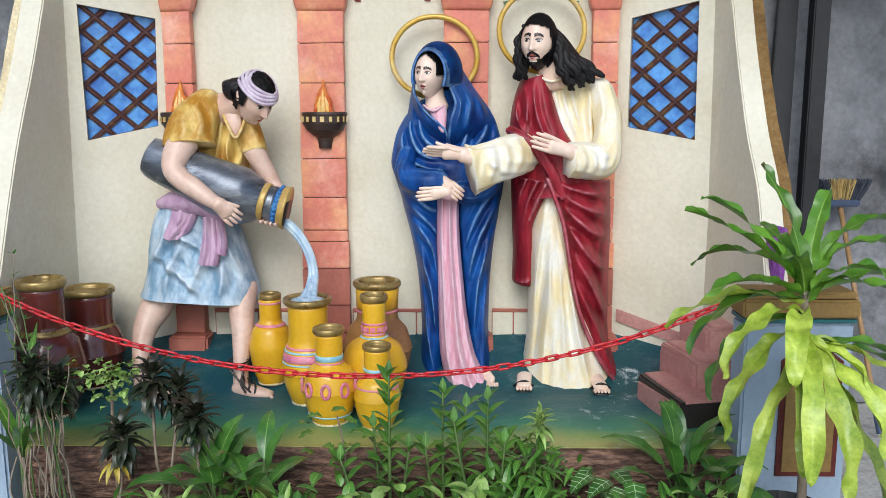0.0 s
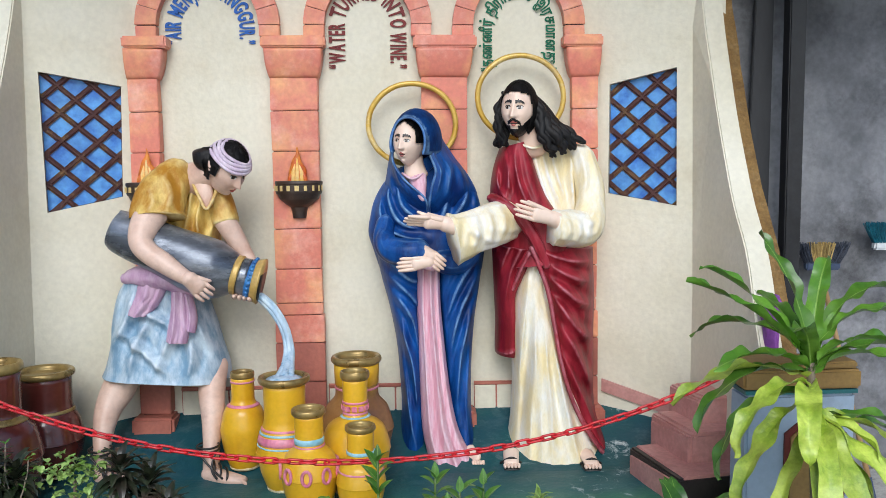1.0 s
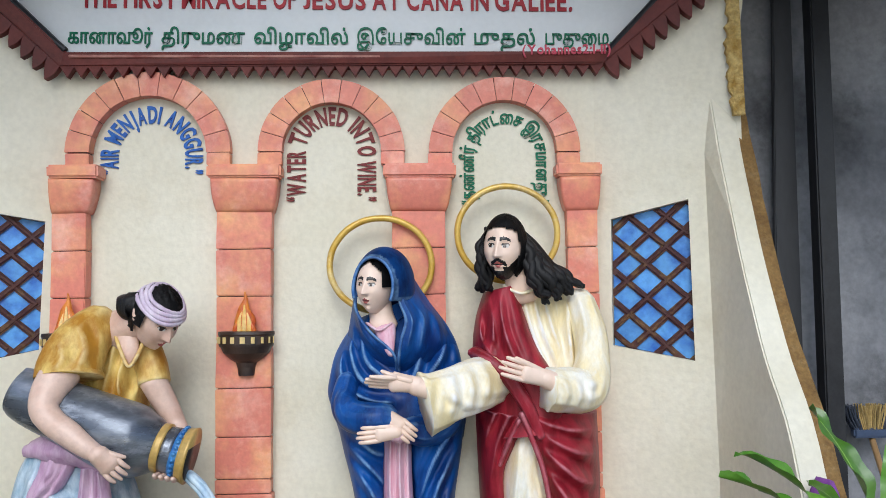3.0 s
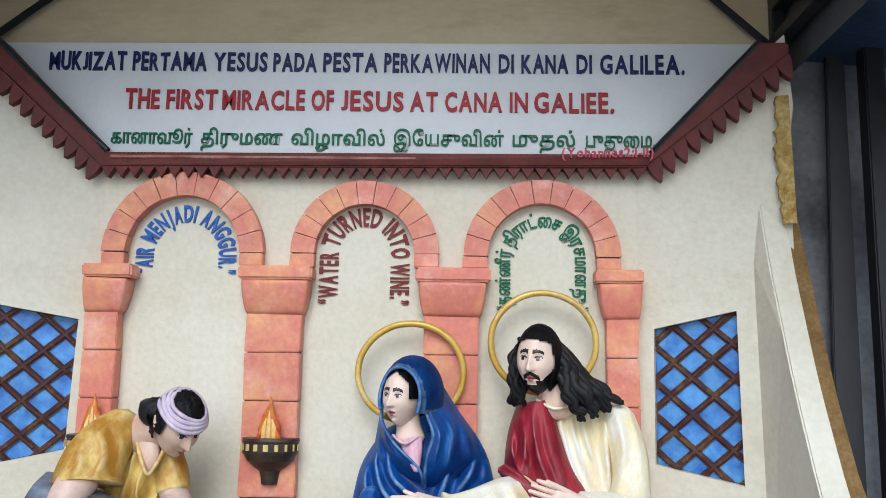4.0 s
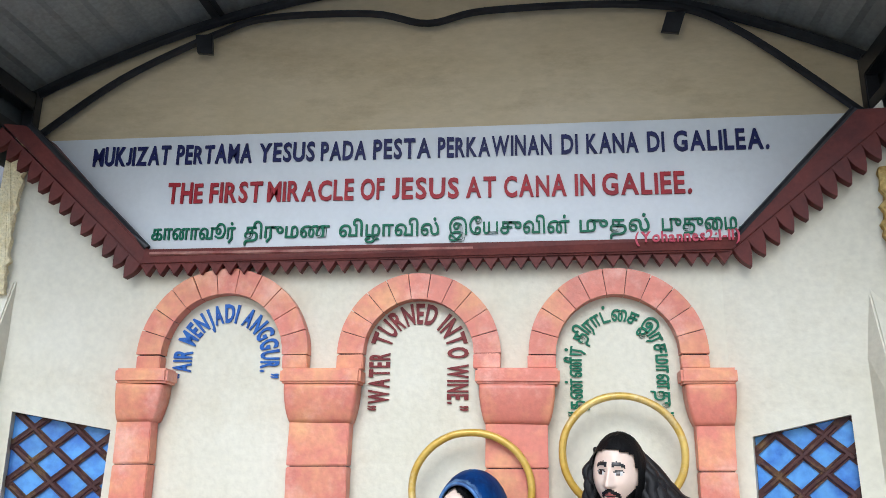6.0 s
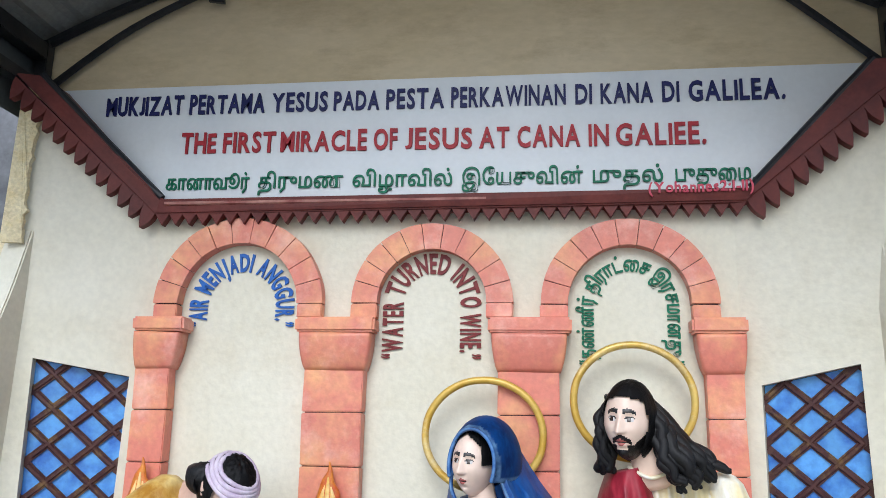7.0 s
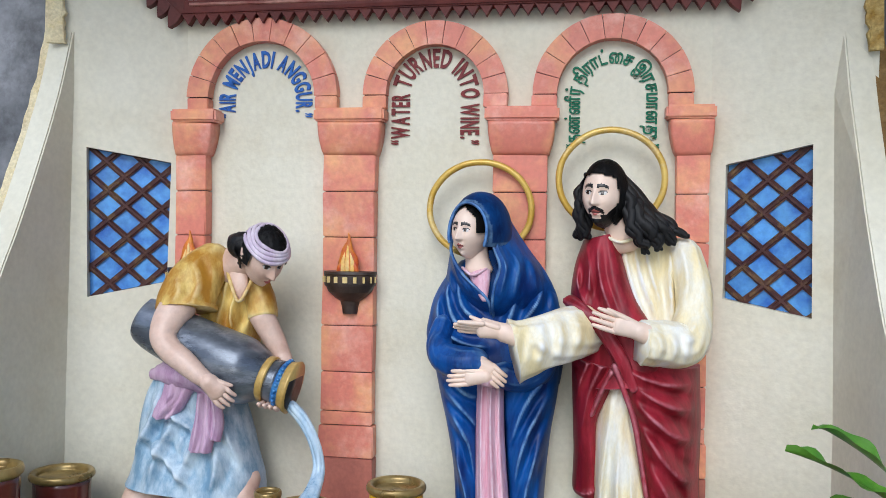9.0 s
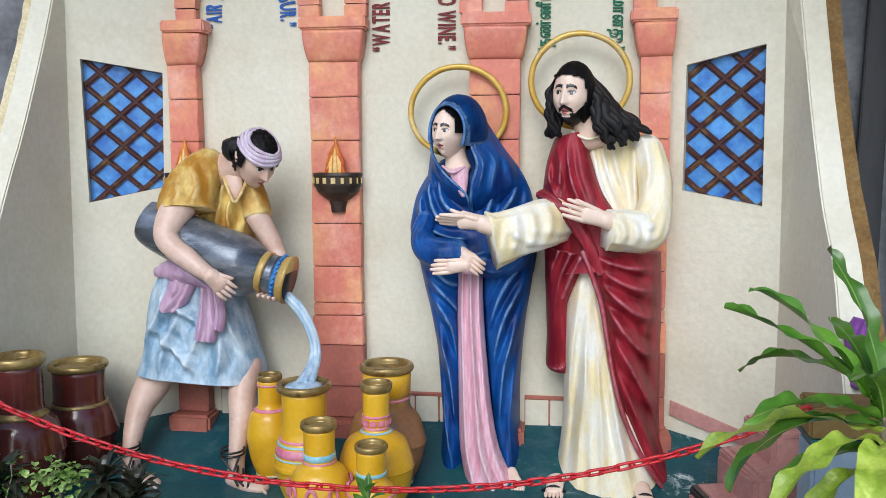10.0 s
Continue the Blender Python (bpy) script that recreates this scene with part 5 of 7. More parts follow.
    add(fig, limb([((-0.025, -0.225, 1.523), 0.006, 0.008), ((0.019, -0.265, 1.500), 0.006, 0.008), ((0.064, -0.235, 1.522), 0.006, 0.008)], 10, 6), PI)
    # head, hair and hood
    c, yaw, pit, rol = (0.008, -0.232, 1.661), -26, 4, 4
    add_head(fig, head(c, yaw, pit, rol, 0.93, gaze=-0.5), {0: SK, 1: EW, 2: IN, 3: LP_, 4: IR, 5: HA})
    add(fig, cap_shell(c, yaw, pit, rol, (0.0735, 0.093, 0.1125), lambda x, y, z: -0.82 < y < 0.1 and (abs(x) > 0.70 or z > 0.84 - 0.50 * abs(x)) and (z > 0.4 or y > -0.62) and z > -0.02, 0.03, 8, 5), HA)
    hc = tuple(Vector(c) + Vector((0.030, 0.022, 0.000)))
    rad = (0.110, 0.130, 0.146)
    add(fig, cap_shell(hc, yaw, pit, rol, rad, lambda x, y, z: y > -0.66 and not (z < -0.30 and y < 0.25), 0.006, 3, 2, stretch=1.5), BL)
    turn = Matrix.Translation(hc) @ Matrix.Rotation(radians(yaw), 4, "Z") @ Matrix.Rotation(radians(pit), 4, "X") @ Matrix.Rotation(radians(rol), 4, "Y")
    hem = [turn @ Vector((0.745 * rad[0] * math.sin(p), -0.67 * rad[1] - 0.004 * math.cos(3 * p), 0.745 * rad[2] * math.cos(p))) for p in np.linspace(radians(-112), radians(112), 22)]
    add(fig, limb([(tuple(p), 0.0065, 0.010) for p in hem], 10, 2), BL)
    # the hood's sides fall to the shoulders, their hems rolled
    rows = [((0.085, -0.215, 1.735), (0.128, -0.130, 1.735)), ((0.086, -0.262, 1.680), (0.150, -0.110, 1.690)), ((0.094, -0.280, 1.611), (0.206, -0.095, 1.604)), ((0.119, -0.285, 1.534), (0.272, -0.085, 1.516)), ((0.103, -0.285, 1.468), (0.312, -0.075, 1.440)), ((0.092, -0.262, 1.400), (0.322, -0.030, 1.380)), ((0.090, -0.190, 1.340), (0.325, 0.020, 1.330))]
    lines = folds_of((((0.112, 1.660), (0.145, 1.600), (0.185, 1.535), (0.165, 1.430)), ((0.150, 1.640), (0.185, 1.590), (0.240, 1.515), (0.245, 1.420)), ((0.097, 1.660), (0.112, 1.600), (0.142, 1.530), (0.122, 1.430))), 0.012, 0.016)
    add(fig, drape(rows, (0.035, 0.030), nu=56, nv=12, amp=0.003, freq=(3, 2), seed=9, lines=lines), BL)
    add(fig, limb([(a, 0.006, 0.010) for a, b in rows], 10, 7, amp=0.15, freq=12, seed=2), BL)
    rows = [((-0.052, -0.170, 1.700), (-0.046, -0.240, 1.690)), ((-0.070, -0.150, 1.665), (-0.062, -0.235, 1.650)), ((-0.084, -0.130, 1.600), (-0.066, -0.235, 1.575)), ((-0.100, -0.110, 1.510), (-0.018, -0.250, 1.498)), ((-0.118, -0.070, 1.430), (0.070, -0.265, 1.415)), ((-0.124, 0.000, 1.375), (0.082, -0.190, 1.350))]
    lines = folds_of((((-0.060, 1.60), (-0.045, 1.50), (0.010, 1.42)), ((-0.075, 1.54), (-0.080, 1.46), (-0.050, 1.41))), 0.011, 0.018)
    add(fig, drape(rows, (0.025, 0.030), nu=48, nv=12, amp=0.002, freq=(3, 2), seed=4, lines=lines), BL)
    add(fig, limb([(b, 0.006, 0.010) for a, b in rows], 10, 7, amp=0.15, freq=12, seed=3), BL)
    # folded arms
    add(fig, limb([((-0.105, -0.150, 1.300), 0.040, 0.050), ((-0.108, -0.205, 1.230), 0.048, 0.058), ((-0.075, -0.265, 1.190), 0.055, 0.060), ((-0.005, -0.320, 1.187), 0.055, 0.060), ((0.043, -0.330, 1.193), 0.050, 0.050)], 40, 10, amp=0.10, freq=6, seed=14), BL)
    add(fig, limb([((0.278, -0.140, 1.259), 0.060, 0.065), ((0.252, -0.200, 1.167), 0.065, 0.070), ((0.188, -0.250, 1.133), 0.055, 0.060), ((0.132, -0.280, 1.142), 0.045, 0.050)], 40, 10, amp=0.10, freq=6, seed=15), BL)
    add(fig, limb([((0.033, -0.335, 1.188), 0.035, 0.033), ((0.058, -0.340, 1.186), 0.033, 0.030)], 16, 3), PI)
    add_palm(fig, (0.050, -0.350, 1.204), (0.148, -0.360, 1.121), Vector((0.5, 0, 0.6)), SK, 0.024, None, 0.012, wide=0.032)
    add(fig, limb([((0.106, -0.330, 1.133), 0.033, 0.030), ((0.081, -0.350, 1.140), 0.033, 0.030)], 16, 3), PI)
    add_palm(fig, (0.086, -0.360, 1.146), (-0.052, -0.370, 1.135), Vector((0.05, 0, 1)), SK, 0.024, (-0.006, -0.370, 1.168), 0.006, wide=0.032)
    # feet
    for p in ((0.285, -0.345, 0.268),):
        add(fig, limb([(tuple(Vector(p) + Vector((-0.03, 0.06, 0.02))), 0.03, 0.02), (p, 0.026, 0.014)], 16, 4), SK)
        for k in range(5):
            q = Vector(p) + Vector((-0.018 + 0.011 * k, -0.018, -0.006))
            add(fig, limb([(tuple(q), 0.008, 0.008), (tuple(q + Vector((0, -0.014, -0.004))), 0.006, 0.006)], 8, 3), SK)
    statue("mother_statue", fig, [M[k] for k in ("skin_fair", "mantle_blue", "gown_pink", "hair", "ink", "eyewhite", "lips", "iris", "gold")], "painted statue of a woman in a hooded deep blue mantle")
    ring((0.021, -0.090, 1.746), 0.198, 0.181, 0.0125, M["halo"], "halo", "yellow gilded ring halo behind the hooded woman's head")


def build_teacher():
    fig = bmesh.new()
    SK, WH, RE, HA, IN, EW, LP_, IR, HB = range(9)
    # white robe: skirt and breast
    rows = [((0.520, -0.120, 1.176), (0.624, -0.120, 1.174)), ((0.469, -0.130, 1.021), (0.641, -0.130, 1.018)), ((0.458, -0.130, 0.864), (0.688, -0.130, 0.860)), ((0.465, -0.130, 0.679), (0.728, -0.130, 0.674)), ((0.464, -0.130, 0.492), (0.795, -0.130, 0.485)), ((0.447, -0.140, 0.334), (0.852, -0.140, 0.324)), ((0.423, -0.160, 0.220), (0.901, -0.160, 0.221)), ((0.410, -0.180, 0.117), (0.921, -0.180, 0.114))]
    add(fig, drape(rows, (0.16, 0.26), nu=96, nv=12, amp=0.003, freq=(4, 1.5), seed=3, lines=folds_of(ROBE, 0.014, 0.024)), WH)
    rows = [((0.508, -0.080, 1.661), (0.695, -0.080, 1.659)), ((0.452, -0.050, 1.610), (0.822, -0.050, 1.617)), ((0.425, -0.050, 1.512), (0.865, -0.050, 1.507)), ((0.424, -0.050, 1.355), (0.856, -0.050, 1.350)), ((0.437, -0.050, 1.197), (0.808, -0.050, 1.192)), ((0.463, -0.050, 1.157), (0.782, -0.050, 1.152))]
    add(fig, drape(rows, (0.13, 0.22), nu=96, nv=12, amp=0.002, freq=(4, 2), seed=7, lines=folds_of(ROBE_CHEST, 0.011, 0.026)), WH)
    # collar and neck
    add(fig, limb([((0.532, -0.200, 1.731), 0.060, 0.055), ((0.552, -0.200, 1.673), 0.060, 0.050), ((0.563, -0.200, 1.631), 0.075, 0.045)], 20, 5), SK)
    add(fig, limb([((0.484, -0.220, 1.656), 0.006, 0.008), ((0.545, -0.252, 1.628), 0.006, 0.008), ((0.617, -0.235, 1.654), 0.006, 0.008)], 12, 6), WH)
    # red mantle: over the shoulder, across the hips
    rows = [((0.417, -0.100, 1.635), (0.531, -0.140, 1.663)), ((0.386, -0.100, 1.538), (0.565, -0.170, 1.549)), ((0.372, -0.100, 1.423), (0.603, -0.200, 1.435)), ((0.377, -0.100, 1.306), (0.658, -0.220, 1.335)), ((0.387, -0.100, 1.202), (0.709, -0.220, 1.220)), ((0.392, -0.100, 1.097), (0.658, -0.220, 1.132))]
    add(fig, drape(rows, (0.12, 0.17), nu=84, nv=14, amp=0.002, freq=(3, 2), seed=11, lines=folds_of(RED_CHEST, 0.012, 0.022)), RE)
    rows = [((0.379, -0.100, 1.202), (0.567, -0.200, 1.183)), ((0.384, -0.100, 1.071), (0.524, -0.180, 1.079)), ((0.388, -0.100, 0.966), (0.480, -0.160, 0.973)), ((0.393, -0.100, 0.834), (0.488, -0.140, 0.839)), ((0.390, -0.100, 0.714), (0.491, -0.130, 0.700)), ((0.397, -0.100, 0.690), (0.491, -0.130, 0.681))]
    add(fig, drape(rows, (0.16, 0.08), nu=60, nv=14, amp=0.002, freq=(3, 3), seed=5, lines=folds_of(RED_FALL, 0.012, 0.024), swags=((0.80, 0.72, 0.03, 0.04, 0.016),)), RE)
    rows = [((0.519, -0.220, 1.205), (0.854, -0.050, 1.175)), ((0.565, -0.250, 1.112), (0.857, -0.050, 1.084)), ((0.609, -0.260, 0.986), (0.861, -0.050, 0.950)), ((0.637, -0.270, 0.835), (0.859, -0.050, 0.789)), ((0.665, -0.270, 0.681), (0.860, -0.050, 0.626)), ((0.709, -0.270, 0.525), (0.863, -0.050, 0.461)), ((0.773, -0.260, 0.390), (0.877, -0.100, 0.352)), ((0.854, -0.250, 0.275), (0.917, -0.160, 0.248)), ((0.880, -0.250, 0.237), (0.918, -0.180, 0.212))]
    add(fig, drape(rows, (0.17, 0.06), nu=96, nv=14, amp=0.002, freq=(2.0, 3), seed=2, lean=0.9, lines=folds_of(RED_HIP, 0.017, 0.032)), RE)
    # rolled edge of the mantle
    add(fig, limb([((0.530, -0.325, 1.195), 0.012, 0.018), ((0.563, -0.335, 1.110), 0.010, 0.018), ((0.602, -0.340, 0.998), 0.010, 0.018), ((0.628, -0.345, 0.850), 0.009, 0.018), ((0.656, -0.345, 0.699), 0.009, 0.018), ((0.700, -0.340, 0.546), 0.009, 0.018), ((0.762, -0.335, 0.409), 0.010, 0.018), ((0.848, -0.320, 0.278), 0.010, 0.015)], 12, 6, amp=0.1, seed=3), RE)
    add(fig, limb([((0.522, -0.310, 1.175), 0.010, 0.018), ((0.487, -0.290, 1.099), 0.010, 0.018), ((0.456, -0.262, 1.010), 0.008, 0.016)], 12, 6, amp=0.1, seed=4), RE)
    add(fig, limb([((0.373, -0.220, 1.409), 0.023, 0.030), ((0.421, -0.300, 1.386), 0.020, 0.023), ((0.490, -0.335, 1.314), 0.023, 0.018), ((0.552, -0.335, 1.220), 0.023, 0.018), ((0.597, -0.330, 1.120), 0.018, 0.015)], 24, 8, amp=0.14, seed=6), RE)
    # arms in wide sleeves
    add(fig, pleat(limb([((0.773, -0.160, 1.590), 0.060, 0.070), ((0.801, -0.200, 1.483), 0.063, 0.075), ((0.803, -0.240, 1.371), 0.063, 0.075), ((0.768, -0.290, 1.282), 0.078, 0.080), ((0.683, -0.340, 1.282), 0.075, 0.075), ((0.612, -0.370, 1.287), 0.073, 0.068)], 52, 14, amp=0.08, freq=3.2, seed=21, ends=(True, False)), folds_of(SLEEVE_FOLDED, 0.011, 0.014)), WH)
    add_palm(fig, (0.614, -0.400, 1.325), (0.446, -0.430, 1.381), Vector((0.25, 0, 1)), SK, 0.028, (0.501, -0.430, 1.402), 0.004, wide=0.038)
    add(fig, limb([((0.668, -0.370, 1.304), 0.040, 0.038), ((0.599, -0.400, 1.330), 0.033, 0.030)], 16, 4), SK)
    add(fig, pleat(limb([((0.461, -0.240, 1.318), 0.080, 0.065), ((0.372, -0.320, 1.302), 0.090, 0.068), ((0.274, -0.380, 1.273), 0.088, 0.068), ((0.215, -0.400, 1.253), 0.096, 0.068), ((0.183, -0.410, 1.246), 0.108, 0.072)], 52, 14, amp=0.08, freq=3.2, seed=24, ends=(True, False)), folds_of(SLEEVE_FORWARD, 0.011, 0.014)), WH)
    add(fig, limb([((0.216, -0.420, 1.291), 0.035, 0.035), ((0.147, -0.440, 1.313), 0.033, 0.030)], 16, 4), SK)
    add_palm(fig, (0.161, -0.440, 1.315), (-0.017, -0.460, 1.342), Vector((0.0, -0.75, 0.6)), SK, 0.028, (0.039, -0.460, 1.365), -0.004, wide=0.036)
    # head, hair and beard
    c, yaw, pit, rol = (0.488, -0.245, 1.797), -23, 5, 3
    add_head(fig, head(c, yaw, pit, rol, 1.06, beard=True, gaze=-0.5), {0: SK, 1: EW, 2: IN, 3: LP_, 4: IR, 5: HB})
    add(fig, cap_shell(c, yaw, pit, rol, (0.083, 0.106, 0.127), lambda x, y, z: (y > -0.50 and (abs(x) > 0.55 or z > 0.3 or y > 0.2)) or z > 0.60 - 0.20 * max(0, abs(x) - 0.25), 0.014, 9, 4, stretch=0.4), HA)
    for k, ctrl in enumerate((
            ((0.425, -0.225, 1.868, 0.012), (0.401, -0.230, 1.788, 0.020), (0.410, -0.220, 1.706, 0.025), (0.401, -0.200, 1.642, 0.018)),
            ((0.432, -0.220, 1.860, 0.012), (0.408, -0.235, 1.800, 0.018), (0.413, -0.230, 1.722, 0.023), (0.427, -0.220, 1.649, 0.018)),
            ((0.525, -0.220, 1.880, 0.015), (0.562, -0.260, 1.800, 0.030), (0.591, -0.270, 1.719, 0.030), (0.616, -0.270, 1.643, 0.023), (0.631, -0.270, 1.594, 0.010)),
            ((0.546, -0.180, 1.873, 0.018), (0.628, -0.230, 1.740, 0.035), (0.684, -0.250, 1.682, 0.030), (0.724, -0.250, 1.628, 0.013)),
            ((0.601, -0.180, 1.773, 0.030), (0.686, -0.200, 1.709, 0.030), (0.740, -0.220, 1.668, 0.020), (0.781, -0.220, 1.653, 0.010)),
            ((0.577, -0.250, 1.769, 0.035), (0.629, -0.280, 1.687, 0.033), (0.664, -0.280, 1.638, 0.023), (0.674, -0.280, 1.603, 0.010)),
            ((0.545, -0.220, 1.850, 0.018), (0.574, -0.275, 1.735, 0.026), (0.598, -0.290, 1.657, 0.023), (0.633, -0.290, 1.613, 0.013)))):
        pts = [((x, y, z), w, 0.9 * w) for x, y, z, w in ctrl]
        fine = spline([(*p, w, d) for p, w, d in pts], 5)
        for strand in range(3):
            curl = [((q[0] + 0.007 * math.sin(i * 1.25 + k * 2 + strand * 2.1) + 0.5 * q[3] * (strand - 1), q[1] - 0.3 * q[3] * (strand == 1), q[2] + 0.004 * math.cos(i * 1.25 + k + strand)), q[3] * 0.62, q[4] * 0.72) for i, q in enumerate(fine)]
            add(fig, limb(curl, 12, 3, amp=0.10, freq=16, seed=30 + k + strand), HA)
    # feet under the hem
    for p, s in (((0.430, -0.405, 0.268), -1), ((0.775, -0.440, 0.268), 1)):
        add(fig, limb([(tuple(Vector(p) + Vector((-0.01 * s, 0.10, 0.015))), 0.036, 0.022), (p, 0.033, 0.014)], 16, 4), SK)
        for k in range(5):
            q = Vector(p) + Vector((-0.030 + 0.015 * k, -0.012, -0.004))
            add(fig, limb([(tuple(q), 0.0085, 0.009), (tuple(q + Vector((0, -0.014, -0.004))), 0.0065, 0.0065)], 8, 3), SK)
        add(fig, limb([(tuple(Vector(p) + Vector((-0.01 * s, 0.09, -0.020))), 0.038, 0.008), (tuple(Vector(p) + Vector((0, -0.024, -0.022))), 0.036, 0.006)], 16, 3), IN)
        add(fig, tube(smoothpath([tuple(Vector(p) + Vector((-0.045, 0.03, -0.01))), tuple(Vector(p) + Vector((0, 0.01, 0.020))), tuple(Vector(p) + Vector((0.045, 0.03, -0.01)))], 5), 0.006, 6), IN)
    statue("teacher_statue", fig, [M[k] for k in ("skin_fair", "robe_white", "mantle_red", "hair", "ink", "eyewhite", "lips", "iris", "hair")], "painted statue of a bearded man in ivory and crimson")
    ring((0.515, -0.090, 1.864), 0.196, 0.186, 0.0125, M["halo"], "halo", "yellow gilded ring halo behind the bearded man's head")


# ---- materials of the things ----
M["jar_yellow"] = mat("yellow_jar_enamel", (0.66, 0.34, 0.012), (0.76, 0.46, 0.025), 0.33, scale=5, fine=55, bump=0.12, grain=0.05, stain=((0.50, 0.22, 0.01), 5, 0.45), coat=0.2)
M["jar_brown"] = mat("brown_jar_enamel", (0.20, 0.095, 0.05), (0.34, 0.17, 0.05), 0.4, scale=4, fine=55, bump=0.15, stain=((0.6, 0.36, 0.04), 3, 0.5))
M["rimgold"] = mat("old_gold_rim", (0.20, 0.13, 0.04), (0.42, 0.30, 0.11), 0.3, metal=0.45, scale=9, fine=60, bump=0.15, stain=((0.10, 0.06, 0.025), 8, 0.5))
M["jar_pink"] = mat("rose_motif_paint", (0.62, 0.16, 0.26), (0.70, 0.27, 0.36), 0.4, scale=14, bump=0.1)
M["jar_aqua"] = mat("aqua_motif_paint", (0.22, 0.48, 0.58), (0.36, 0.60, 0.68), 0.4, scale=14, bump=0.1)
M["maroon_glaze"] = mat("maroon_glaze", (0.075, 0.014, 0.011), (0.13, 0.026, 0.02), 0.22, scale=4, fine=50, bump=0.1, grain=0.08, coat=0.4)
M["chainred"] = mat("red_plastic", (0.52, 0.012, 0.020), (0.60, 0.022, 0.03), 0.32, scale=14, bump=0.04, piece=0.08)
M["iron"] = mat("dark_bronze_paint", (0.024, 0.015, 0.012), (0.05, 0.03, 0.022), 0.4, scale=14, fine=60, bump=0.2, stain=((0.12, 0.06, 0.03), 9, 0.4))
M["tan"] = mat("cream_yellow_paint", (0.62, 0.44, 0.16), (0.70, 0.54, 0.24), 0.4, bump=0.1)
M["flame_in"] = mat("flame_yellow_paint", (0.78, 0.45, 0.10), (0.80, 0.58, 0.26), 0.4, scale=20, bump=0.1)
M["flame_out"] = mat("flame_orange_paint", (0.50, 0.07, 0.012), (0.72, 0.26, 0.03), 0.4, scale=22, bump=0.15)
M["glow"] = mat("pale_pink_paint", (0.80, 0.42, 0.36), (0.82, 0.52, 0.46), 0.5, scale=9, bump=0.1)
M["pedestal"] = mat("pale_blue_wall_paint", (0.27, 0.37, 0.48), (0.36, 0.46, 0.57), 0.6, scale=3, fine=45, bump=0.2, grain=0.05, stain=((0.15, 0.19, 0.24), 3, 0.6))
M["ochre"] = mat("ochre_panel_paint", (0.24, 0.14, 0.035), (0.32, 0.20, 0.06), 0.6, scale=6, fine=60, bump=0.3, stain=((0.13, 0.07, 0.03), 6, 0.5))
M["teal"] = mat("teal_line_paint", (0.01, 0.11, 0.12), (0.02, 0.16, 0.16), 0.5, scale=12, bump=0.15)
M["stepblack"] = mat("black_step_paint", (0.012, 0.010, 0.010), (0.03, 0.024, 0.024), 0.4, scale=7, bump=0.25)
M["steppink"] = mat("dusty_pink_step_paint", (0.44, 0.20, 0.18), (0.54, 0.28, 0.25), 0.5, scale=6, fine=50, bump=0.2, stain=((0.30, 0.13, 0.13), 5, 0.5))
M["bark"] = mat("bark_relief", (0.075, 0.036, 0.024), (0.26, 0.15, 0.10), 0.7, scale=16, fine=60, bump=1.0, grain=0.35, stain=((0.012, 0.006, 0.005), 14, 1.0), stretch=(0.8, 1, 4.0), lo=0.42, hi=0.60)
M["leaf_deep"] = mat("deep_green_leaf", (0.03, 0.11, 0.018), (0.075, 0.20, 0.035), 0.32, scale=14, fine=80, bump=0.12, grain=0.12, piece=0.18, island=0.0, coat=0.15)
M["leaf_corn"] = mat("arching_green_leaf", (0.045, 0.15, 0.015), (0.13, 0.29, 0.03), 0.33, scale=6, fine=70, bump=0.12, grain=0.1, piece=0.25, coat=0.1)
M["leaf_mid"] = mat("green_leaf", (0.038, 0.13, 0.017), (0.10, 0.25, 0.035), 0.34, scale=14, fine=80, bump=0.12, grain=0.12, island=0.25)
M["leaf_lime"] = mat("lime_leaf", (0.24, 0.36, 0.03), (0.46, 0.56, 0.09), 0.36, scale=16, fine=90, bump=0.2, grain=0.12, piece=0.18, stain=((0.08, 0.20, 0.015), 9, 0.8))
M["leaf_rib"] = mat("pale_leaf_rib", (0.16, 0.30, 0.05), (0.26, 0.42, 0.09), 0.4, scale=14, bump=0.05)
M["leaf_dark"] = mat("bronze_green_leaf", (0.014, 0.028, 0.013), (0.040, 0.048, 0.026), 0.33, scale=12, fine=80, bump=0.12, grain=0.15, island=0.35, stain=((0.075, 0.026, 0.035), 9, 0.6))
M["leaf_yellow"] = mat("yellowed_leaf", (0.42, 0.28, 0.03), (0.50, 0.40, 0.06), 0.45, scale=12, bump=0.1, island=0.2)
M["leaf_light"] = mat("light_ruffled_leaf", (0.16, 0.30, 0.05), (0.32, 0.46, 0.14), 0.45, scale=18, bump=0.2, island=0.25)
M["vein"] = mat("pale_vein", (0.34, 0.50, 0.28), (0.42, 0.58, 0.36), 0.45, bump=0)
M["stem"] = mat("green_stem", (0.06, 0.12, 0.03), (0.12, 0.19, 0.06), 0.5, scale=14, bump=0.2)
M["wood_stem"] = mat("grey_woody_stem", (0.16, 0.12, 0.085), (0.30, 0.25, 0.19), 0.75, scale=24, fine=90, bump=0.5, stretch=(1, 1, 0.4))
M["potblack"] = mat("black_plastic_pot", (0.010, 0.010, 0.011), (0.022, 0.022, 0.024), 0.45, scale=8, bump=0.1)
M["stick"] = mat("bamboo_stick", (0.30, 0.17, 0.07), (0.42, 0.27, 0.13), 0.5, scale=10, bump=0.15, stretch=(1, 1, 0.2))
M["bristle_blue"] = mat("grey_blue_bristle", (0.028, 0.036, 0.055), (0.06, 0.07, 0.095), 0.55, scale=30, bump=0.2, island=0.3)
M["bristle_tan"] = mat("tan_bristle", (0.38, 0.26, 0.09), (0.48, 0.35, 0.14), 0.6, scale=30, bump=0.2, island=0.3)
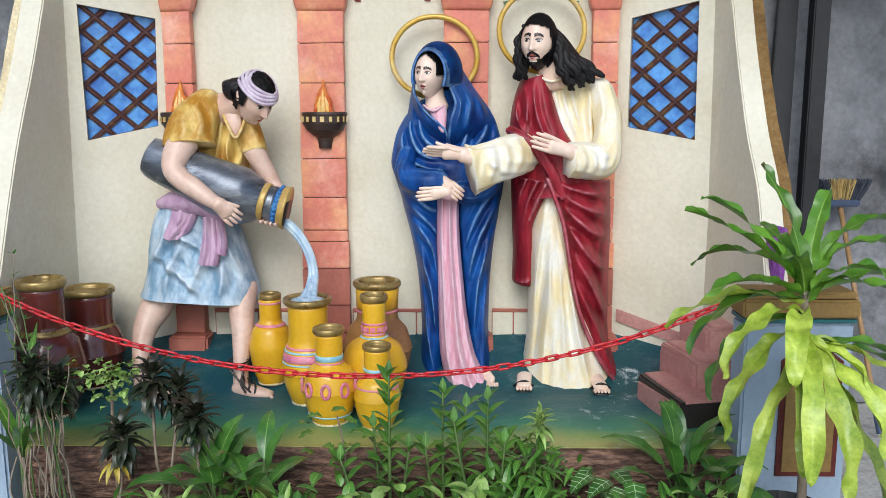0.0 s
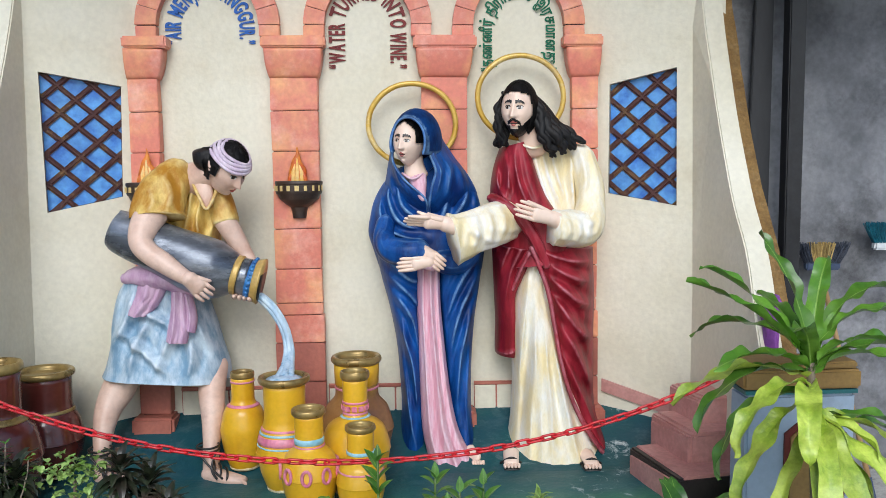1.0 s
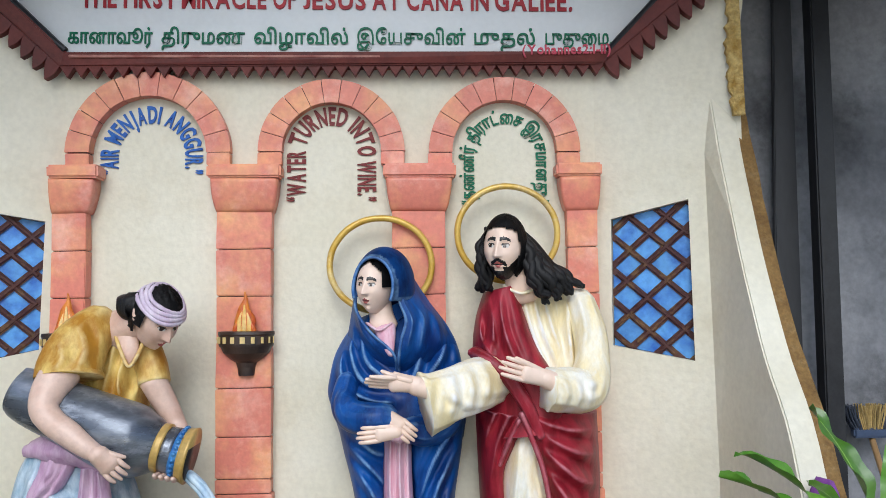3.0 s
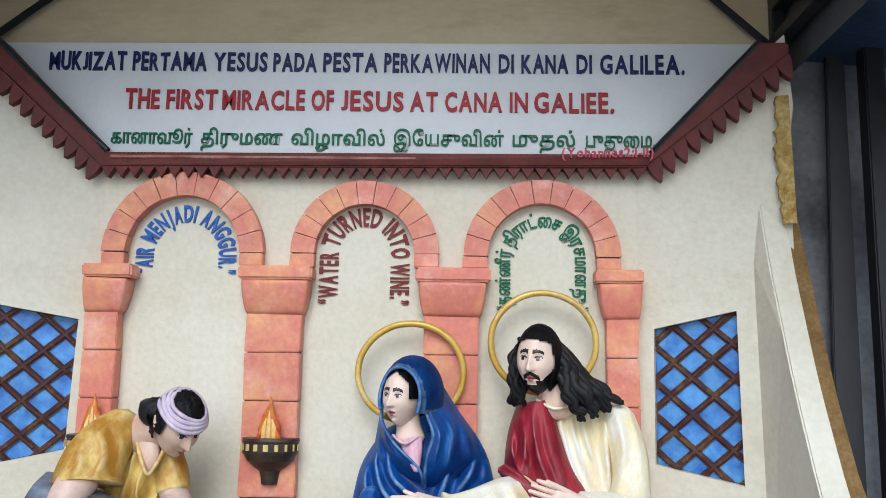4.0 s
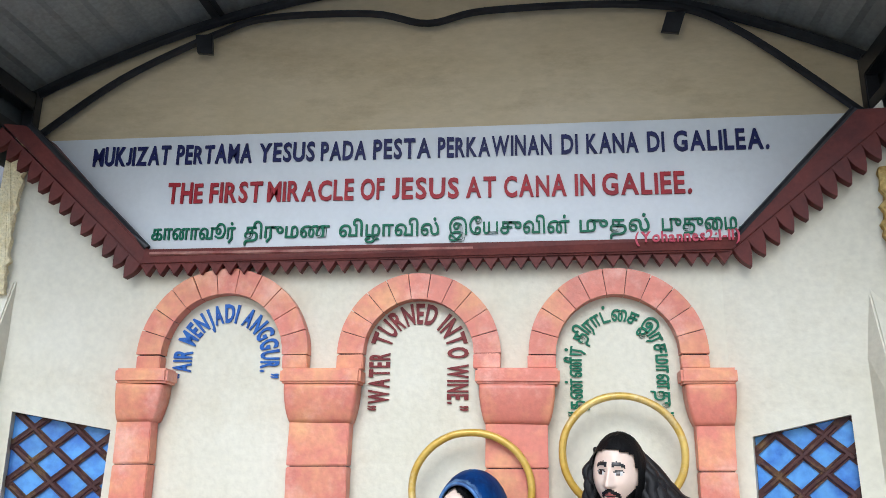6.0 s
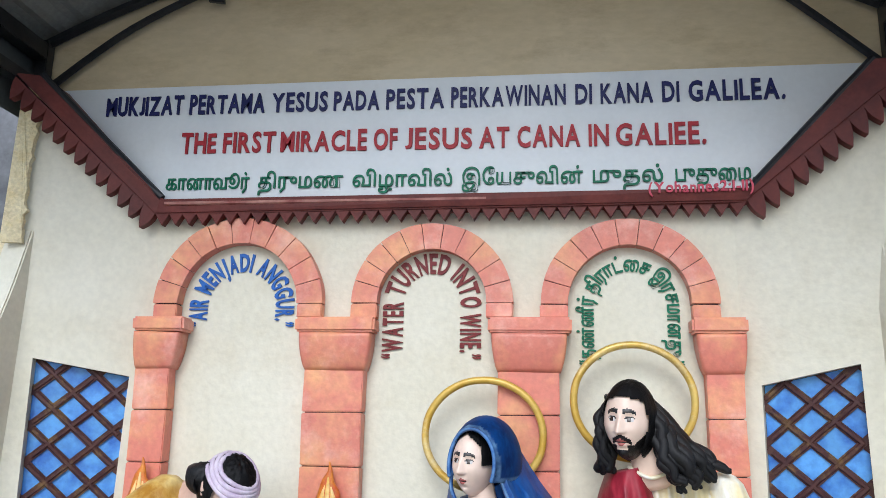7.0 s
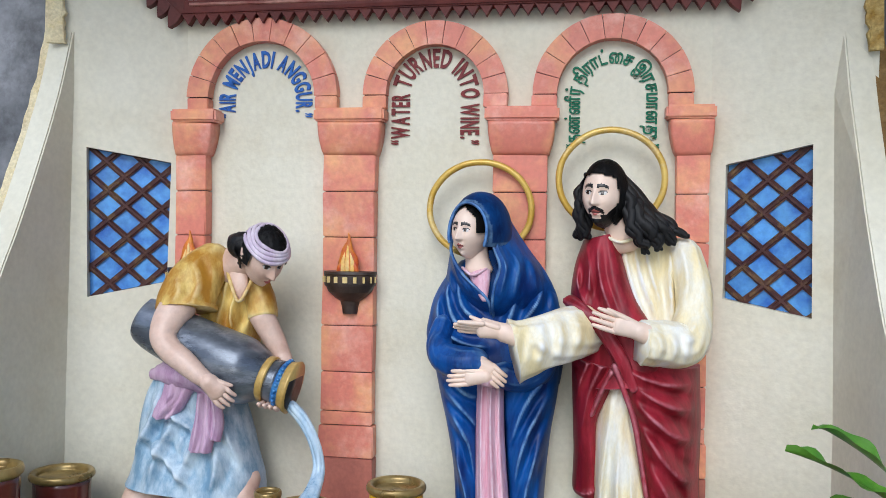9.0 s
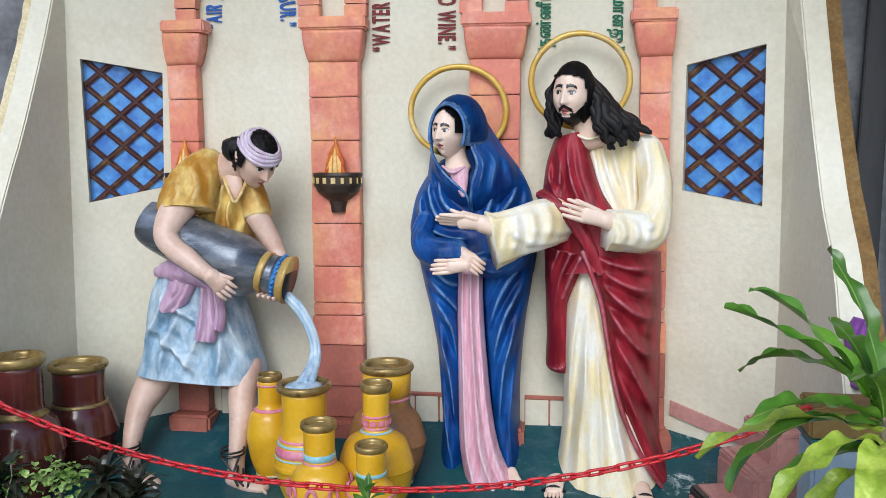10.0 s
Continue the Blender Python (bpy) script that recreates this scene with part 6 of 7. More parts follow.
M["plastic_blue"] = mat("dull_blue_plastic", (0.03, 0.05, 0.10), (0.05, 0.08, 0.15), 0.4, bump=0.05)
M["purple"] = mat("purple_cloth", (0.18, 0.045, 0.26), (0.30, 0.09, 0.40), 0.6, scale=12, bump=0.3)
M["tarp_black"] = mat("black_board_paint", (0.016, 0.018, 0.022), (0.035, 0.038, 0.045), 0.45, scale=5, bump=0.15, stretch=(1, 1, 0.3))
M["tarp"] = mat("blue_tarp", (0.012, 0.03, 0.065), (0.02, 0.05, 0.10), 0.5, scale=5, bump=0.3)


def floor_paint():
    """Blue-green towards the wall, green and yellow towards the front edge."""
    m = M["floorpaint"]
    n, l = m.node_tree.nodes, m.node_tree.links
    b = n["Principled BSDF"]
    old = b.inputs["Base Color"].links[0].from_socket
    geo = n.new("ShaderNodeNewGeometry")
    sep = n.new("ShaderNodeSeparateXYZ")
    l.new(geo.outputs["Position"], sep.inputs[0])
    ns = n.new("ShaderNodeTexNoise")
    ns.inputs["Scale"].default_value, ns.inputs["Detail"].default_value = 3.5, 5
    l.new(geo.outputs["Position"], ns.inputs["Vector"])
    ad = n.new("ShaderNodeMath")
    ad.operation = "MULTIPLY_ADD"
    ad.inputs[1].default_value = 0.35
    l.new(ns.outputs["Fac"], ad.inputs[0])
    l.new(sep.outputs["Y"], ad.inputs[2])
    ramp = n.new("ShaderNodeValToRGB")
    ramp.color_ramp.elements[0].position, ramp.color_ramp.elements[0].color = 0.0, (0.55, 0.52, 0.14, 1)
    ramp.color_ramp.elements[1].position, ramp.color_ramp.elements[1].color = 1.0, (0.012, 0.06, 0.08, 1)
    for p, c in ((0.16, (0.30, 0.42, 0.09, 1)), (0.36, (0.06, 0.27, 0.14, 1)), (0.62, (0.022, 0.125, 0.13, 1))):
        ramp.color_ramp.elements.new(p).color = c
    mr = n.new("ShaderNodeMapRange")
    mr.inputs["From Min"].default_value, mr.inputs["From Max"].default_value = -0.87, -0.25
    l.new(ad.outputs[0], mr.inputs["Value"])
    l.new(mr.outputs[0], ramp.inputs["Fac"])
    mx = n.new("ShaderNodeMix")
    mx.data_type = "RGBA"
    mx.inputs[0].default_value = 0.66
    l.new(old, mx.inputs[6])
    l.new(ramp.outputs["Color"], mx.inputs[7])
    # white painted foam round the feet of the steps
    foam = n.new("ShaderNodeTexNoise")
    foam.inputs["Scale"].default_value, foam.inputs["Detail"].default_value, foam.inputs["Roughness"].default_value, foam.inputs["Distortion"].default_value = 7.0, 9, 0.75, 1.2
    l.new(geo.outputs["Position"], foam.inputs["Vector"])
    f1 = n.new("ShaderNodeMapRange")
    f1.inputs["From Min"].default_value, f1.inputs["From Max"].default_value = 0.57, 0.66
    l.new(foam.outputs["Fac"], f1.inputs["Value"])
    f2 = n.new("ShaderNodeMapRange")
    f2.inputs["From Min"].default_value, f2.inputs["From Max"].default_value, f2.inputs["To Max"].default_value = 0.25, 0.85, 0.8
    l.new(sep.outputs["X"], f2.inputs["Value"])
    fm = n.new("ShaderNodeMath")
    fm.operation = "MULTIPLY"
    l.new(f1.outputs[0], fm.inputs[0])
    l.new(f2.outputs[0], fm.inputs[1])
    fx = n.new("ShaderNodeMix")
    fx.data_type = "RGBA"
    l.new(fm.outputs[0], fx.inputs[0])
    l.new(mx.outputs[2], fx.inputs[6])
    fx.inputs[7].default_value = (0.62, 0.70, 0.70, 1)
    l.new(fx.outputs[2], b.inputs["Base Color"])


# ---- platform, band, steps, pedestals ----
def build_platform():
    floor_paint()
    bm = bmesh.new()
    nx, ny = 90, 40
    grid = []
    for j in range(ny + 1):
        y = -1.045 + 1.045 * j / ny
        z = 0.243 + (0.165 * max(0.0, (y + 0.45) / 0.45) ** 1.4)
        grid.append([bm.verts.new((-1.70 + 3.035 * i / nx, y, z + 0.004 * noise.noise((i * 0.25, j * 0.3, 2)))) for i in range(nx + 1)])
    for a, b in zip(grid, grid[1:]):
        for i in range(nx):
            bm.faces.new((a[i], a[i + 1], b[i + 1], b[i]))
    ext = bmesh.ops.extrude_face_region(bm, geom=bm.faces[:])
    for v in ext["geom"]:
        if isinstance(v, bmesh.types.BMVert):
            v.co.z = 0.0
    tagged(part("platform", bm, M["floorpaint"], smooth=False), "platform painted blue green fading to yellow at its front", "platform", kind="structure")
    # bark log along the front edge
    bm = bmesh.new()
    n, m = 420, 26
    grid = []
    for i in range(n + 1):
        x = -1.50 + 2.66 * i / n
        row = []
        for k in range(m + 1):
            a = math.pi * (k / m - 0.5)
            r = 1 + 0.22 * crease((x * 7, a * 4.5, 0)) + 0.14 * crease((x * 16, a * 10, 5))
            row.append(bm.verts.new((x, -1.047 - 0.055 * math.cos(a) * r, 0.128 + 0.112 * math.sin(a))))
        grid.append(row)
    for a, b in zip(grid, grid[1:]):
        for k in range(m):
            bm.faces.new((a[k], b[k], b[k + 1], a[k + 1]))
    tagged(part("log_edging", bm, M["bark"], smooth=True), "brown bark textured log along the platform's front edge", "log")
    bm = bmesh.new()
    bmesh.ops.create_grid(bm, x_segments=60, y_segments=12, size=1)
    bm.transform(Matrix.Translation((-0.2, -1.42, 0.05)) @ Matrix.Diagonal((1.28, 0.33, 1, 1)))
    for v in bm.verts:
        v.co.z += 0.02 * noise.noise(v.co * 9) - (0.05 if abs(v.co.y + 1.42) > 0.32 else 0)
    tagged(part("planting_bed", bm, M["soil"], smooth=True), "dark moist soil bed below the platform", "soil", kind="structure")


def build_band():
    band = thing("skirting_band", "cream tiled skirting band with a dull pink line", "skirting", "", "structure", (0, 0, 0.4))
    for (x0, x1) in ((-1.08, -0.64), (-0.39, 0.03), (0.30, 0.725)):
        part("line", roughen(tube([(x0, -0.006, 0.523), (0.5 * (x0 + x1), -0.006, 0.520), (x1, -0.006, 0.521)], 0.010, 6), 0.003, 12), M["pinkbase"], band)
        part("joint", box(x0, x1, -0.007, -0.001, 0.40, 0.515), M["pinkbase"], band)
        n = 4
        for i in range(n):
            a, b = x0 + (x1 - x0) * i / n, x0 + (x1 - x0) * (i + 1) / n
            part("tile", roughen(box(a + 0.004, b - 0.004, -0.014, -0.002, 0.395, 0.512, 0.002), 0.002, 20), M["wall"], band)
    strip = prism([(0.0, 0.535), (0.0, 0.475), (0.30, 0.385), (0.36, 0.39), (0.36, 0.45), (0.30, 0.445)], -0.012, -0.001)
    tf = Matrix.Translation((XR + 0.03, -0.012, 0)) @ Matrix.Rotation(math.atan2(RP[1], RP[0] - XR), 4, "Z")
    part("line", strip, M["steppink"], band, tf=tf)


def build_steps():
    st = thing("steps", "small dusty pink steps with black risers and sides", "steps", "", "", (1.15, -0.7, 0.24))
    # each step is set back to the right of the one below
    tf = Matrix.Translation((1.01, -0.86, -0.05)) @ Matrix.Rotation(radians(12), 4, "Z")
    for i, (x0, x1, y0, y1, z1) in enumerate(((0.0, 0.42, 0.0, 0.40, 0.40), (0.13, 0.42, 0.13, 0.46, 0.52), (0.24, 0.42, 0.24, 0.50, 0.63))):
        z0 = 0.235
        part("riser", roughen(box(x0 + 0.004, x1, y0, y1, z0, z1, 0.008), 0.003, 9), M["stepblack"] if i == 0 else M["steppink"], st, tf=tf)
        part("tread", roughen(prism([(x0 + 0.03, y0 + 0.004), (x1 - 0.004, y0 + 0.004), (x1 - 0.004, y1 - 0.01), (x0 + 0.03, y1 - 0.01)], z1 - 0.01, z1 + 0.006, "z", bevel=0.003), 0.002, 9), M["steppink"], st, tf=tf)
        part("side", roughen(prism([(y0 + 0.006, z0), (y1 - 0.02, z0), (y1 - 0.02, z1 - 0.03), (y0 + 0.006, z1 - 0.012)], x0 - 0.006, x0 + 0.006, "x", bevel=0.002), 0.002, 9), M["steppink"], st, tf=tf)


def build_pedestals():
    for x0, x1, y0, y1 in ((1.16, 1.55, -1.12, -0.98), (-2.0, -1.535, -1.16, -1.02)):
        p = thing("pedestal", "pale blue painted pedestal with an ochre panel and ledge", "pedestal", "end pedestals", "", (0.5 * (x0 + x1), 0.5 * (y0 + y1), 0))
        part("body", roughen(box(x0, x1, y0, y1, 0.0, 0.745, 0.01), 0.003, 6), M["pedestal"], p)
        part("line", box(x0 - 0.004, x1 + 0.004, y0 - 0.004, y1 + 0.004, 0.748, 0.762), M["teal"], p, "teal line")
        part("ledge", roughen(box(x0 - 0.012, x1 + 0.012, y0 - 0.012, y1 + 0.012, 0.765, 0.832, 0.008), 0.005, 8), M["ochre"], p, "ochre ledge")
        part("top", roughen(box(x0 - 0.004, x1 + 0.004, y0 - 0.004, y1 + 0.004, 0.835, 0.858, 0.006), 0.006, 9), M["ochre"], p)
        w = x1 - x0
        a, b = x0 + 0.40 * w, x0 + 0.86 * w
        part("panel_frame", prism([(a - 0.02, 0.17), (b + 0.02, 0.17), (b + 0.02, 0.61), (b - 0.03, 0.65), (a + 0.03, 0.65), (a - 0.02, 0.61)], y0 - 0.010, y0 - 0.001), M["brown"], p)
        part("panel", prism([(a, 0.19), (b, 0.19), (b, 0.60), (b - 0.04, 0.635), (a + 0.04, 0.635), (a, 0.60)], y0 - 0.016, y0 - 0.006), M["ochre"], p)


# ---- jars ----
def jar(name, label, x, y, z0, z1, body, neck, rim, shoulder, m, bands=(), dots=None, group="yellow jars"):
    """A jar: z1 is the rim's height, shoulder the share of the height where the body is widest; bands of share, width and colour."""
    h = z1 - z0
    t = thing(name, label, "jar", group, "", (x, y, z0))
    prof = [(body * 0.62, 0.0), (body * 0.66, 0.02 * h), (body * 0.86, 0.16 * h), (body * 0.98, 0.34 * h), (body, shoulder * h), (body * 0.93, (shoulder + 0.09) * h), (body * 0.70 + neck * 0.22, (shoulder + 0.19) * h), (neck * 1.04, (shoulder + 0.27) * h), (neck * 0.98, (shoulder + 0.36) * h), (neck, 0.93 * h)]
    pr = [(p[0], p[1]) for p in spline(prof, 5)]

    def rad(q):
        return float(np.interp(q * h, [p[1] for p in pr], [p[0] for p in pr]))
    tf = Matrix.Translation((x, y, z0))
    inner = [(neck * 0.86, 0.95 * h), (neck * 0.80, 0.72 * h), (0.01, 0.70 * h)]
    part("body", lathe(pr + inner, 44, 0.025, x * 10), m, t, smooth=True, tf=tf)
    ring_pts = [(rim * 0.86, 0.925 * h), (rim, 0.945 * h), (rim * 1.03, 0.97 * h), (rim * 0.99, 0.995 * h), (rim * 0.90, 1.0 * h), (rim * 0.80, 0.985 * h), (rim * 0.76, 0.95 * h)]
    part("rim", lathe([(p[0], p[1]) for p in spline(ring_pts, 3)], 44, 0.03, y * 9), M["rimgold"], t, "worn gold rim", smooth=True, tf=tf)
    part("foot", lathe([(body * 0.60, -0.004), (body * 0.66, 0.0), (body * 0.665, 0.025 * h), (body * 0.60, 0.03 * h)], 36), M["rawedge"], t, "bare base", smooth=True, tf=tf)
    for q, w, mk in bands:
        a, b = q - w / 2, q + w / 2
        part("painted_band", lathe([(rad(a) + 0.0005, a * h), (rad(a) + 0.003, (a + 0.004) * h), (rad(q) + 0.003, q * h), (rad(b) + 0.003, (b - 0.004) * h), (rad(b) + 0.0005, b * h)], 44, 0.025, x * 10), M[mk], t, smooth=True, tf=tf)
    if dots:
        q, n, size, mk, hollow = dots
        for k in range(n):
            a = 2 * math.pi * k / n
            r = rad(q) + 0.003
            if hollow:
                bm = tube([(size * 0.6 * math.cos(u), 0, size * math.sin(u)) for u in np.linspace(0, 2 * math.pi, 14, endpoint=False)], size * 0.22, 6, closed=True)
            else:
                bm = box(-size * 0.5, size * 0.5, -0.003, 0.003, -size * 0.5, size * 0.5, 0.002)
            bm.transform(tf @ Matrix.Rotation(a, 4, "Z") @ Matrix.Translation((0, -r, q * h)))
            part("motif", bm, M[mk], t)
    return t


def build_jars():
    jar("yellow_jar", "yellow painted jar with pink line standing behind the others", -0.728, -0.34, 0.262, 0.682, 0.098, 0.050, 0.050, 0.42, M["jar_yellow"], ((0.66, 0.025, "jar_pink"), (0.90, 0.02, "jar_pink")))
    jar("yellow_jar", "yellow painted jar catching the poured water, pink and aqua bands", -0.518, -0.55, 0.247, 0.712, 0.121, 0.086, 0.103, 0.30, M["jar_yellow"], ((0.545, 0.02, "jar_pink"), (0.51, 0.018, "jar_aqua"), (0.455, 0.07, "jar_pink"), (0.40, 0.014, "jar_aqua")))
    jar("yellow_jar", "yellow painted jar with pink ring motifs and aqua collar", -0.393, -0.78, 0.243, 0.640, 0.112, 0.056, 0.064, 0.36, M["jar_yellow"], ((0.69, 0.06, "jar_aqua"), (0.64, 0.014, "jar_pink"), (0.10, 0.02, "jar_aqua")), (0.40, 9, 0.028, "jar_pink", True))
    jar("yellow_jar", "small yellow painted jar with pink and aqua lines", -0.195, -0.83, 0.243, 0.585, 0.095, 0.052, 0.057, 0.36, M["jar_yellow"], ((0.70, 0.04, "jar_aqua"), (0.50, 0.02, "jar_pink")))
    jar("yellow_jar", "round yellow painted jar with pink squares round its neck", -0.228, -0.59, 0.246, 0.735, 0.142, 0.051, 0.058, 0.36, M["jar_yellow"], ((0.745, 0.02, "jar_pink"), (0.655, 0.02, "jar_pink"), (0.625, 0.012, "jar_aqua")), (0.70, 12, 0.022, "jar_pink", False))
    jar("yellow_jar", "wide brown and yellow jar standing against the wall", -0.235, -0.36, 0.262, 0.748, 0.158, 0.094, 0.104, 0.36, M["jar_brown"], ((0.84, 0.18, "jar_yellow"), (0.72, 0.02, "jar_pink")))
    jar("maroon_jar", "glossy maroon glazed jar with gold rim and neck line", -1.555, -0.36, 0.258, 0.712, 0.150, 0.106, 0.116, 0.34, M["maroon_glaze"], ((0.62, 0.03, "rimgold"),), None, "maroon jars")
    jar("maroon_jar", "taller glossy maroon glazed jar with worn gold bands", -1.590, -0.70, 0.243, 0.822, 0.155, 0.086, 0.096, 0.36, M["maroon_glaze"], ((0.62, 0.04, "rimgold"),), None, "maroon jars")


# ---- torches ----
def torch(x):
    t = thing("wall_torch", "dark bronze wall torch with gold squares and a painted flame", "torch", "wall torches", "", (x, -0.065, 1.40))
    def half(prof, y=-0.064):
        bm = bmesh.new()
        rings = [[bm.verts.new((x + r * math.cos(a), y - 0.75 * r * math.sin(a), z)) for a in np.linspace(0, math.pi, 25)] for r, z in prof]
        for p, q in zip(rings, rings[1:]):
            for k in range(24):
                bm.faces.new((p[k], p[k + 1], q[k + 1], q[k]))
            bm.faces.new((p[-1], p[0], q[0], q[-1]))
        bm.faces.new(rings[0])
        bm.faces.new(rings[-1])
        return bm
    part("bowl", half([(0.030, 1.325), (0.034, 1.355), (0.040, 1.375), (0.060, 1.388), (0.088, 1.412), (0.100, 1.438)]), M["iron"], t)
    part("rim", half([(0.103, 1.436), (0.106, 1.446), (0.106, 1.478), (0.109, 1.484), (0.107, 1.494), (0.08, 1.496)]), M["iron"], t)
    for k in range(9):
        a = math.pi * (k + 0.5) / 9
        bm = box(-0.0095, 0.0095, -0.002, 0.002, 0, 0.024)
        bm.transform(Matrix.Translation((x + 0.107 * math.cos(a), -0.064 - 0.0805 * math.sin(a), 1.450)) @ Matrix.Rotation(a - math.pi / 2, 4, "Z"))
        part("gold_square", bm, M["tan"], t)
    bm = limb([((x, -0.10, 1.492), 0.030, 0.012), ((x + 0.002, -0.10, 1.53), 0.040, 0.016), ((x - 0.003, -0.10, 1.575), 0.024, 0.012), ((x + 0.003, -0.10, 1.615), 0.009, 0.007), ((x, -0.10, 1.645), 0.003, 0.003)], 14, 6, amp=0.1, seed=2)
    part("flame", bm, M["flame_out"], t, "orange and yellow painted flame", smooth=True)
    for k, (dx, h) in enumerate(((-0.020, 0.075), (0.022, 0.070), (-0.034, 0.045), (0.036, 0.042), (0.0, 0.100))):
        bm = limb([((x + dx, -0.110, 1.494), 0.011, 0.008), ((x + dx * 0.9, -0.112, 1.494 + 0.45 * h), 0.010, 0.007), ((x + dx * 0.5, -0.110, 1.494 + h), 0.003, 0.003)], 10, 5)
        part("flame_tongue", bm, M["flame_in"] if k != 2 and k != 3 else M["flame_out"], t, smooth=True)


# ---- chain ----
def build_chain():
    ch = thing("barrier_chain", "red plastic link chain hung between the two pedestals", "chain", "", "", (-0.2, -1.13, 0.6))
    xm, zm = -0.20, 0.548
    xs = np.linspace(-1.53, 1.135, 600)

    def zz(x):
        return zm + 0.153 * (x - xm) ** 2 + 0.010 * (x - xm) ** 4
    ln, pos = 0.0, [(xs[0], zz(xs[0]))]
    pitch = 0.0435
    for a, b in zip(xs, xs[1:]):
        ln += math.hypot(b - a, zz(b) - zz(a))
        if ln >= pitch:
            pos.append((b, zz(b)))
            ln -= pitch
    path = []
    a, r = 0.0175, 0.0105
    for u in np.linspace(-math.pi / 2, math.pi / 2, 6):
        path.append((a + r * math.cos(u), 0, r * math.sin(u)))
    for u in np.linspace(math.pi / 2, 1.5 * math.pi, 6):
        path.append((-a + r * math.cos(u), 0, r * math.sin(u)))
    first = None
    rnd = random.Random(5)
    for i, (px, pz) in enumerate(pos):
        slope = math.atan2(zz(px + 0.01) - zz(px - 0.01), 0.02)
        mt = Matrix.Translation((px + 0.2, 0, pz - 0.6)) @ Matrix.Rotation(-slope, 4, "Y") @ Matrix.Rotation(radians((25 if i % 2 else 100) + rnd.uniform(-12, 12)), 4, "X")
        if first is None:
            bm = tube(path, 0.0046, 6, closed=True)
            me = bpy.data.meshes.new("link")
            bmesh.ops.recalc_face_normals(bm, faces=bm.faces)
            bm.to_mesh(me)
            bm.free()
            me.materials.append(M["chainred"])
            for p in me.polygons:
                p.use_smooth = True
            first = me
        ob = new("link", first)
        ob.parent = ch
        ob.matrix_basis = mt


# ---- plants ----
def blade(bm, base, az, elev, length, width, droop, fold=0.25, n=12, wave=0.0, seed=0.0, shape=0.75, rib=0.08, strap=False, twist=0.0):
    """One leaf: it sets out from base at an azimuth and rise in degrees and bends down along its length. The midrib is slot 1."""
    p = Vector(base)
    rows = []
    st = length / n
    a = radians(az)
    for i in range(n + 1):
        s = i / n
        e = radians(elev - droop * s ** 1.3)
        ad = a + radians(twist) * s
        d = Vector((math.cos(ad) * math.cos(e), math.sin(ad) * math.cos(e), math.sin(e)))
        side = Vector((-math.sin(ad), math.cos(ad), 0))
        up = side.cross(d) * -1
        w = width * (math.sin(math.pi * min(1.0, max(0.0, s)) ** shape) ** 0.8 * (1 - 0.12 * s) + 0.05 * (1 - s))
        if strap:
            w = width * min(1.0, 0.35 + s * 2.6) * math.sqrt(max(0.0, 1 - (max(0.0, s - 0.55) / 0.45) ** 2.4)) * (1 + 0.08 * math.sin(s * 9 + seed))
        if i == n:
            w = 0.0015
        wv = wave * width * (math.sin(s * 15 + seed) + 0.6 * math.sin(s * 31 + seed * 2.1))
        wv2 = wave * width * (math.sin(s * 13 + seed + 2) + 0.6 * math.sin(s * 27 + seed * 1.3))
        rows.append([bm.verts.new(p - side * w + up * (fold * w + wv)), bm.verts.new(p - side * w * 0.5 + up * (fold * w * 0.42 + wv * 0.4)), bm.verts.new(p - side * w * rib), bm.verts.new(p + side * w * rib), bm.verts.new(p + side * w * 0.5 + up * (fold * w * 0.42 + wv2 * 0.4)), bm.verts.new(p + side * w + up * (fold * w + wv2))])
        p = p + d * st
    for r0, r1 in zip(rows, rows[1:]):
        for k in range(5):
            f = bm.faces.new((r0[k], r0[k + 1], r1[k + 1], r1[k]))
            f.material_index = 1 if k == 2 else 0
            f.smooth = True
    return p


def leaf_part(plant, mats, **kw):
    bm = bmesh.new()
    blade(bm, **kw)
    return part("leaf", bm, mats, plant)


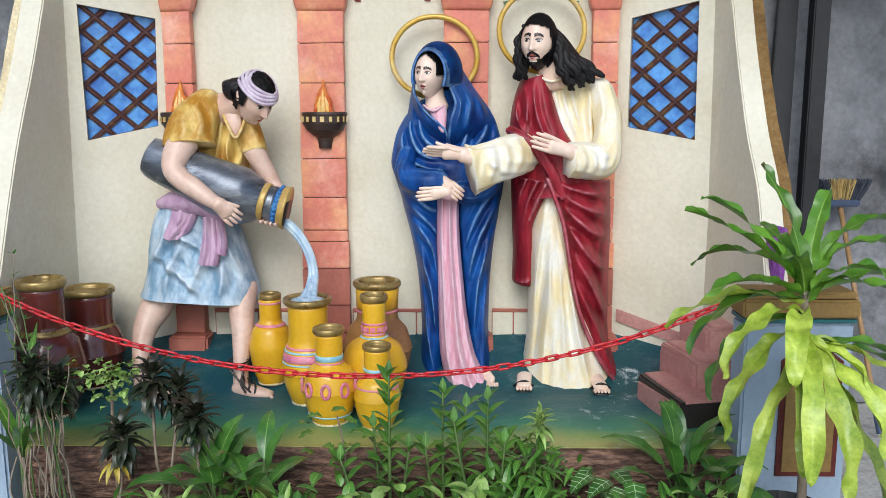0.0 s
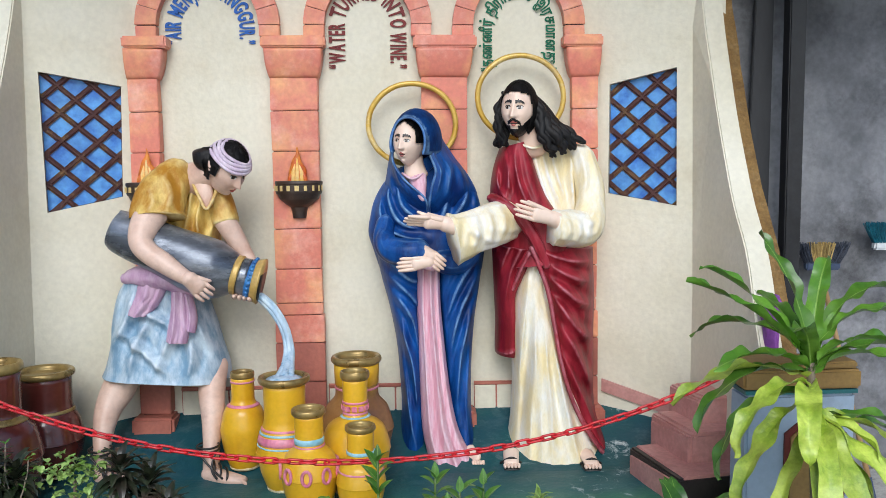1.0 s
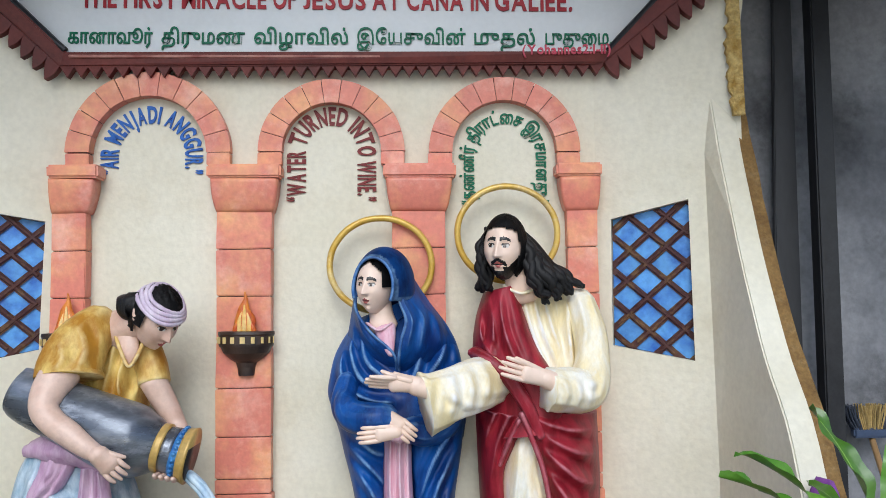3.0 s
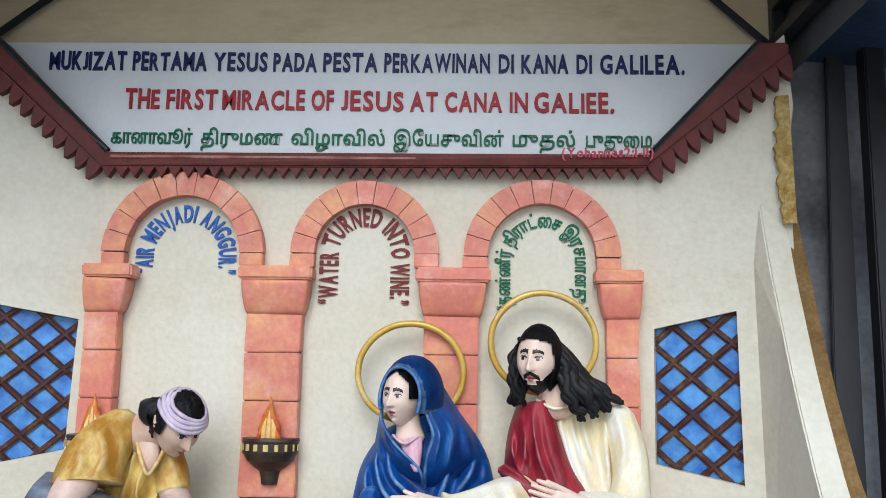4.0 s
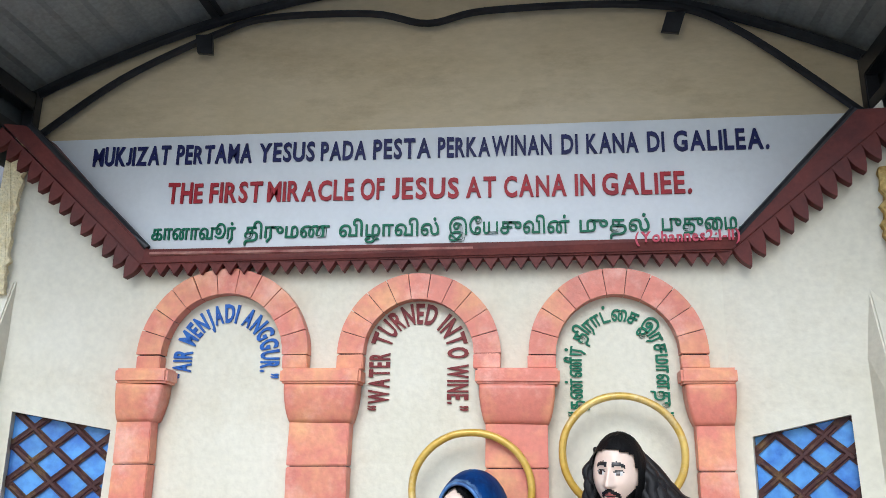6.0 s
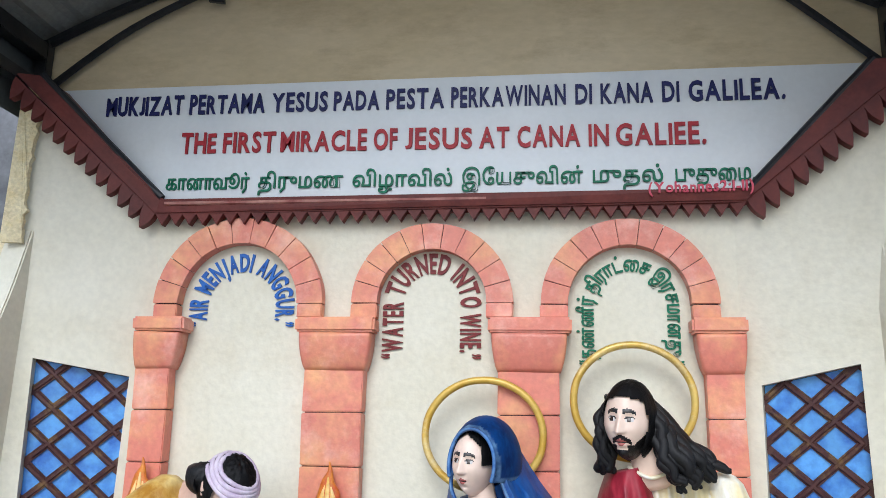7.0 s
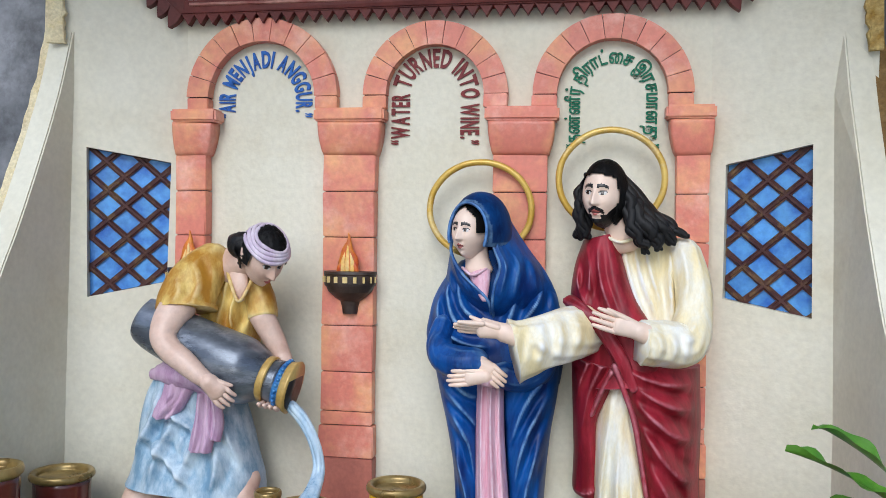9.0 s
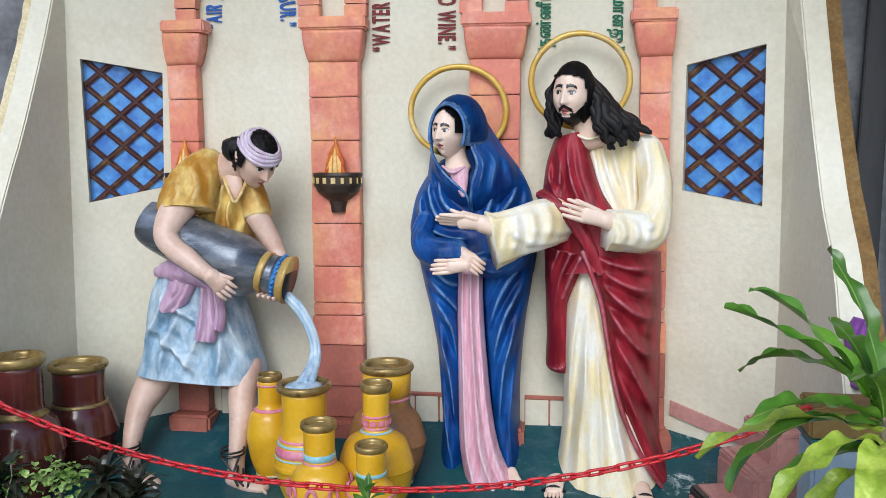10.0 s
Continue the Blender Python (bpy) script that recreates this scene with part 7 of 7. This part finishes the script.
def build_corn_plant():
    base = Vector((1.24, -1.40, 0.0))
    pl = thing("corn_plant", "tall dracaena with arching green leaves, lime ones hanging below", "plant", "", "", tuple(base))
    part("pot", lathe([(0.10, 0.02), (0.125, 0.16), (0.135, 0.18), (0.125, 0.185), (0.115, 0.15), (0.01, 0.15)], 30), M["potblack"], pl, "black nursery pot", tf=Matrix.Translation(base))
    part("trunk", tube(smoothpath([(1.285, -1.395, 0.10), (1.275, -1.40, 0.45), (1.252, -1.405, 0.75), (1.24, -1.41, 0.93)], 6), [0.016] * 8 + [0.015] * 6 + [0.013] * 5, 10), M["wood_stem"], pl, smooth=True)
    rnd = random.Random(12)
    dark, lime = [M["leaf_corn"], M["leaf_rib"]], [M["leaf_lime"], M["leaf_lime"]]
    top = Vector((1.24, -1.41, 0.94))
    # azimuth, rise, length, bend, half width
    upper = ((172, 48, 0.50, 22, 0.034), (160, 62, 0.50, 28, 0.033), (200, 26, 0.46, 30, 0.033), (120, 78, 0.46, 22, 0.033), (60, 74, 0.44, 28, 0.033), (15, 50, 0.44, 60, 0.032), (-15, 40, 0.46, 85, 0.032), (5, 25, 0.48, 40, 0.034), (185, 18, 0.50, 62, 0.030), (-60, 62, 0.34, 60, 0.030), (-120, 66, 0.36, 50, 0.030), (100, 55, 0.42, 40, 0.030), (35, 58, 0.46, 45, 0.030), (145, 36, 0.44, 50, 0.030))
    for i, (az, el, ln, dr, w) in enumerate(upper):
        leaf_part(pl, dark, base=tuple(top + Vector((0, 0, rnd.uniform(-0.05, 0.03)))), az=az + rnd.uniform(-6, 6), elev=el, length=ln * 0.95, width=w * 0.92, droop=dr * 1.6, fold=0.45, n=30, wave=0.38, strap=True, seed=i * 1.7, twist=rnd.uniform(-15, 15))
    lower = ((190, 10, 0.50, 55, 0.033), (215, 0, 0.44, 80, 0.034), (238, -5, 0.34, 85, 0.040), (180, -12, 0.46, 90, 0.030), (205, -35, 0.50, 55, 0.036), (250, -40, 0.52, 52, 0.036), (262, -30, 0.56, 62, 0.036), (280, -42, 0.58, 48, 0.038), (300, -35, 0.58, 55, 0.038), (320, -20, 0.42, 75, 0.034), (335, -8, 0.50, 80, 0.034), (350, 5, 0.42, 70, 0.030), (310, -50, 0.62, 38, 0.033), (10, 0, 0.44, 60, 0.028), (225, -45, 0.58, 40, 0.030))
    for i, (az, el, ln, dr, w) in enumerate(lower):
        leaf_part(pl, lime if i not in (3, 11, 13) else dark, base=tuple(top + Vector((0, 0, -0.06 - 0.012 * i))), az=az + rnd.uniform(-5, 5), elev=el + 12, length=ln, width=w * 0.88, droop=dr + 14, fold=0.38, n=30, wave=0.42, strap=True, seed=i * 2.3, twist=rnd.uniform(-12, 12))


def rosette(pl, center, r, n, mats, seed, el=(10, 70), width=0.011, name="foliage", droop=60, extra=0.35):
    rnd = random.Random(seed)
    bm = bmesh.new()
    for i in range(n):
        t = i / n
        blade(bm, tuple(Vector(center) + Vector((0, 0, 0.05 * r / 0.1 * (t - 0.5)))), i * 137.5 + rnd.uniform(-15, 15), el[0] + (el[1] - el[0]) * t + rnd.uniform(-8, 8), r * rnd.uniform(0.8, 1.15), width * rnd.uniform(0.8, 1.2), droop * rnd.uniform(0.7, 1.3), fold=extra, n=7, wave=0.1, seed=i)
    return part(name, bm, mats, pl)


def build_dark_rosettes():
    two = [M["leaf_dark"], M["leaf_dark"]]
    for k, (x, y, z, stems) in enumerate(((-0.795, -1.25, 0.43, 1), (-1.065, -1.25, 0.36, 1), (-1.28, -1.24, 0.55, 3), (-0.955, -1.22, 0.56, 2))):
        pl = thing("dracaena", "dark bronze leaved dracaena on thin bare stems", "plant", "dark dracaenas", "", (x, y, 0.05))
        rnd = random.Random(20 + k)
        for s in range(stems):
            dx, dy, dz = (rnd.uniform(-0.09, 0.09), rnd.uniform(-0.06, 0.06), rnd.uniform(-0.07, 0.05)) if s else (0, 0, 0)
            c = (x + dx, y + dy, z + dz)
            part("stem", tube(smoothpath([(x + dx * 0.2 + rnd.uniform(-0.05, 0.05), y, 0.05), (x + dx * 0.6, y + dy * 0.5, 0.25), c], 5), 0.0055, 7), M["wood_stem"], pl, smooth=True)
            rosette(pl, c, 0.105, 34, two, 40 + 7 * k + s, el=(-35, 80), width=0.0165, droop=70)
            rosette(pl, (c[0], c[1], c[2] - 0.05), 0.085, 18, two, 60 + 7 * k + s, el=(-50, 20), width=0.015, droop=50)
        if k == 1:
            bm = bmesh.new()
            for j in range(5):
                blade(bm, (x - 0.02, y - 0.02, z - 0.08), 180 + 40 * j, -30, 0.09, 0.011, 50, n=6)
            part("old_leaf", bm, [M["leaf_yellow"], M["leaf_yellow"]], pl, "yellowed leaves")


def build_zz_plants():
    mats = [M["leaf_mid"], M["leaf_rib"]]
    for k, (x, y, stems) in enumerate(((-0.115, -1.22, ((0.0, 0.0, 0.53), (0.06, -0.05, 0.28), (-0.14, -0.06, 0.24), (-0.05, 0.02, 0.33))),
                                       (0.075, -1.20, ((0.0, 0.0, 0.46), (0.07, 0.02, 0.40), (-0.05, -0.05, 0.28))),
                                       (0.235, -1.22, ((0.0, 0.0, 0.44), (0.05, -0.04, 0.30), (-0.10, 0.0, 0.36))))):
        pl = thing("zz_plant", "glossy green plant with paired leaflets up thick stems", "plant", "leafy bed plants", "", (x, y, 0.05))
        rnd = random.Random(70 + k)
        for dx, dy, h in stems:
            top = Vector((x + dx * 1.2, y + dy, 0.05 + h))
            path = smoothpath([(x + dx * 0.4, y + dy * 0.5, 0.04), (x + dx * 0.9, y + dy, 0.05 + h * 0.5), tuple(top)], 6)
            part("stem", tube(path, [0.0075 - 0.0045 * i / len(path) for i in range(len(path))], 8), M["stem"], pl, smooth=True)
            bm = bmesh.new()
            n = int(h / 0.024)
            for i in range(n):
                t = 0.25 + 0.75 * i / max(n - 1, 1)
                p = path[min(int(t * (len(path) - 1)), len(path) - 1)]
                sd = 1 if i % 2 else -1
                blade(bm, tuple(p), (0 if sd > 0 else 180) + rnd.uniform(-45, 45), 48 + rnd.uniform(-12, 15), 0.074 * rnd.uniform(0.8, 1.15), 0.020, 35, fold=0.25, n=6, rib=0.05, shape=0.85)
            blade(bm, tuple(top), 90, 80, 0.055, 0.014, 10, n=6, rib=0.05)
            part("foliage", bm, mats, pl)


def build_broad_plants():
    for k, (x, y, n, ln, w, m, el, nm, lab) in enumerate((
            (-0.72, -1.30, 18, 0.21, 0.040, "leaf_deep", (5, 80), "peace_lily", "broad dark green leaves in a low clump"),
            (-0.585, -1.33, 9, 0.22, 0.033, "leaf_deep", (20, 85), "peace_lily", "broad dark green leaves in a low clump, some upright"),
            (0.93, -1.22, 15, 0.24, 0.040, "leaf_deep", (35, 88), "lily_plant", "upright broad glossy leaves below the steps"),
            (1.04, -1.30, 9, 0.17, 0.034, "leaf_deep", (0, 60), "lily_plant", "broad glossy leaves spreading low"))):
        pl = thing(nm, lab, "plant", "leafy bed plants", "", (x, y, 0.05))
        rnd = random.Random(90 + k)
        for i in range(n):
            az = i * 137.5 + rnd.uniform(-20, 20)
            e = el[0] + (el[1] - el[0]) * i / n
            b = Vector((x + rnd.uniform(-0.03, 0.03), y + rnd.uniform(-0.02, 0.02), 0.05))
            s = 0.10 + 0.10 * rnd.random() + (0.06 if e > 60 else 0)
            q = b + Vector((math.cos(radians(az)) * s * math.cos(radians(e * 0.5 + 45)) * 0.9, math.sin(radians(az)) * s * 0.4, s))
            part("stalk", tube([tuple(b), tuple(b.lerp(q, 0.5) + Vector((0, 0, 0.01))), tuple(q)], 0.0032, 6), M["stem"], pl)
            leaf_part(pl, [M[m], M["leaf_rib"]], base=tuple(q), az=az, elev=e, length=ln * rnd.uniform(0.75, 1.1), width=w * rnd.uniform(0.85, 1.15), droop=70 * rnd.uniform(0.6, 1.2), fold=0.22, n=10, wave=0.06, seed=i, shape=0.8, rib=0.045)
    # veined heart leaves
    pl = thing("veined_plant", "low plant with dark heart leaves and white veins", "plant", "leafy bed plants", "", (0.66, -1.27, 0.05))
    rnd = random.Random(111)
    for i in range(16):
        x, y, z = 0.66 + rnd.uniform(-0.11, 0.11), -1.28 + rnd.uniform(-0.09, 0.06), 0.13 + rnd.uniform(-0.03, 0.12)
        az, el = -90 + rnd.uniform(-70, 70), -20 + rnd.uniform(-25, 25)
        part("stalk", tube([(0.66, -1.27, 0.05), (0.5 * (x + 0.66), y + 0.01, z * 0.8), (x, y, z)], 0.0025, 6), M["stem"], pl)
        bm = bmesh.new()
        blade(bm, (x, y, z), az, el, 0.115, 0.038, 40, fold=0.15, n=8, shape=0.5, rib=0.04)
        lf = part("leaf", bm, [M["leaf_deep"], M["vein"]], pl)
        vb = bmesh.new()
        a, e = radians(az), radians(el)
        d = Vector((math.cos(a) * math.cos(e), math.sin(a) * math.cos(e), math.sin(e)))
        sd = Vector((-math.sin(a), math.cos(a), 0))
        up = d.cross(sd)
        for t in (0.12, 0.30, 0.50, 0.68):
            for s in (1, -1):
                p0 = Vector((x, y, z)) + d * 0.115 * t + up * 0.002 - Vector((0, 0, 0.03 * t * t))
                p1 = p0 + (d * 0.016 + sd * s * 0.030 * (1.1 - t * 0.7)) + up * 0.006
                merge(vb, tube([tuple(p0), tuple(p1)], 0.0011, 4))
        part("veins", vb, M["vein"], lf)


def build_small_plants():
    mats = [M["leaf_mid"], M["leaf_mid"]]
    # bushy narrow-leaved plants
    for k, (x, y, z, n, ln, w, m) in enumerate(((0.35, -1.24, 0.24, 60, 0.10, 0.012, "leaf_mid"), (0.46, -1.22, 0.22, 50, 0.085, 0.010, "leaf_mid"), (0.29, -1.33, 0.14, 44, 0.09, 0.013, "leaf_mid"), (-0.26, -1.34, 0.10, 30, 0.08, 0.014, "leaf_mid"), (0.06, -1.36, 0.11, 40, 0.075, 0.015, "leaf_mid"), (0.45, -1.35, 0.12, 40, 0.08, 0.012, "leaf_deep"), (-0.45, -1.36, 0.10, 30, 0.08, 0.014, "leaf_deep"))):
        pl = thing("leafy_shrub", "small bushy green plant with narrow leaves", "plant", "leafy bed plants", "", (x, y, 0.05))
        rnd = random.Random(130 + k)
        bm = bmesh.new()
        for i in range(n):
            c = (x + rnd.gauss(0, 0.045), y + rnd.gauss(0, 0.03), max(0.07, z + rnd.gauss(0, 0.055)))
            blade(bm, c, rnd.uniform(0, 360), rnd.uniform(-20, 65), ln * rnd.uniform(0.7, 1.2), w * rnd.uniform(0.8, 1.2), rnd.uniform(20, 80), n=6, rib=0.06, seed=i)
        part("foliage", bm, [M[m], M["leaf_rib"]], pl)
        for i in range(4):
            part("stem", tube(smoothpath([(x + rnd.uniform(-0.02, 0.02), y, 0.05), (x + rnd.uniform(-0.05, 0.05), y, z), (x + rnd.uniform(-0.06, 0.06), y, z + 0.06)], 4), 0.0028, 6), M["stem"], pl)
    # a low fringe along the front of the bed
    rnd = random.Random(141)
    for k in range(22):
        x, y, z = -1.0 + 0.096 * k + rnd.uniform(-0.05, 0.05), -1.40 + rnd.uniform(-0.05, 0.03), rnd.uniform(0.09, 0.15)
        pl = thing("leafy_shrub", "low leafy green plant at the front of the bed", "plant", "leafy bed plants", "", (x, y, 0.05))
        bm = bmesh.new()
        ln, w = rnd.choice(((0.10, 0.020), (0.085, 0.010), (0.065, 0.022), (0.055, 0.014)))
        for i in range(44):
            c = (x + rnd.gauss(0, 0.05), y + rnd.gauss(0, 0.03), max(0.06, z + rnd.gauss(0, 0.04)))
            blade(bm, c, rnd.uniform(0, 360), rnd.uniform(-20, 65), ln * rnd.uniform(0.7, 1.2), w * rnd.uniform(0.8, 1.2), rnd.uniform(20, 80), n=6, rib=0.06, seed=i)
        part("foliage", bm, [M[rnd.choice(("leaf_mid", "leaf_deep", "leaf_deep", "leaf_mid", "leaf_light"))], M["leaf_rib"]], pl)
        for i in range(3):
            part("stem", tube([(x + rnd.uniform(-0.02, 0.02), y, 0.04), (x + rnd.uniform(-0.05, 0.05), y, z + 0.03)], 0.0028, 6), M["stem"], pl)
    # bright young shoot
    pl = thing("young_shoot", "bright green seedling on a thin dark stem", "plant", "leafy bed plants", "", (0.40, -1.24, 0.05))
    part("stem", tube(smoothpath([(0.40, -1.24, 0.05), (0.405, -1.24, 0.30), (0.42, -1.24, 0.43)], 5), 0.003, 6), M["stem"], pl)
    rosette(pl, (0.415, -1.24, 0.40), 0.075, 22, [M["leaf_light"], M["leaf_light"]], 150, el=(-20, 70), width=0.010)
    rosette(pl, (0.42, -1.24, 0.445), 0.05, 8, [M["leaf_light"], M["leaf_light"]], 151, el=(20, 80), width=0.007)
    # lobed seedling before the jars
    pl = thing("vine_seedling", "slender seedling with lobed light leaves before the jars", "plant", "leafy bed plants", "", (-0.28, -1.22, 0.05))
    part("stem", tube(smoothpath([(-0.27, -1.22, 0.05), (-0.275, -1.22, 0.28), (-0.30, -1.22, 0.43)], 5), 0.0032, 6), M["wood_stem"], pl)
    rnd = random.Random(152)
    for i in range(16):
        t = rnd.random()
        part("leaf", leaf_bm((-0.28 + rnd.uniform(-0.13, 0.10), -1.22 + rnd.uniform(-0.03, 0.03), 0.20 + 0.26 * t), rnd.uniform(180, 360), rnd.uniform(-30, 40), 0.06, 0.024), [M["leaf_mid"], M["leaf_rib"]], pl)
    # ruffled light foliage
    pl = thing("ruffled_plant", "light green ruffled foliage among the dark dracaenas", "plant", "leafy bed plants", "", (-1.10, -1.22, 0.05))
    bm = bmesh.new()
    rnd = random.Random(160)
    for i in range(110):
        c = (-1.10 + rnd.gauss(0, 0.06), -1.22 + rnd.gauss(0, 0.03), 0.555 + rnd.gauss(0, 0.035))
        blade(bm, c, rnd.uniform(0, 360), rnd.uniform(-30, 60), 0.035, 0.012, 60, n=4, wave=0.3, seed=i)
    part("foliage", bm, [M["leaf_light"], M["leaf_light"]], pl)
    part("stem", tube([(-1.10, -1.22, 0.05), (-1.11, -1.22, 0.3), (-1.10, -1.22, 0.54)], 0.006, 6), M["wood_stem"], pl)
    # spindly succulent with bare roots
    pl = thing("devils_backbone", "spindly zigzag succulent with tiny leaves and pale bare stems", "plant", "", "", (-1.30, -1.30, 0.05))
    rnd = random.Random(170)
    leaves = bmesh.new()
    for i in range(13):
        x, y, z = -1.32 + rnd.uniform(-0.10, 0.08), -1.28, rnd.uniform(0.05, 0.10)
        pts = [(x, y, z)]
        hgt = rnd.uniform(0.5, 0.95)
        lean = rnd.uniform(-0.25, 0.20)
        for j in range(12):
            pts.append((x + lean * (j / 12) ** 1.5 + rnd.uniform(-0.010, 0.010), y + rnd.uniform(-0.01, 0.01), z + hgt * (j + 1) / 12))
        part("stem", tube(pts, [0.0042 - 0.0022 * j / 12 for j in range(13)], 6), M["wood_stem"] if i % 3 else M["stem"], pl, smooth=True)
        for p in pts[6:]:
            for s in range(3):
                blade(leaves, p, rnd.uniform(0, 360), rnd.uniform(0, 50), rnd.uniform(0.015, 0.032), 0.005, 20, n=3)
    part("foliage", leaves, [M["leaf_mid"], M["leaf_mid"]], pl)
    for i in range(9):
        x = -1.30 + rnd.uniform(-0.12, 0.10)
        part("root", tube(smoothpath([(x, -1.34, 0.32 + rnd.uniform(-0.08, 0.06)), (x + rnd.uniform(-0.03, 0.03), -1.36, 0.2), (x + rnd.uniform(-0.07, 0.07), -1.36, 0.08)], 6), 0.003, 6), M["wood_stem"], pl, smooth=True)
    # pale hanging leaf at the left pedestal
    pl = thing("bird_nest_fern", "long lime leaves beside the end pedestal", "plant", "leafy bed plants", "", (-1.42, -1.26, 0.05))
    for i, (az, el, ln, dr) in enumerate(((150, 60, 0.42, 50), (200, 50, 0.40, 70), (30, 62, 0.42, 50), (-60, 55, 0.35, 60), (100, 70, 0.5, 35))):
        leaf_part(pl, [M["leaf_mid"], M["leaf_rib"]], base=(-1.42, -1.26, 0.30), az=az, elev=el, length=ln, width=0.026, droop=dr, n=12, wave=0.12, seed=i)
    part("stalk", tube([(-1.42, -1.26, 0.05), (-1.42, -1.26, 0.31)], 0.01, 8), M["stem"], pl)


def leaf_bm(base, az, el, ln, w):
    bm = bmesh.new()
    blade(bm, base, az, el, ln, w, 50, fold=0.2, n=7, wave=0.15, seed=az, shape=0.6)
    return bm


# ---- right side ----
M["bristle_teal"] = mat("teal_bristles", (0.004, 0.085, 0.13), (0.010, 0.13, 0.18), 0.5, scale=30, bump=0.1, island=0.25)


def broom(label, x, z, foot, head_mat, tufts, seed):
    """A push broom standing on its stick, its bristles fanning out at the top."""
    bot, top = Vector(foot), Vector((x, 0.045, z))
    br = thing("broom", label, "broom", "brooms against the wall", "", foot)
    part("stick", tube([tuple(bot), tuple(top)], 0.012, 10), M["stick"], br, smooth=True)
    part("cap", tube([tuple(bot), tuple(bot.lerp(top, 0.10))], 0.0145, 10), M["plastic_blue"], br)
    part("block", roughen(box(x - 0.085, x + 0.085, 0.015, 0.055, z, z + 0.040, 0.008), 0.002, 9), head_mat, br)
    rnd = random.Random(seed)
    for a, b, mk in tufts:
        bm = bmesh.new()
        for i in range(int(240 * (b - a))):
            u = a + (b - a) * rnd.random()
            px = x - 0.082 + 0.165 * u
            fan = (u - 0.45) * 0.10
            y = rnd.uniform(0.018, 0.052)
            merge(bm, tube([(px, y, z + 0.035), (px + fan * 0.6, y, z + 0.085), (px + fan + rnd.uniform(-0.006, 0.006), y + rnd.uniform(-0.01, 0.01), z + 0.130 + rnd.uniform(-0.008, 0.008))], 0.0026, 4))
        part("bristles", bm, M[mk], br)


def build_side():
    post = thing("steel_post", "black square steel post of the roof frame", "post", "", "", (1.76, -0.02, 0))
    part("shaft", box(1.768, 1.845, -0.06, 0.016, 0.0, 3.35, 0.006), M["steel"], post)
    part("base_plate", box(1.74, 1.88, -0.09, 0.05, 0.0, 0.014, 0.003), M["steel"], post)
    bd = prism([(1.595, 0.0), (1.735, 0.0), (1.745, 3.1), (1.675, 3.1)], 0.06, 0.09, bevel=0.004)
    tagged(part("dark_board", roughen(bd, 0.004, 3), M["tarp_black"]), "dark narrow board leaning behind the steel post", "board")
    broom("push broom with grey and tan bristles, upside down against the wall", 2.0, 1.035, (2.085, -0.34, 0.02), M["plastic_blue"], ((0.0, 0.22, "bristle_blue"), (0.22, 0.68, "bristle_tan"), (0.68, 1.0, "bristle_blue")), 6)
    broom("teal bristled broom with a white head, upside down against the wall", 2.335, 1.13, (2.40, -0.30, 0.02), M["white"], ((0.0, 1.0, "bristle_teal"),), 7)
    bm = drape([((1.36, -0.80, 1.06), (1.40, -0.80, 1.05)), ((1.335, -0.80, 1.00), (1.425, -0.80, 1.00)), ((1.35, -0.80, 0.92), (1.41, -0.80, 0.91)), ((1.355, -0.80, 0.84), (1.405, -0.80, 0.83))], 0.05, [(-0.3, -0.2, 0.2, 0.012), (0.3, 0.3, 0.2, -0.014)], nu=24, nv=6)
    tagged(part("purple_cloth", bm, M["purple"], smooth=True), "crumpled purple cloth tied to the wing wall", "cloth")
    # front part is unseen, brought forward to shade the cement wall
    bm = prism([(1.50, 3.06), (3.4, 2.90), (3.4, 2.92), (1.50, 3.08)], -1.9, 0.13)
    tagged(part("side_roof", bm, M["tarp"]), "dark blue sheet roof beside the canopy", "roof", kind="structure")


# ---- the place ----
build_ground()
build_walls()
build_wings()
build_sign()
build_arch_lettering()
build_roof()
build_platform()
build_steps()
build_pedestals()
build_servant()
build_mother()
build_teacher()
build_jars()
for torch_x in (-0.499, -1.168):
    torch(torch_x)
build_chain()
build_corn_plant()
build_dark_rosettes()
build_zz_plants()
build_broad_plants()
build_small_plants()
build_side()
build_band()
build_arcade()
